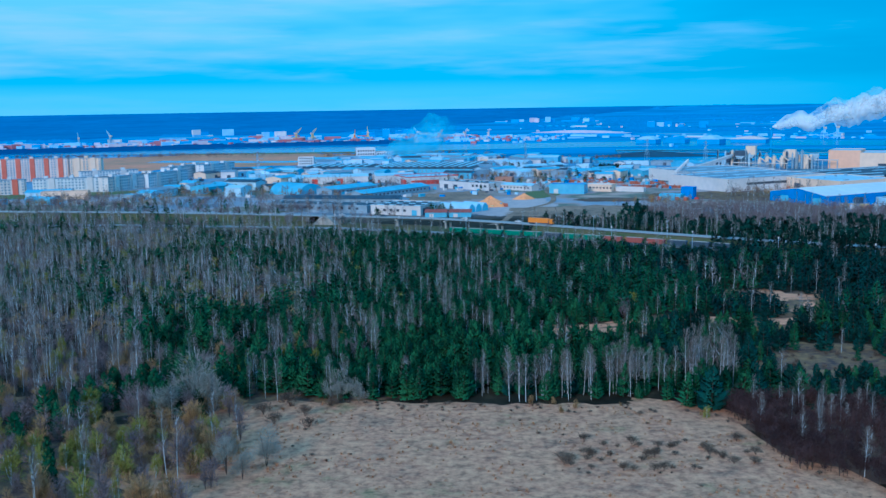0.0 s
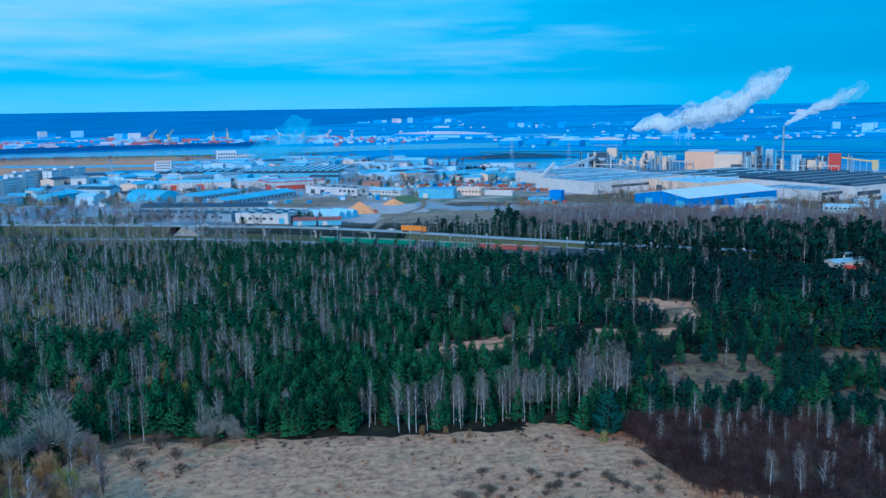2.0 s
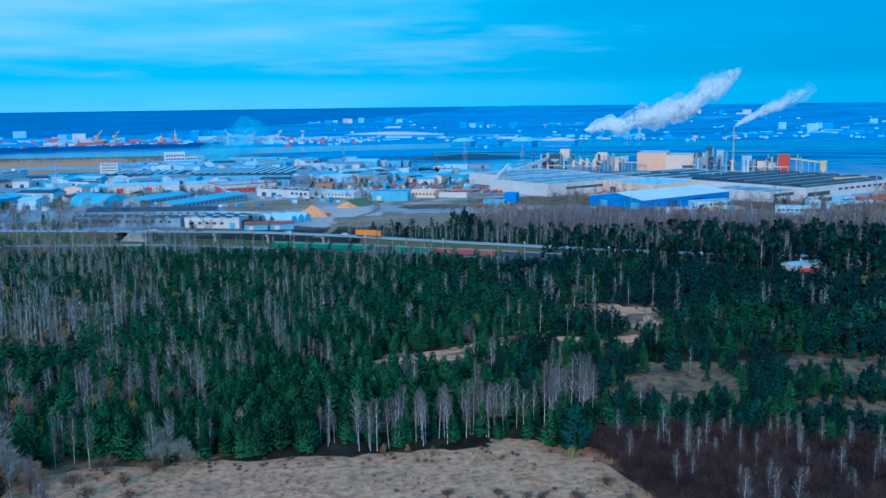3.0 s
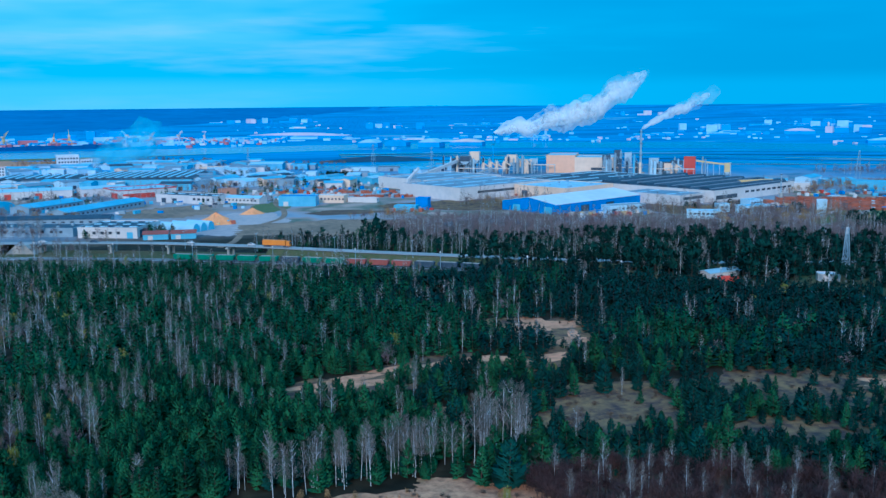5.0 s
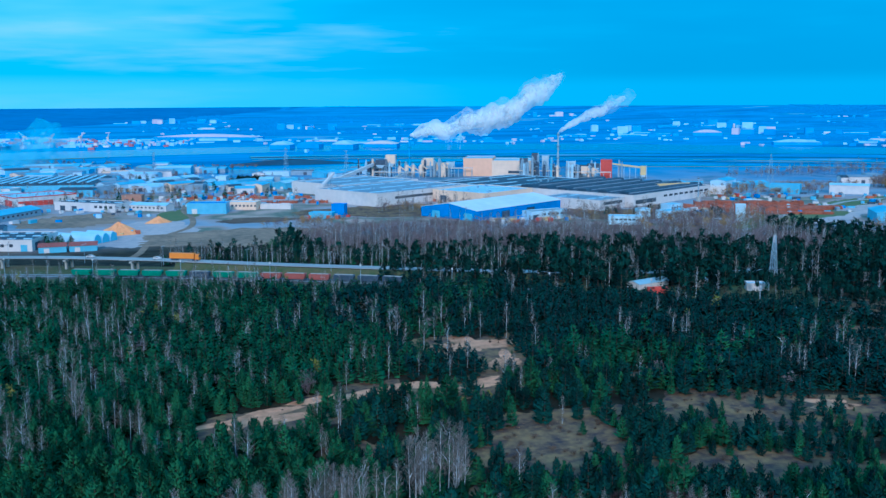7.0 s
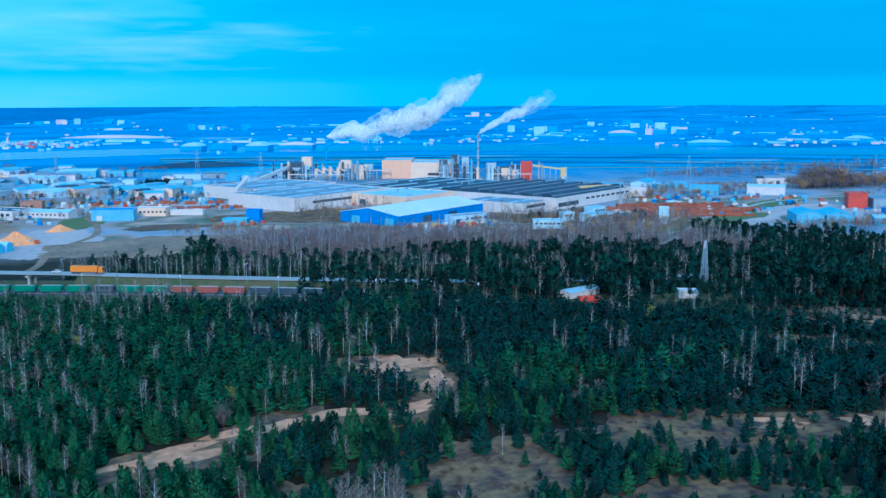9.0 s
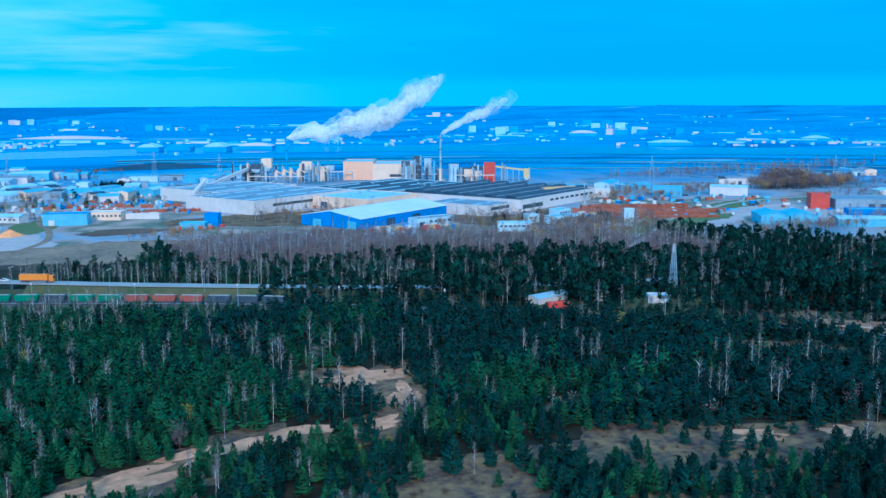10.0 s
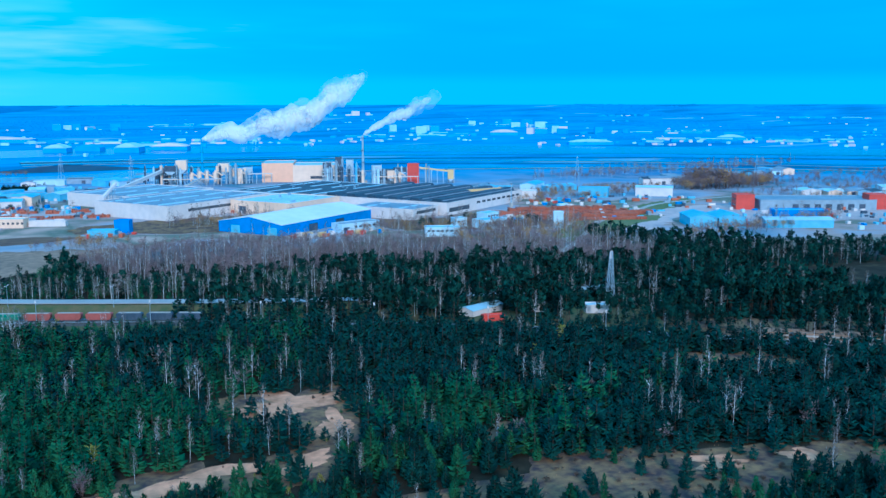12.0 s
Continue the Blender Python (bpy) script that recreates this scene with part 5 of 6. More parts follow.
for ax, ay, bx, by, n in [(345, 1140, 372, 1120, 9), (376, 1128, 440, 1098, 14), (500, 1036, 552, 1004, 16), (556, 1014, 606, 986, 9)]:
    for k in range(n):
        t = (k + rn.random()) / n
        vessel(ax + (bx - ax) * t + rn.uniform(-5, 5), ay + (by - ay) * t + rn.uniform(-5, 5), rn.uniform(0.6, 1.9), rn.uniform(11, 21), rn.choice((M_STEEL, M_DARKSTEEL, M_CREAM, M_PALEWALL, M_GREY, M_DARKSTEEL)), "upright steel process vessel with a ladder")
for k, (x, y, w, h, ma) in enumerate([(356, 1122, 12, 21, M_DARKSTEEL), (500, 1040, 9, 23, M_DARKSTEEL), (544, 1012, 10, 20, M_STEEL), (568, 1006, 14, 17, M_DARKSTEEL), (438, 1106, 9, 17, M_STEEL)]):
    process_tower("process_tower", "open steel frame tower with platforms and a bin", x, y, w, 8, h, ma, 0.72)


def pipe_rack(x, y, rot, length, h):
    root = root_at("pipe_rack", x, y, rot)
    tagged(root, "steel rack carrying pale pipes between plant parts", "pipe rack", group="pipe racks of the mill")
    n = max(2, int(length / 7))
    for k in range(n + 1):
        u = length * k / n
        part("frame", boxes((u - 0.2, u + 0.2, 0, 0.4, 0, h), (u - 0.2, u + 0.2, 3.6, 4, 0, h), (u - 0.19, u + 0.19, 0.3, 3.7, h - 0.4, h - 0.02), (u - 0.19, u + 0.19, 0.3, 3.7, h * 0.6, h * 0.6 + 0.3)), M_STEEL, root)
    for v, rr, ma in ((0.8, 0.35, M_CREAM), (1.9, 0.5, M_STEEL), (3.1, 0.3, M_WHITE)):
        part("pipe", tube(bmesh.new(), (-1, v, h + rr), (length + 1, v, h + rr), rr, rr, 8), ma, root)


for args in [(352, 1116, -30, 60, 7), (440, 1096, -30, 24, 10), (498, 1036, -34, 44, 9), (545, 1004, -34, 44, 8), (340, 1010, 60, 90, 9)]:
    pipe_rack(*args)

for cx, cy, cs in [(384, 1118, 0.95), (391, 1113, 1.05), (398, 1110, 0.9), (405, 1104, 1.1), (432, 1100, 1.0), (572, 1000, 0.9)]:
    cyclone(cx, cy, cs)


def conveyor(name, label, a, b, w, material):
    """A sloping covered belt on trestles from a to b."""
    a, b = Vector(a), Vector(b)
    root = root_at(name, a.x, a.y, 0)
    tagged(root, label, "conveyor")
    d = b - a
    rot = math.degrees(math.atan2(d.y, d.x))
    L = math.hypot(d.x, d.y)
    part("belt_gallery", prism([(0, a.z), (L, b.z), (L, b.z + w), (0, a.z + w)], -w / 2, w / 2), material, root).matrix_local = pose(0, 0, 0, 0, 0, rot)
    for k in range(1, 5):
        t = k / 5
        z = a.z + (b.z - a.z) * t
        part("trestle", boxes((L * t - 0.25, L * t + 0.25, -w / 2, -w / 2 + 0.4, 0, z), (L * t - 0.25, L * t + 0.25, w / 2 - 0.4, w / 2, 0, z)), M_STEEL, root).matrix_local = pose(0, 0, 0, 0, 0, rot)


conveyor("conveyor", "yellow sloping conveyor bridge", (592, 992, 16), (620, 976, 12), 1.8, M_YELLOW)
conveyor("conveyor", "pale sloping chip conveyor", (262, 1020, 1), (356, 1128, 14), 3, M_WHITE)
conveyor("conveyor", "short white loading conveyor", (232, 905, 12), (246, 915, 22), 2.2, M_WHITE)
conveyor("conveyor", "yellow pipe bridge along a roof", (505, 800, 10), (545, 790, 11), 2.0, M_YELLOW)


def plume(name, x, y, z, spread, drift, climb, seed, label, layers):
    """A drifting plume: lumpy billows nested in thinner veils. climb: heights above the mouth at even steps along the drift; layers: part, surface, girth, first and last share of the drift."""
    root = new(name)
    root.matrix_world = pose(x, y, z)
    tagged(root, label, "steam" if "steam" in name else "smoke")
    stops = [i / (len(climb) - 1) for i in range(len(climb))]
    for k, (pn, material, girth, t0, t1) in enumerate(layers):
        bm, rings, seg, nr = bmesh.new(), [], 28, 90
        for i in range(nr + 1):
            t = t0 + (t1 - t0) * i / nr
            taper = math.sin(math.pi * min(1.0, 0.5 * i / (0.12 * nr))) if i < 0.12 * nr else math.sqrt(max(0.0, 1 - ((i - 0.12 * nr) / (0.88 * nr)) ** 4))
            r = spread * girth * (0.28 + 0.72 * t ** 0.8) * (math.sin(0.5 * math.pi * min(1.0, i / (0.05 * nr))) if i < 0.12 * nr else taper)
            c = Vector((drift[0] * t, drift[1] * t, interp(t, stops, climb)))
            c += Vector((0, 0, 1)) * spread * 0.35 * noise.noise((t * 9, seed, 1.5)) * min(1.0, t * 4)
            ring = []
            for j in range(seg):
                a = 2 * math.pi * j / seg
                d = Vector((math.cos(a) * -drift[1] / math.hypot(*drift), math.cos(a) * drift[0] / math.hypot(*drift), math.sin(a)))
                q = (c + d * r) / spread
                lump = 1 + 0.55 * noise.noise(q * 0.9 + Vector((seed, k, 0))) + 0.35 * noise.noise(q * 2.2 + Vector((seed, 0, 3))) + 0.16 * noise.noise(q * 5.0)
                ring.append(bm.verts.new(c + d * max(0.02, r * lump)))
            rings.append(ring)
        for i in range(nr):
            for j in range(seg):
                bm.faces.new((rings[i][j], rings[i + 1][j], rings[i + 1][(j + 1) % seg], rings[i][(j + 1) % seg])).smooth = True
        part(pn, bm, material, root)
    return root


plume("steam_plume", 403, 1135, 48, 17, (178, -68), (0, 7, 12, 16, 30, 52, 72), 1, "white steam plume drifting from a chimney", [("billow", M_STEAM, 0.80, 0.0, 0.80), ("puff", M_STEAM_THIN, 1.0, 0.30, 0.94), ("veil", M_STEAM_THIN, 1.2, 0.01, 0.95), ("haze", M_STEAM_HAZE, 1.35, 0.30, 0.97)])
plume("steam_plume", 537, 1018, 53, 7.5, (74, -28), (0, 11, 20, 30, 38), 2, "thin white steam plume above a chimney", [("billow", M_STEAM_THIN, 0.7, 0.0, 0.8), ("veil", M_STEAM_THIN, 1.0, 0.0, 0.95), ("haze", M_STEAM_HAZE, 1.4, 0.35, 1.1)])
plume("smoke_plume", -70, 1425, 4, 34, (110, 20), (0, 12, 22, 32, 40), 3, "thin blue smoke drifting over the harbour works", [("veil", M_SMOKE, 0.8, 0.0, 0.9), ("haze", M_SMOKE, 1.2, 0.05, 1.0)])


# yards, logs and small works buildings
def log_pile(x, y, rot, w, d, h, label):
    root = root_at("log_pile", x, y, rot)
    tagged(root, label, "log pile", group="log piles in the yard")
    rn = random.Random(int(x))
    me = bpy.data.meshes.new("logs")
    bm = bmesh.new()
    n = int(w / 1.1)
    for i in range(n):
        top = h * (0.75 + 0.3 * noise.noise((i * 0.15, x, 0)))
        for k in range(int(top / 1.0)):
            tube(bm, (i * 1.1 + rn.uniform(-0.3, 0.3), rn.uniform(0, 0.6), 0.5 + k * 0.95), (i * 1.1, d - rn.uniform(0, 0.6), 0.5 + k * 0.95), 0.55, 0.5, 6)
    tagged(part("stacked_timber", bm, M_LOG, root), kind="stuff")


for k in range(5):
    log_pile(478 + 20 * k + 4 * (k % 2), 706 - 12 * k, -12, 34, 9, 5, "stack of reddish-brown sawn logs")
for k in range(4):
    log_pile(484 + 20 * k, 682 - 10 * k, -26, 24, 9, 5, "low stack of reddish-brown logs")
    log_pile(496 + 20 * k, 716 - 9 * k, -26, 24, 9, 7, "high stack of reddish-brown logs")
    log_pile(478 + 20 * k, 668 - 10 * k, -26, 24, 7, 3, "low stack of reddish-brown logs")
for k in range(6):
    log_pile(122 + 17 * k + 3 * (k % 2), 922 - 7 * k, -20, 15 + 2 * (k % 3), 8, 3.0 + 0.5 * (k % 3), "stack of brown timber in a yard")
    log_pile(118 + 19 * k, 962 - 8 * k + 5 * (k % 2), -20, 13 + 3 * (k % 2), 8, 4, "stack of brown timber in a yard")


def heap(x, y, r, h, material, label, rot=0, squash=0.7):
    """A loose heap with a rough cone shape."""
    bm = bmesh.new()
    rings, seg = 8, 28
    vs = []
    for k in range(rings + 1):
        u = k / rings
        ring = []
        for s in range(seg):
            a = 2 * math.pi * s / seg
            rr = r * u * (1 + 0.16 * noise.noise((math.cos(a) * 2, math.sin(a) * 2, x)))
            ring.append(bm.verts.new((rr * math.cos(a), rr * squash * math.sin(a), h * (1 - u ** 1.15) * (1 + 0.25 * noise.noise((rr * 0.2, a * 2, y))))))
        vs.append(ring)
    for k in range(rings):
        for s in range(seg):
            bm.faces.new((vs[k][s], vs[k + 1][s], vs[k + 1][(s + 1) % seg], vs[k][(s + 1) % seg]))
    bmesh.ops.remove_doubles(bm, verts=bm.verts, dist=0.01)
    me = bpy.data.meshes.new("mound")
    bm.to_mesh(me)
    bm.free()
    me.materials.append(material)
    ob = new("mound", me)
    ob.matrix_world = pose(x, y, land(x, y), 0, 0, rot)
    return tagged(ob, label, "heap")


M_COAL = mat("coal", (0.02, 0.05, 0.10), (0.03, 0.09, 0.16), 0.9, 0.2, 0.02)
M_ORANGESAND = mat("yellow_sand", (0.95, 0.41, 0.18), (0.78, 0.33, 0.14), 0.95, 0.4, 0.05)
heap(47, 749, 15, 7.5, M_ORANGESAND, "heap of orange sand in a paved yard", -20, 0.8)
heap(78, 800, 10, 4.5, M_ORANGESAND, "small heap of orange sand", 10)
heap(330, 1420, 90, 7, M_COAL, "long dark coal heap beside water", -10, 0.4)

shed("tank_house", "white round-edged store beside the log yard", 466, 630, -35, 7, 6, 11.5, M_PALEWALL, M_WHITE)
for (ox, oy, rot, w, d, h, lb) in [(370, 649, -30, 23, 10, 5.8, "low white office building with windows"), (424, 655, 10, 24, 12, 6, "white and blue office building"), (436, 668, 10, 13, 10, 9, "pale blue two-storey office in bare trees"), (414, 676, -10, 9, 8, 6, "small white store beside the offices")]:
    shed("office_building", lb, ox, oy, rot, w, d, h, M_PALEWALL, M_LBLUE, windows=[("front", 1, w - 1, h - 2.6, int(w / 3.2), 2.0, 1.3)])
shed("machine_shed", "bright blue machine store by the wood", 205, 782, -33, 10, 9, 9, M_BLUE, M_BLUE)
shed("machine_shed", "low stacks under light blue sheets", 186, 778, -33, 18, 10, 4, M_LBLUE, M_LBLUE)
shed("substation_building", "light blue substation building with flat roof", 105, 846, -20, 31, 16, 8, M_LBLUE, M_BLUE, doors=[("front", 4, 4, 4, M_WHITE)])
shed("workshop", "cream workshop with a pale roof", 139, 866, -31, 26, 12, 6, M_CREAM, M_PALEROOF, windows=[("front", 1, 27, 2.6, 8, 1.6, 1.5)])
shed("wall_shed", "long low white shed by a yard", 166, 858, -31, 26, 6, 3.5, M_WHITE, M_GREYROOF)

# depot on the east side
shed("tower_block", "red clad cube building beside the depot", 664, 630, -36, 15, 14, 12, M_RED, M_RED, windows=[("left", 1, 13, 3, 3, 2.4, 1.6), ("left", 1, 13, 7.5, 3, 2.4, 1.6)])
shed("tower_block", "red clad cube building beside the depot", 752, 567, -36, 15, 14, 12, M_RED, M_RED)
shed("depot_hall", "long grey depot hall between red cubes", 677, 616, -36, 94, 40, 8, M_GREY, M_GREYROOF, doors=[("front", 26 + 9 * k, 5, 5, M_DARKSTEEL) for k in range(7)])
for k in range(2):
    shed("storage_tent", "light blue pitched storage hall", 547 + 16.5 * k, 577 - 12 * k, -36, 19, 34, 7, M_LBLUE, M_LBLUE, "gable_y", 2.2)
shed("depot_hall", "low light blue depot shed", 590, 546, -36, 48, 16, 5.5, M_LBLUE, M_PALEROOF, "gable_x", 1.2)
shed("depot_hall", "long blue sheeted lorry park roof", 640, 575, -36, 40, 14, 6, M_BLUE, M_LBLUE)
shed("workshop", "crimson shop building with a flat roof", 716, 508, -36, 24, 14, 8, M_RED, M_GREYROOF)
shed("workshop", "white hall beside a river track", 680, 758, -48, 34, 14, 8, M_WHITE, M_PALEROOF, "gable_x", 1.2, doors=[("left", 2, 8, 4, M_YELLOW)])
shed("workshop", "pale blue hall behind the log yard", 630, 782, -50, 27, 16, 8.5, M_LBLUE, M_LBLUE)
shed("workshop", "small pale hall behind the log yard", 570, 805, -36, 22, 12, 7, M_WHITE, M_PALEROOF)

# sheds and shops west of the mill
white_hall = shed("warehouse", "white warehouse with a dark flat roof and roller doors", -44, 704, -23.4, 40, 38, 6.5, M_WHITE, M_DARKROOF, doors=[("right", 4, 14, 5, M_DARKSTEEL), ("front", 33, 4, 4, M_LBLUE)], windows=[("front", 3, 30, 2.6, 5, 2.2, 1.8)])
skylights(white_hall, 40, 38, 6.5, 3, 4, 5, 1.6)
long_hall = shed("warehouse", "long white warehouse with a dark flat roof", -126, 742, -22, 85, 24, 5.5, M_GREY, M_DARKROOF, windows=[("front", 4, 80, 2.6, 12, 2.2, 1.6)])
roof_vents(long_hall, 85, 24, 5.5, 10, 5)
shed("warehouse", "long low shed with a dark pitched roof", -120, 783, -10.6, 96, 14, 5, M_GREY, M_DARKROOF, "gable_x", 2.0, windows=[("front", 4, 92, 2.2, 14, 2.4, 1.4)])
for k in range(3):
    c, sn = math.cos(radians(47)), math.sin(radians(47))
    shed("arched_hangar", "light blue arched sheet hangar with a ribbed end wall", 28 + 7.6 * k * c, 701 + 7.6 * k * sn, 47, 7.2, 32 - 6 * k, 6.2, M_LBLUE, M_PALEROOF, "barrel", doors=[("front", 2.1, 3, 3.4, M_GREY)], group="arched hangars by the yard")
for k in range(2):
    shed("store", "low store with a rusty pitched sheet roof", -4 + 17 * k, 678 - 2 * k, -5, 15.5, 9, 3.6, M_LBLUE, M_RUST, "gable_x", 1.4, doors=[("front", 3, 3, 2.6, M_WHITE)])
shed("warehouse", "long shed with a light blue pitched roof", -88, 859, 52.4, 61, 19, 5, M_GREY, M_LBLUE, "gable_x", 2.4, windows=[("front", 3, 58, 2.2, 11, 2.4, 1.4)])
shed("warehouse", "long shed with a light blue pitched roof", -57, 814, 53.6, 94, 19, 5, M_GREY, M_LBLUE, "gable_x", 2.4, windows=[("front", 4, 90, 2.2, 16, 2.4, 1.4)])
shed("warehouse", "large hall with an arched light blue roof", -118, 862, 50, 30, 40, 10, M_LBLUE, M_LBLUE, "barrel")
market = shed("supermarket", "white shop hall with a broad red fascia", -23, 964, 21, 55, 40, 7.5, M_WHITE, M_PALEROOF, trim=M_RED, doors=[("front", 4, 30, 4.2, M_RED), ("left", 3, 16, 5, M_RED)])
roof_vents(market, 55, 40, 7.5, 8, 9)
black_hall = shed("warehouse", "black-roofed white warehouse with large windows", 9, 925, -43.8, 62, 24, 6.5, M_WHITE, M_DARKROOF, windows=[("front", 40, 60, 3, 4, 3, 2)], doors=[("front", 6, 5, 4, M_DARKSTEEL), ("front", 18, 5, 4, M_DARKSTEEL)])
skylights(black_hall, 62, 24, 6.5, 1, 5, 7, 2)
shed("warehouse", "white warehouse with a pale roof", -56, 1000, 20, 42, 16, 7, M_WHITE, M_PALEROOF, "gable_x", 1.6)
shed("warehouse", "white warehouse with red gate panels", -160, 992, 5, 96, 25, 7, M_WHITE, M_PALEROOF, "gable_x", 1.6, doors=[("front", 12 + 26 * k, 6, 5, M_RED) for k in range(3)])
shed("factory_hall", "wide factory hall with dark roof bays and skylight strips", -66, 1107, -14.4, 117, 100, 7.5, M_LBLUE, M_DARKROOF, "saw")
shed("factory_hall", "factory hall with dark roof bays and skylight strips", -150, 1140, -10, 80, 60, 7, M_GREY, M_DARKROOF, "saw")
shed("factory_block", "tall pale factory block with rows of windows", -109, 1442, 8, 28, 20, 17, M_PANEL, M_PALEROOF, windows=[("front", 1, 27, 2 + 5 * k, 7, 2.2, 2.4) for k in range(3)])
shed("factory_block", "lower pale factory block with windows", -80, 1447, 8, 26, 20, 11, M_PANEL, M_BRICK, windows=[("front", 1, 25, 2 + 5 * k, 7, 2.2, 2.2) for k in range(2)])
shed("factory_block", "pale five-storey office with a red top", -164, 1204, 0, 19, 15, 17, M_PANEL, M_RED, windows=[("front", 1, 18, 2 + 3.2 * k, 6, 1.8, 1.6) for k in range(5)])
shed("workshop", "orange-red brick workshop by a yard", 64, 950, -18, 17, 12, 7, M_BRICK, M_BRICK, doors=[("front", 2, 4, 4, M_DARKSTEEL)])
shed("workshop", "long white workshop with pale roof", 63, 897, -40, 38, 12, 4.6, M_WHITE, M_PALEROOF, "gable_x", 1.5, windows=[("front", 2, 36, 2, 9, 1.6, 1.3)])


def apartment(x, y, rot, w, d, floors, panels, stripe, label):
    """A slab block: walls, storeys of windows on three sides, balconies, coloured stair panels, roof with shaft heads."""
    root = root_at("apartment_block", x, y, rot)
    tagged(root, label, "apartment block", group="apartment blocks")
    h = floors * 2.8
    part("wall", boxes((0, w, 0, d, 0, h)), panels, root)
    part("roof", boxes((-0.3, w + 0.3, -0.3, d + 0.3, h, h + 0.5)), M_GREYROOF, root)
    for k in range(max(1, int(w / 22))):
        u = w * (k + 0.5) / max(1, int(w / 22))
        part("shaft_head", boxes((u - 1.8, u + 1.8, d * 0.3, d * 0.7, h + 0.5, h + 2.6)), panels, root)
    n = max(2, int(w / 24)) if stripe is not M_SALMON else max(2, int(w / 15))
    stairs = [w * (i + 0.5) / n for i in range(n)]
    for k in range(floors):
        z, m = 2.8 * k + 0.95, int(w / 3.1)
        panes = [(w * (i + 0.5) / m - 0.85, w * (i + 0.5) / m + 0.85, -0.07, 0.05, z, z + 1.45) for i in range(m) if min(abs(w * (i + 0.5) / m - q) for q in stairs) > 3.8]
        part("storey_windows", boxes(*panes), M_PANE, root)
        part("end_windows", boxes((-0.07, 0.05, d * 0.5 - 0.8, d * 0.5 + 0.8, z, z + 1.4), (w - 0.05, w + 0.07, d * 0.5 - 0.8, d * 0.5 + 0.8, z, z + 1.4)), M_PANE, root)
        loggias = [(u + s - 1.6, u + s + 1.6, -1.1, -0.1, 2.8 * k + 0.1, 2.8 * k + 1.05) for u in stairs for s in (-6.4, 6.4)]
        part("storey_balconies", boxes(*loggias), panels, root)
    for u in stairs:
        part("stair_panel", boxes((u - 2.6, u + 2.6, -0.9, -0.12, 0, h + 0.8)), stripe, root)
    return root


M_PANE = mat("hazy_window_panes", (0.30, 0.42, 0.54), (0.20, 0.31, 0.43), 0.25, 0.2, 0.05, 0.0, 0.0, 0.5)
M_SALMON = mat("red_stair_panel", (0.62, 0.16, 0.11), (0.52, 0.13, 0.09), 0.7, 0.3, 0.05)
M_PINKWALL = mat("pinkish_panel_walls", (0.78, 0.66, 0.62), (0.66, 0.56, 0.55), 0.8, 0.3, 0.05)
apartment(-520, 1092, 6, 108, 13, 9, M_PINKWALL, M_SALMON, "nine-storey panel block with red stair towers")
apartment(-408, 1098, 6, 34, 13, 9, M_CREAM, M_CREAM, "nine-storey cream end block")
apartment(-470, 905, 14, 84, 12, 5, M_WHITE, M_SALMON, "five-storey white block with red stair panels")
apartment(-382, 928, 12, 70, 12, 5, M_PANEL, M_WHITE, "five-storey grey panel block")
apartment(-312, 935, 66, 72, 12, 5, M_WHITE, M_PANEL, "white five-storey block seen along its length")
apartment(-286, 980, 68, 66, 12, 5, M_PANEL, M_WHITE, "grey five-storey block seen along its length")
apartment(-292, 1085, 70, 70, 12, 5, M_WHITE, M_PANEL, "white five-storey block behind trees")
apartment(-262, 1120, 66, 60, 12, 5, M_PANEL, M_WHITE, "pale five-storey block behind lawns")
apartment(-372, 1030, 30, 60, 12, 5, M_PANEL, M_WHITE, "grey five-storey block between taller ones")


def small_sheds():
    """The many lesser halls and houses between the mill, the river and the harbour."""
    rn = random.Random(21)
    walls = [M_PALEWALL, M_WHITE, M_PALEWALL, M_PALEWALL, M_LBLUE, M_CREAM, M_PALEWALL, M_LBLUE, M_WHITE, M_GREY]
    roofs = [M_PALEROOF, M_GREYROOF, M_LBLUE, M_LBLUE, M_DARKROOF, M_GREYROOF]
    words = {M_PALEWALL: "pale blue", M_WHITE: "white", M_GREY: "grey", M_CREAM: "cream", M_LBLUE: "light blue", M_BRICK: "red brick"}
    zones = [(-260, 870, 120, 40, 8, 0.9), (-180, 1120, 130, 60, 34, 1.0), (20, 1290, 190, 70, 44, 1.0), (60, 1080, 90, 50, 30, 0.8), (170, 1060, 90, 70, 34, 0.8), (-20, 1400, 220, 40, 26, 0.9), (-200, 960, 90, 50, 14, 0.9), (290, 1180, 70, 40, 8, 0.9),
             (-330, 820, 90, 20, 3, 0.8), (640, 860, 80, 30, 6, 0.8), (820, 620, 90, 40, 10, 0.9), (900, 850, 160, 40, 10, 0.9), (760, 480, 60, 30, 8, 0.8), (1150, 620, 200, 80, 12, 1.0)]
    for cx, cy, rx, ry, n, s in zones:
        for i in range(n):
            a, k = rn.uniform(0, 6.283), math.sqrt(rn.random())
            x, y = cx + rx * k * math.cos(a), cy + ry * k * math.sin(a)
            wl_, rf = rn.choice(walls), rn.choice(roofs)
            w, d, h = rn.uniform(14, 46) * s, rn.uniform(10, 22) * s, rn.uniform(4, 8)
            shed("workshop", words[wl_] + " works shed with a sheet roof", x, y, rn.choice((-24, -24, 4, 36, 62)) + rn.uniform(-4, 4), w, d, h, wl_, rf, rn.choice(("gable_x", "flat", "gable_x")), 1.6,
                 doors=[("front", rn.uniform(1, w - 6), 4, 3.6, M_DARKSTEEL)], group="works sheds of the town")


small_sheds()




FAR_RIVER = [(-2600, 2300), (-1500, 2050), (-800, 1880), (-150, 1830), (450, 1850), (900, 1690), (1250, 1350), (1600, 900)]


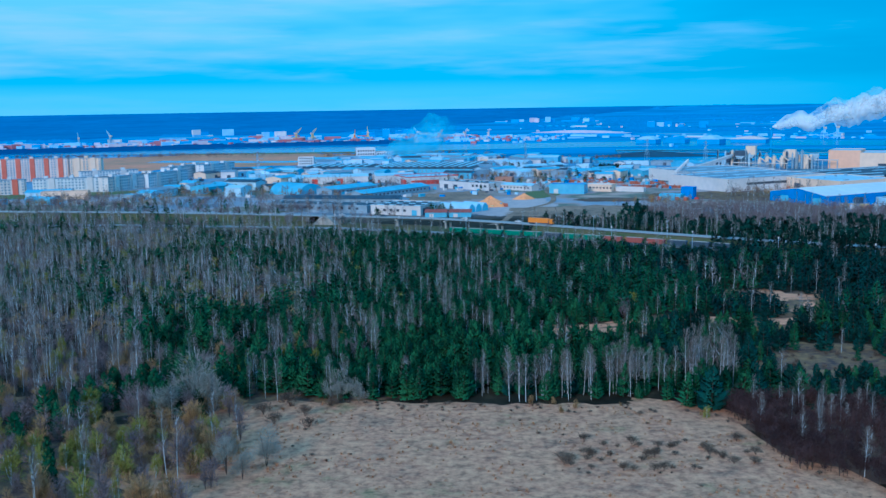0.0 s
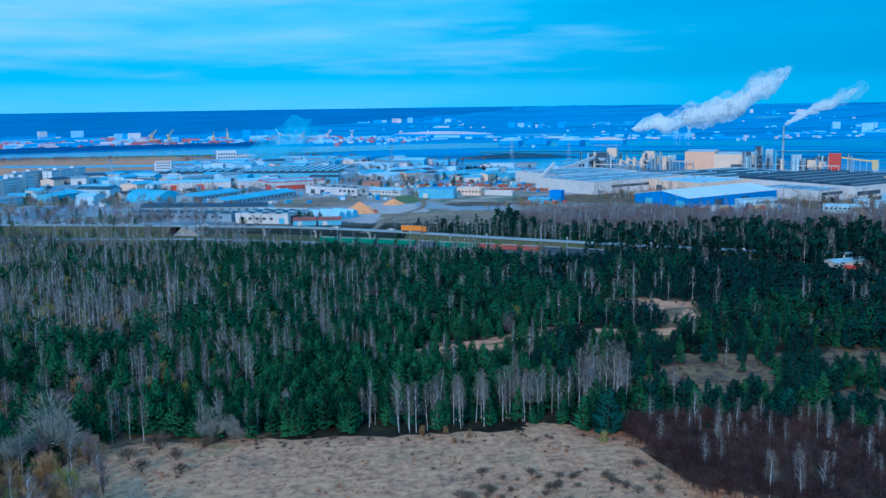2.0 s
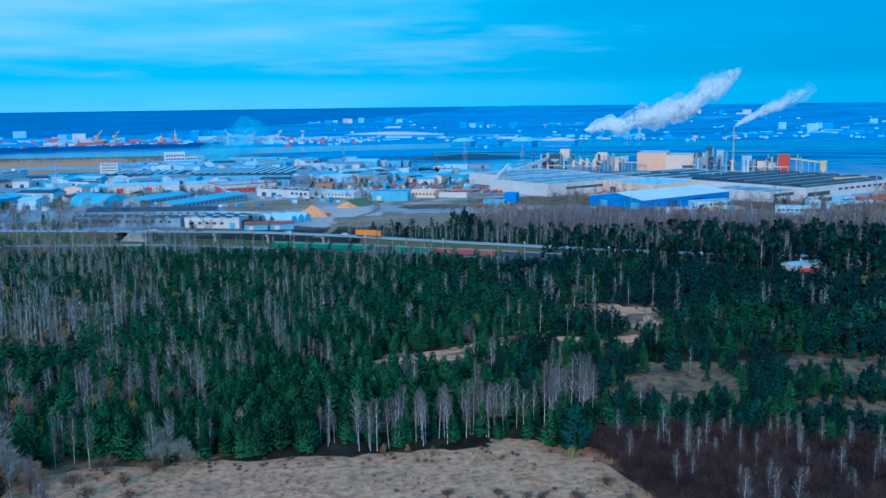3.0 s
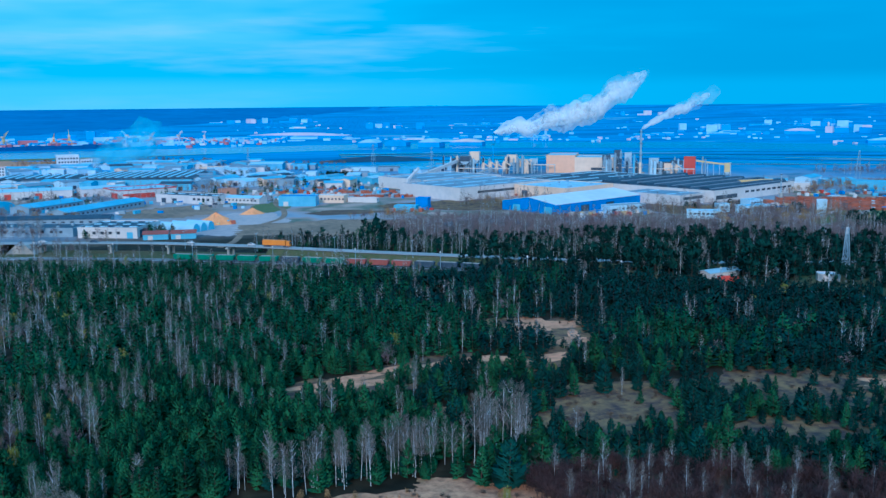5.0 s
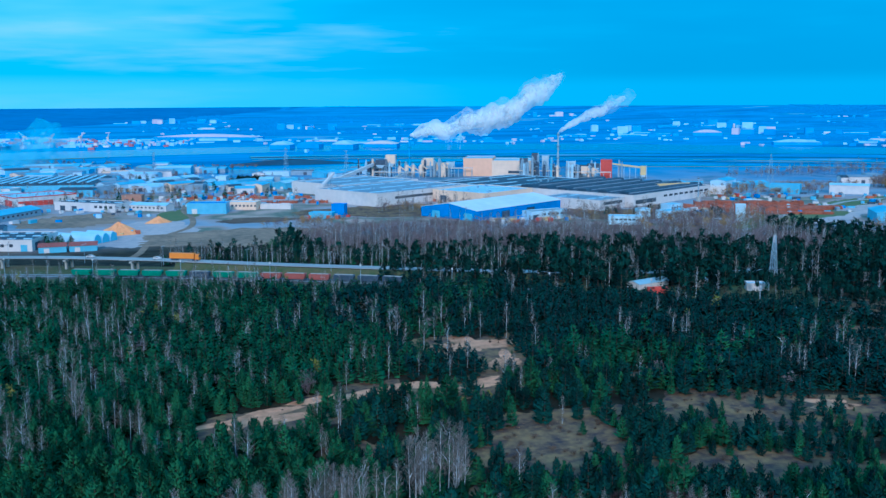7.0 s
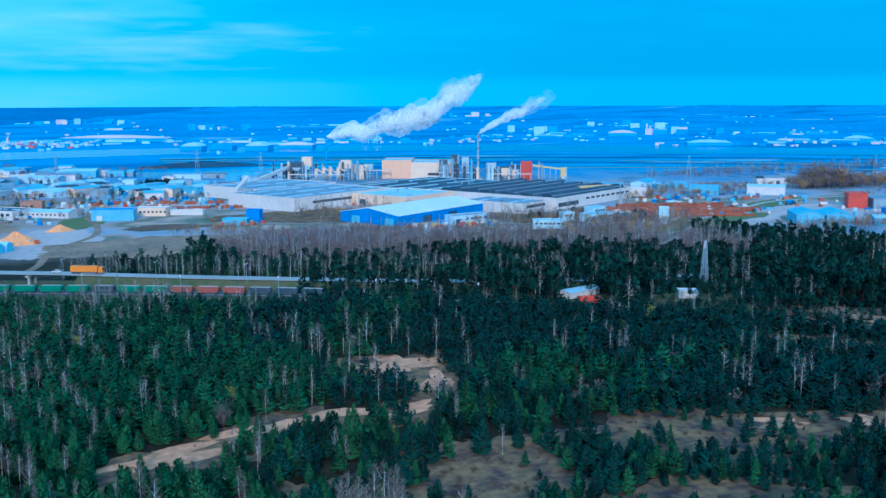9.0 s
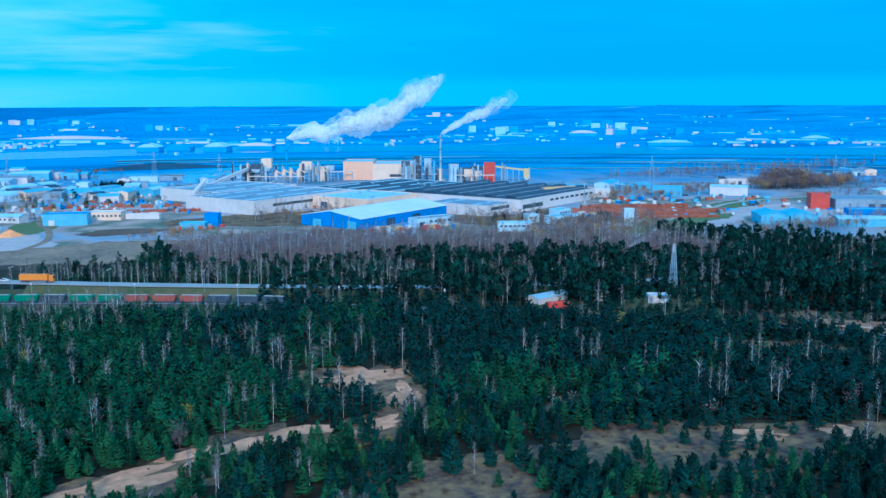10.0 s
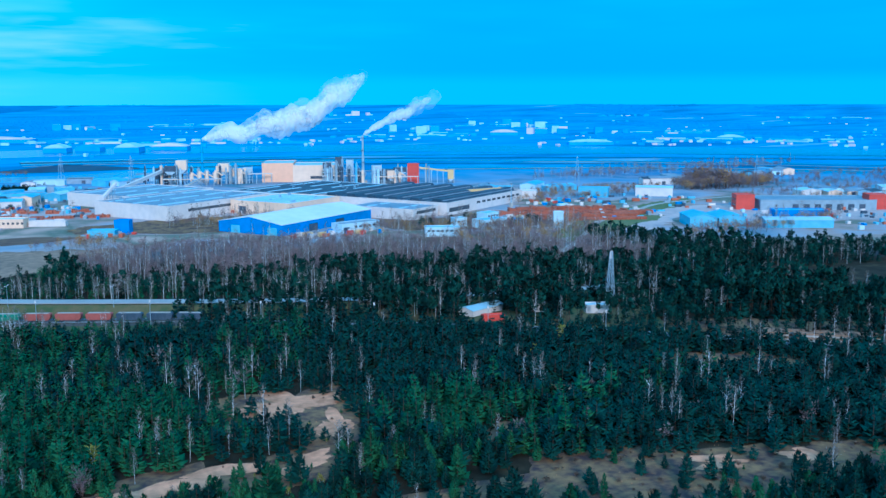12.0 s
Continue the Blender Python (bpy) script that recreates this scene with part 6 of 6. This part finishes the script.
def far_town():
    """Harbour sheds, blocks and tanks on the far bank in rows, thinning out towards the horizon."""
    rn = random.Random(33)
    # the blue of most walls is haze put into their colour
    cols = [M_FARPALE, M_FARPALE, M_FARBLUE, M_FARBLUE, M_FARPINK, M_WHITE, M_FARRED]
    words = ["pale blue", "pale", "blue-grey", "dark blue-grey", "pinkish", "whitish", "red"]
    rows = []
    for i in range(46):          # bearing, distance, half spread, count, share of tall blocks
        b = -0.50 + 1.64 * (i + rn.random()) / 46
        r = rn.choice((rn.uniform(2040, 2300), rn.uniform(2100, 2700), rn.uniform(2500, 3300), rn.uniform(3000, 4300)))
        tall = rn.random() < 0.5 and r > 2500
        rows.append((b, r, rn.uniform(60, 220), rn.randrange(6, 15), tall))
    for b0, r0, spread, count, tall in rows:
        for k in range(count):
            r = r0 + rn.uniform(-40, 40)
            b = b0 + rn.uniform(-1, 1) * spread / r
            x, y = HUB[0] + r * math.sin(b), HUB[1] + r * math.cos(b)
            if r > far_wood_start(b) or line_dist(FAR_RIVER, x, y) < 190:
                continue
            c = rn.randrange(len(cols)) if b < 0.02 and r < 2350 else rn.choice((0, 1, 2, 2, 3, 3, 4, 5) if rn.random() < 0.7 else (0, 2, 3))
            high = tall and rn.random() < 0.7
            w, d, h = (rn.uniform(12, 34), 12, rn.uniform(10, 22)) if high else (rn.uniform(7, 20) if rn.random() < 0.7 else rn.uniform(30, 70), rn.uniform(8, 16), rn.uniform(2.5, 6.5))
            root = root_at("harbour_building" if r < 2500 else "town_block", x, y, -math.degrees(b) + rn.uniform(-25, 25), -0.5)
            tagged(root, words[c] + (" tall block of the distant town" if high else " long hall of the distant harbour town"), "building", group="distant town buildings")
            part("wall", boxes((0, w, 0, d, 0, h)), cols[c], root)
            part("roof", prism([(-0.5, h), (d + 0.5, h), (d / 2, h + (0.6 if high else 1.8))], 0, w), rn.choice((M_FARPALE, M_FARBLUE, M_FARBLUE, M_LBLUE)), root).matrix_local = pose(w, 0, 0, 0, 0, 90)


far_town()


def clutter(name, label, category, places, materials):
    """Small goods, containers and huts too far off to count, one part for each colour."""
    root = new(name)
    tagged(root, label, category, kind="stuff")
    for k, ma in enumerate(materials):
        bm = bmesh.new()
        for x, y, a, w, d, h in places[k::len(materials)]:
            m = Matrix.Translation((x, y, land(x, y) + h / 2)) @ Matrix.Rotation(a, 4, "Z") @ Matrix.Diagonal((w, d, h, 1))
            bmesh.ops.create_cube(bm, size=1.0, matrix=m)
        part("stacked_goods", bm, ma, root)


def harbour_clutter():
    rn = random.Random(61)
    spots = []
    for i in range(1500):
        b, r = (rn.uniform(-0.5, 0.14), rn.uniform(2035, 2260)) if i % 2 else (rn.uniform(0.0, 1.15), rn.choice((rn.uniform(1650, 2300), rn.uniform(2300, 3800))))
        x, y = HUB[0] + r * math.sin(b), HUB[1] + r * math.cos(b)
        if line_dist(FAR_RIVER, x, y) > 135:
            if i % 2 == 0 and noise.noise((x * 0.004, y * 0.004, 7)) < 0.05:
                continue
            spots.append((x, y, rn.uniform(0, 3), rn.uniform(4, 13), rn.uniform(4, 8), rn.uniform(2.5, 8 if i % 2 else 5.5)))
    for i in range(420):          # the busy western quays, stacked high
        b, r = rn.uniform(-0.50, 0.04), rn.uniform(2050, 2380)
        x, y = HUB[0] + r * math.sin(b), HUB[1] + r * math.cos(b)
        if noise.noise((b * 30, r * 0.01, 5)) > -0.2:
            spots.append((x, y, -b + rn.uniform(-0.3, 0.3), rn.uniform(8, 42), rn.uniform(6, 14), rn.uniform(4, 12)))
    west = [p for p in spots if p[0] < 300]
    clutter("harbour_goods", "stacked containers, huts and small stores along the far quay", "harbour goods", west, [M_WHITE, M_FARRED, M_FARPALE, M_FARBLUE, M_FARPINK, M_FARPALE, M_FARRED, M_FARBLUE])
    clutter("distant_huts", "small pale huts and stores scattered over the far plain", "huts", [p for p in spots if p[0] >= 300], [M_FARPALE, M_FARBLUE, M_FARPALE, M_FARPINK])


harbour_clutter()


def yard_clutter():
    """Parked vehicles, containers and piles between the town's halls."""
    rn = random.Random(62)
    spots = []
    for i in range(650):
        cx, cy, rx, ry = rn.choice(((-40, 930, 130, 110), (40, 1180, 220, 150), (160, 930, 90, 60), (-140, 1080, 130, 90), (200, 1080, 90, 90), (620, 700, 90, 70), (720, 560, 90, 60)))
        spots.append((cx + rx * rn.uniform(-1, 1), cy + ry * rn.uniform(-1, 1), rn.choice((-0.4, -0.35, 1.1, 0.9)) + rn.uniform(-0.1, 0.1), rn.uniform(2, 7), rn.uniform(1.8, 2.8), rn.uniform(1.3, 3.0)))
    clutter("parked_goods", "parked vehicles, containers and covered piles between the halls", "yard goods", spots, [M_WHITE, M_BLUE, M_DARKSTEEL, M_GREY, M_LBLUE, M_PALEWALL, M_LBLUE, M_DARKSTEEL, M_WHITE, M_GREY, M_LOG])


yard_clutter()


def quay_fence():
    """A long dark-blue sheet fence along the far quay, bay by bay, with gaps."""
    root = new("quay_fence")
    tagged(root, "long dark blue sheet fence along the far quay", "fence", kind="structure")
    rn = random.Random(17)
    for k in range(34):
        b = -0.44 + 0.0125 * k
        r = 1990 + 30 * math.sin(5 * b)
        x, y = HUB[0] + r * math.sin(b), HUB[1] + r * math.cos(b)
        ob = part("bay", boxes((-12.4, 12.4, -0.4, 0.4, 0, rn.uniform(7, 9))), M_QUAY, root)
        ob.matrix_world = pose(x, y, land(x, y), 0, 0, -math.degrees(b))


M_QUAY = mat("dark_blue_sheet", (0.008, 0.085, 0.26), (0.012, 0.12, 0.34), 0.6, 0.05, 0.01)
quay_fence()


def harbour_crane(x, y, rot, h, material):
    root = root_at("harbour_crane", x, y, rot)
    tagged(root, "tall harbour crane with a raised jib", "crane", group="harbour cranes")
    part("portal", boxes((-5, -4, -5, -4, 0, h * 0.4), (4, 5, -5, -4, 0, h * 0.4), (-5, -4, 4, 5, 0, h * 0.4), (4, 5, 4, 5, 0, h * 0.4), (-5, 5, -5, 5, h * 0.38, h * 0.42)), material, root)
    part("tower", boxes((-2, 2, -2, 2, h * 0.42, h * 0.7)), material, root)
    part("jib", tube(bmesh.new(), (0, 0, h * 0.6), (h * 0.45, 0, h * 1.15), 1.4, 0.7, 6), material, root)
    part("stay", tube(bmesh.new(), (0, 0, h * 0.85), (h * 0.4, 0, h * 1.1), 0.5, 0.5, 5), material, root)
    part("cab", boxes((-5, 2, -2, 2, h * 0.66, h * 0.78)), M_CREAM, root)


for b, r, h, ma in [(-0.145, 2140, 30, M_YELLOW), (-0.128, 2150, 29, M_YELLOW), (-0.084, 2130, 24, M_ORANGE), (-0.070, 2120, 30, M_YELLOW), (-0.017, 2150, 27, M_FARPALE), (0.006, 2170, 22, M_ORANGE),
                    (0.033, 2130, 25, M_FARPINK), (0.058, 2140, 22, M_FARPINK), (-0.33, 2200, 32, M_STEEL), (-0.36, 2190, 28, M_STEEL), (0.396, 2030, 32, M_FARPALE), (0.408, 2030, 34, M_FARPALE)]:
    harbour_crane(HUB[0] + r * math.sin(b), HUB[1] + r * math.cos(b), 20 + 900 * b % 140, h, ma)


def storage_dome(x, y, rot, w, d, h, label, material):
    """A low harbour store with a swelling roof on a plain wall."""
    root = root_at("harbour_store", x, y, rot)
    tagged(root, label, "warehouse", group="harbour stores")
    part("wall", boxes((0, w, 0, d, 0, h * 0.55)), M_FARBLUE, root)
    prof = [(w * k / 12, h * 0.55 + h * 0.45 * math.sin(math.pi * k / 12)) for k in range(13)]
    part("roof", prism(prof, -0.3, d + 0.3), material, root)


storage_dome(500, 1800, -33, 42, 40, 16, "low harbour dome store with a pale roof", M_FARPALE)
storage_dome(577, 1846, -33, 66, 30, 12, "long pale harbour store on the bank", M_WHITE)
storage_dome(455, 1880, -33, 44, 30, 12, "blue-grey harbour store by the water", M_FARBLUE)
storage_dome(400, 1870, -33, 40, 30, 14, "low harbour store with a swelling pale roof", M_FARPALE)
storage_dome(249, 2420, -34, 260, 40, 14, "very long pale pinkish harbour shed", M_FARPINK)
storage_dome(1301, 1534, -33, 88, 30, 11, "long whitish store on the river bank", M_FARPALE)
storage_dome(1480, 2020, -37, 70, 30, 14, "pinkish store on the river bank", M_FARPINK)
storage_dome(1700, 1500, -45, 60, 30, 12, "pale store beside the river", M_FARPALE)


# ---- road, railway and things beside them ----
def bridge_pier(x, y, z, rot):
    root = root_at("bridge_pier", x, y, rot)
    tagged(root, "concrete bridge pier under the main road", "pier", group="bridge piers")
    part("column", boxes((-0.6, 0.6, -3.5, -2.3, 0, z)), M_CONCRETE, root)
    part("column", boxes((-0.6, 0.6, 2.3, 3.5, 0, z)), M_CONCRETE, root)
    part("cap", boxes((-0.8, 0.8, -5, 5, z, z + 0.9)), M_CONCRETE, root)


for i in range(0, len(road_line) - 1, 6):
    p, q = road_line[i], road_line[i + 1]
    if -70 < p.x < 75:
        bridge_pier(p.x, p.y, road_zz[i] - 1.75, math.degrees(math.atan2(q.y - p.y, q.x - p.x)))


def road_bank(a, b):
    """An earth bank under the road between two points of its line."""
    verts, faces = [], []
    for i in range(a, b + 1):
        p, q = road_line[max(i - 1, 0)], road_line[min(i + 1, len(road_line) - 1)]
        d = (q - p).normalized()
        n = Vector((-d.y, d.x, 0))
        c, z = road_line[i], road_zz[i] - 0.7
        for off, zz in ((-5.6 - 1.6 * z, 0), (-5.3, z), (5.3, z), (5.6 + 1.6 * z, 0)):
            verts.append((c.x + n.x * off, c.y + n.y * off, zz))
    for i in range(b - a):
        for k in range(3):
            o = i * 4 + k
            faces.append((o, o + 1, o + 5, o + 4))
    tagged(mesh_obj("ground", verts, faces, M_VERGE), "grassy bank carrying the main road", "bank", kind="structure")


road_bank(0, 28)
road_bank(52, len(road_line) - 1)


def truck(x, y, rot, z):
    root = root_at("articulated_lorry", x, y, rot, z)
    tagged(root, "bright orange articulated lorry on the main road", "lorry")
    part("trailer", boxes((-6.8, 6.8, -1.25, 1.25, 1.1, 3.9)), M_ORANGE, root)
    part("cab", boxes((7.3, 9.4, -1.2, 1.2, 0.6, 3.5)), M_ORANGE, root)
    part("windscreen", boxes((9.38, 9.46, -1.05, 1.05, 2.0, 3.1)), M_GLASS, root)
    part("chassis", boxes((-6.6, 9.2, -0.5, 0.5, 0.7, 1.1)), M_DARKSTEEL, root)
    for u in (-5.6, -4.3, -3.0, 6.2, 8.4):
        for s in (-1.1, 1.1):
            part("wheel", tube(bmesh.new(), (u, s - 0.15, 0.5), (u, s + 0.15, 0.5), 0.5), M_DARKSTEEL, root)


truck(66, 581.4, -32.5, 5.75)


def car(x, y, rot, z, material, label):
    root = root_at("car", x, y, rot, z)
    tagged(root, label, "car", group="cars on the road")
    part("body", prism([(-2.1, 0.35), (2.1, 0.35), (2.15, 0.8), (1.2, 0.95), (0.5, 1.5), (-1.1, 1.5), (-1.9, 0.98), (-2.15, 0.9)], -0.85, 0.85), material, root)
    part("window", prism([(-1.7, 0.98), (1.0, 0.98), (0.45, 1.42), (-1.05, 1.42)], -0.87, 0.87), M_GLASS, root)
    for u in (-1.35, 1.35):
        for s in (-0.75, 0.75):
            part("wheel", tube(bmesh.new(), (u, s - 0.1, 0.33), (u, s + 0.1, 0.33), 0.33), M_DARKSTEEL, root)


for k, ma, lb in [(34, M_DARKSTEEL, "dark car on the main road"), (44, M_WHITE, "white car on the main road"), (50, M_WHITE, "white car on the main road"), (76, M_DARKSTEEL, "dark car on the main road"), (30, M_WHITE, "white car on the main road")]:
    p, q = road_line[k], road_line[k + 1]
    car(p.x, p.y, math.degrees(math.atan2(q.y - p.y, q.x - p.x)), road_zz[k] + 0.02, ma, lb)


def wagon(x, y, rot, material, label):
    root = root_at("freight_wagon", x, y, rot, 0.4)
    tagged(root, label, "wagon", group="freight train")
    part("hopper", prism([(-5.0, 1.8), (-4.0, 1.1), (4.0, 1.1), (5.0, 1.8), (5.3, 3.4), (4.8, 3.8), (-4.8, 3.8), (-5.3, 3.4)], -1.5, 1.5), material, root)
    part("underframe", boxes((-5.8, 5.8, -1.2, 1.2, 0.9, 1.2)), M_DARKSTEEL, root)
    for k in range(7):
        part("rib", boxes((-4.5 + 1.5 * k - 0.1, -4.5 + 1.5 * k + 0.1, -1.6, 1.6, 1.2, 3.5)), material, root)
    for hx in (-2.95, 0.0, 2.95):
        part("roof_hatch", boxes((hx - 1.4, hx + 1.4, -0.7, 0.7, 3.75, 3.95)), M_CONCRETE, root)
    for u in (-4.3, -2.9, 2.9, 4.3):
        part("wheelset", tube(bmesh.new(), (u, -0.85, 0.46), (u, 0.85, 0.46), 0.46), M_DARKSTEEL, root)


def along(pts, dist):
    for (ax, ay), (bx, by) in zip(pts, pts[1:]):
        L = math.hypot(bx - ax, by - ay)
        if dist <= L:
            return ax + (bx - ax) * dist / L, ay + (by - ay) * dist / L, math.degrees(math.atan2(by - ay, bx - ax))
        dist -= L
    return bx, by, 0


start = sum(math.hypot(b[0] - a[0], b[1] - a[1]) for a, b in zip(RAIL[:4], RAIL[1:4]))
for k in range(14):
    x, y, r = along(RAIL, start + 4 + 12.4 * k)
    ma, lb = [(M_GREENPAINT, "green hopper wagon on the railway"), (M_DARKSTEEL, "dark grey hopper wagon on the railway"), (M_RUST, "rust-red hopper wagon on the railway")][0 if k < 8 and k != 5 else 2 if k in (8, 9, 10) else 1]
    wagon(x, y, r, ma, lb)

for off in (-0.76, 0.76, 3.9, 5.4):
    pts = []
    for k in range(0, 90):
        x, y, r = along(RAIL, 10.0 * k)
        pts.append((x - off * math.sin(radians(r)), y + off * math.cos(radians(r)), 0.36))
    cu = bpy.data.curves.new("rail", "CURVE")
    cu.dimensions = "3D"
    cu.bevel_depth = 0.08
    sp = cu.splines.new("POLY")
    sp.points.add(len(pts) - 1)
    for p, c in zip(sp.points, pts):
        p.co = (*c, 1)
    cu.materials.append(M_STEEL)
    tagged(new("rail", cu), "steel rail on the ballast bed", "rail", kind="structure")


def lattice_mast(x, y, h, label):
    root = root_at("radio_mast", x, y, 20)
    tagged(root, label, "mast")
    for a in range(4):
        sx, sy = (1, 1, -1, -1)[a], (1, -1, -1, 1)[a]
        part("leg", tube(bmesh.new(), (sx * 1.6, sy * 1.6, 0), (sx * 0.5, sy * 0.5, h), 0.16, 0.12, 5), M_STEEL, root)
    n = 9
    for k in range(n):
        z0, z1 = h * k / n, h * (k + 1) / n
        w0, w1 = 1.6 - 1.1 * k / n, 1.6 - 1.1 * (k + 1) / n
        c0, c1 = [(w0, w0), (w0, -w0), (-w0, -w0), (-w0, w0)], [(w1, w1), (w1, -w1), (-w1, -w1), (-w1, w1)]
        for a in range(4):
            b = (a + 1) % 4
            for p, q in (((*c0[a], z0), (*c1[b], z1)), ((*c0[b], z0), (*c1[a], z1)), ((*c1[a], z1), (*c1[b], z1))):
                part("brace", tube(bmesh.new(), p, q, 0.07, 0.07, 4), M_STEEL, root)
    part("antenna", boxes((-0.9, -0.5, -0.2, 0.2, h - 3, h + 0.5), (0.5, 0.9, -0.2, 0.2, h - 3, h + 0.5)), M_WHITE, root)


lattice_mast(322, 428, 23, "pale lattice radio mast rising above the wood")


def lamp_post(x, y, rot, h=11, z=0.0, name="street_lamp"):
    root = root_at(name, x, y, rot, z)
    tagged(root, "grey street lamp with a double arm", "street lamp", group="lamps along the road")
    part("post", tube(bmesh.new(), (0, 0, 0), (0, 0, h), 0.12, 0.07, 6), M_STEEL, root)
    part("arm", tube(bmesh.new(), (-1.6, 0, h), (1.6, 0, h), 0.06, 0.06, 5), M_STEEL, root)
    for s in (-1.6, 1.6):
        part("lantern", boxes((s - 0.45, s + 0.45, -0.18, 0.18, h - 0.12, h + 0.12)), M_WHITE, root)


for k in range(30, 100, 7):
    p, q = road_line[k], road_line[k + 1]
    d = (q - p).normalized()
    lamp_post(p.x + d.y * 6.3, p.y - d.x * 6.3, math.degrees(math.atan2(d.y, d.x)) + 90, 10, max(0, road_zz[k] - 2))

shed("site_cabin", "white cabin beside the mast in the wood", 298, 418, -30, 10, 6, 3.2, M_WHITE, M_PALEROOF)
shed("garage", "white-roofed garage in the wood", 254, 440, 12, 20, 8, 2.6, M_WHITE, M_PALEROOF, "gable_x", 0.9)
shed("garage", "low red store in the wood", 253, 431, -20, 9, 3, 2.2, M_RED, M_GREYROOF)
shed("garage", "pale store in the wood", 276, 434, -25, 10, 8, 4, M_WHITE, M_PALEROOF)


def abutment(x, y, rot):
    root = root_at("bridge_abutment", x, y, rot)
    tagged(root, "pale concrete slope at the bridge end", "abutment")
    part("slope", prism([(-9, 0), (9, 0), (3, 5.2), (-3, 5.2)], -5, 5), M_CONCRETE, root)


abutment(-70, 648, -22)


def timber_stack(x, y, rot):
    root = root_at("timber_stack", x, y, rot)
    tagged(root, "low stack of pale sawn timber by the railway", "timber stack", group="timber stacks by the railway")
    for k in range(4):
        part("layer", boxes((0, 9, 0, 3, 0.15 + 0.8 * k, 0.75 + 0.8 * k)), M_DIRT if k % 2 else M_CONCRETE, root)
        part("bearer", boxes((1, 1.3, 0, 3, 0.75 + 0.8 * k, 0.95 + 0.8 * k), (7.5, 7.8, 0, 3, 0.75 + 0.8 * k, 0.95 + 0.8 * k)), M_BARK, root)


def pylon(x, y, h, rot):
    root = root_at("power_pylon", x, y, rot)
    tagged(root, "grey lattice power pylon with cross arms", "pylon", group="power pylons")
    for sx, sy in ((1, 1), (1, -1), (-1, -1), (-1, 1)):
        part("leg", tube(bmesh.new(), (sx * 2.6, sy * 2.6, 0), (sx * 0.4, sy * 0.4, h), 0.2, 0.14, 4), M_STEEL, root)
    for k in range(6):
        w0, w1 = 2.6 - 2.2 * k / 6, 2.6 - 2.2 * (k + 1) / 6
        for sg in (-1, 1):
            part("brace", tube(bmesh.new(), (-w0, sg * w0, h * k / 6), (w1, sg * w1, h * (k + 1) / 6), 0.1, 0.1, 4), M_STEEL, root)
            part("brace", tube(bmesh.new(), (w0, sg * w0, h * k / 6), (-w1, sg * w1, h * (k + 1) / 6), 0.1, 0.1, 4), M_STEEL, root)
    for z, w in ((0.7, 5), (0.82, 6), (0.94, 4)):
        part("cross_arm", tube(bmesh.new(), (-w, 0, h * z), (w, 0, h * z), 0.2, 0.2, 4), M_STEEL, root)


for px_, py_ in [(330, 1150), (280, 1240), (120, 1210), (700, 860), (860, 760), (-180, 1010)]:
    pylon(px_, py_, 32, 30)


def catenary_mast(x, y, rot):
    root = root_at("railway_mast", x, y, rot)
    tagged(root, "slim railway mast with a bracket arm", "mast", group="railway masts")
    part("post", tube(bmesh.new(), (0, 0, 0), (0, 0, 10.5), 0.16, 0.11, 6), M_STEEL, root)
    part("bracket", tube(tube(bmesh.new(), (0, 0, 8.6), (0, -4.2, 8.9), 0.07, 0.07, 5), (0, 0, 10.2), (0, -3.6, 9.0), 0.05, 0.05, 5), M_STEEL, root)
    part("signal_box", boxes((-0.3, 0.3, -0.2, 0.2, 9.6, 10.6)), M_WHITE, root)


for k in range(6, 18):
    x, y, r = along(RAIL, 46.0 * k)
    catenary_mast(x + 5.5 * math.sin(radians(r)), y - 5.5 * math.cos(radians(r)), r + 180)


def pallet_stack(x, y, rot, material, w, d, h, label):
    root = root_at("pallet_stack", x, y, rot)
    tagged(root, label, "stacked goods", group="stacked goods in the yards")
    n = max(2, int(h / 0.9))
    for k in range(n):
        part("layer", boxes((0, w, 0, d, k * h / n + 0.12, (k + 1) * h / n)), material, root)
    part("pallet", boxes((0, w, 0, d, 0, 0.12)), M_BARK, root)


rn = random.Random(77)
for cx, cy, rx, ry, n in [(330, 690, 40, 12, 26), (200, 770, 24, 8, 16), (470, 680, 40, 14, 22), (640, 560, 60, 18, 30), (150, 960, 90, 30, 40), (40, 900, 50, 20, 24), (30, 740, 30, 8, 12), (-60, 900, 60, 14, 20), (300, 850, 50, 8, 14), (600, 760, 50, 16, 24)]:
    for i in range(n):
        a, k = rn.uniform(0, 6.283), math.sqrt(rn.random())
        ma, wd = rn.choice(((M_WHITE, "white"), (M_BLUE, "blue"), (M_LBLUE, "light blue"), (M_YELLOW, "yellow"), (M_LOG, "brown"), (M_GREY, "grey"), (M_RED, "red"), (M_WHITE, "white")))
        pallet_stack(cx + rx * k * math.cos(a), cy + ry * k * math.sin(a), rn.uniform(0, 90), ma, rn.uniform(2, 6), rn.uniform(2, 3), rn.uniform(1.2, 3.2), wd + " covered goods stacked on pallets")

for k in range(12):
    timber_stack(322 + 7.2 * (k % 6), 346 - 8.0 * (k % 6) + (k // 6) * 6, -48)
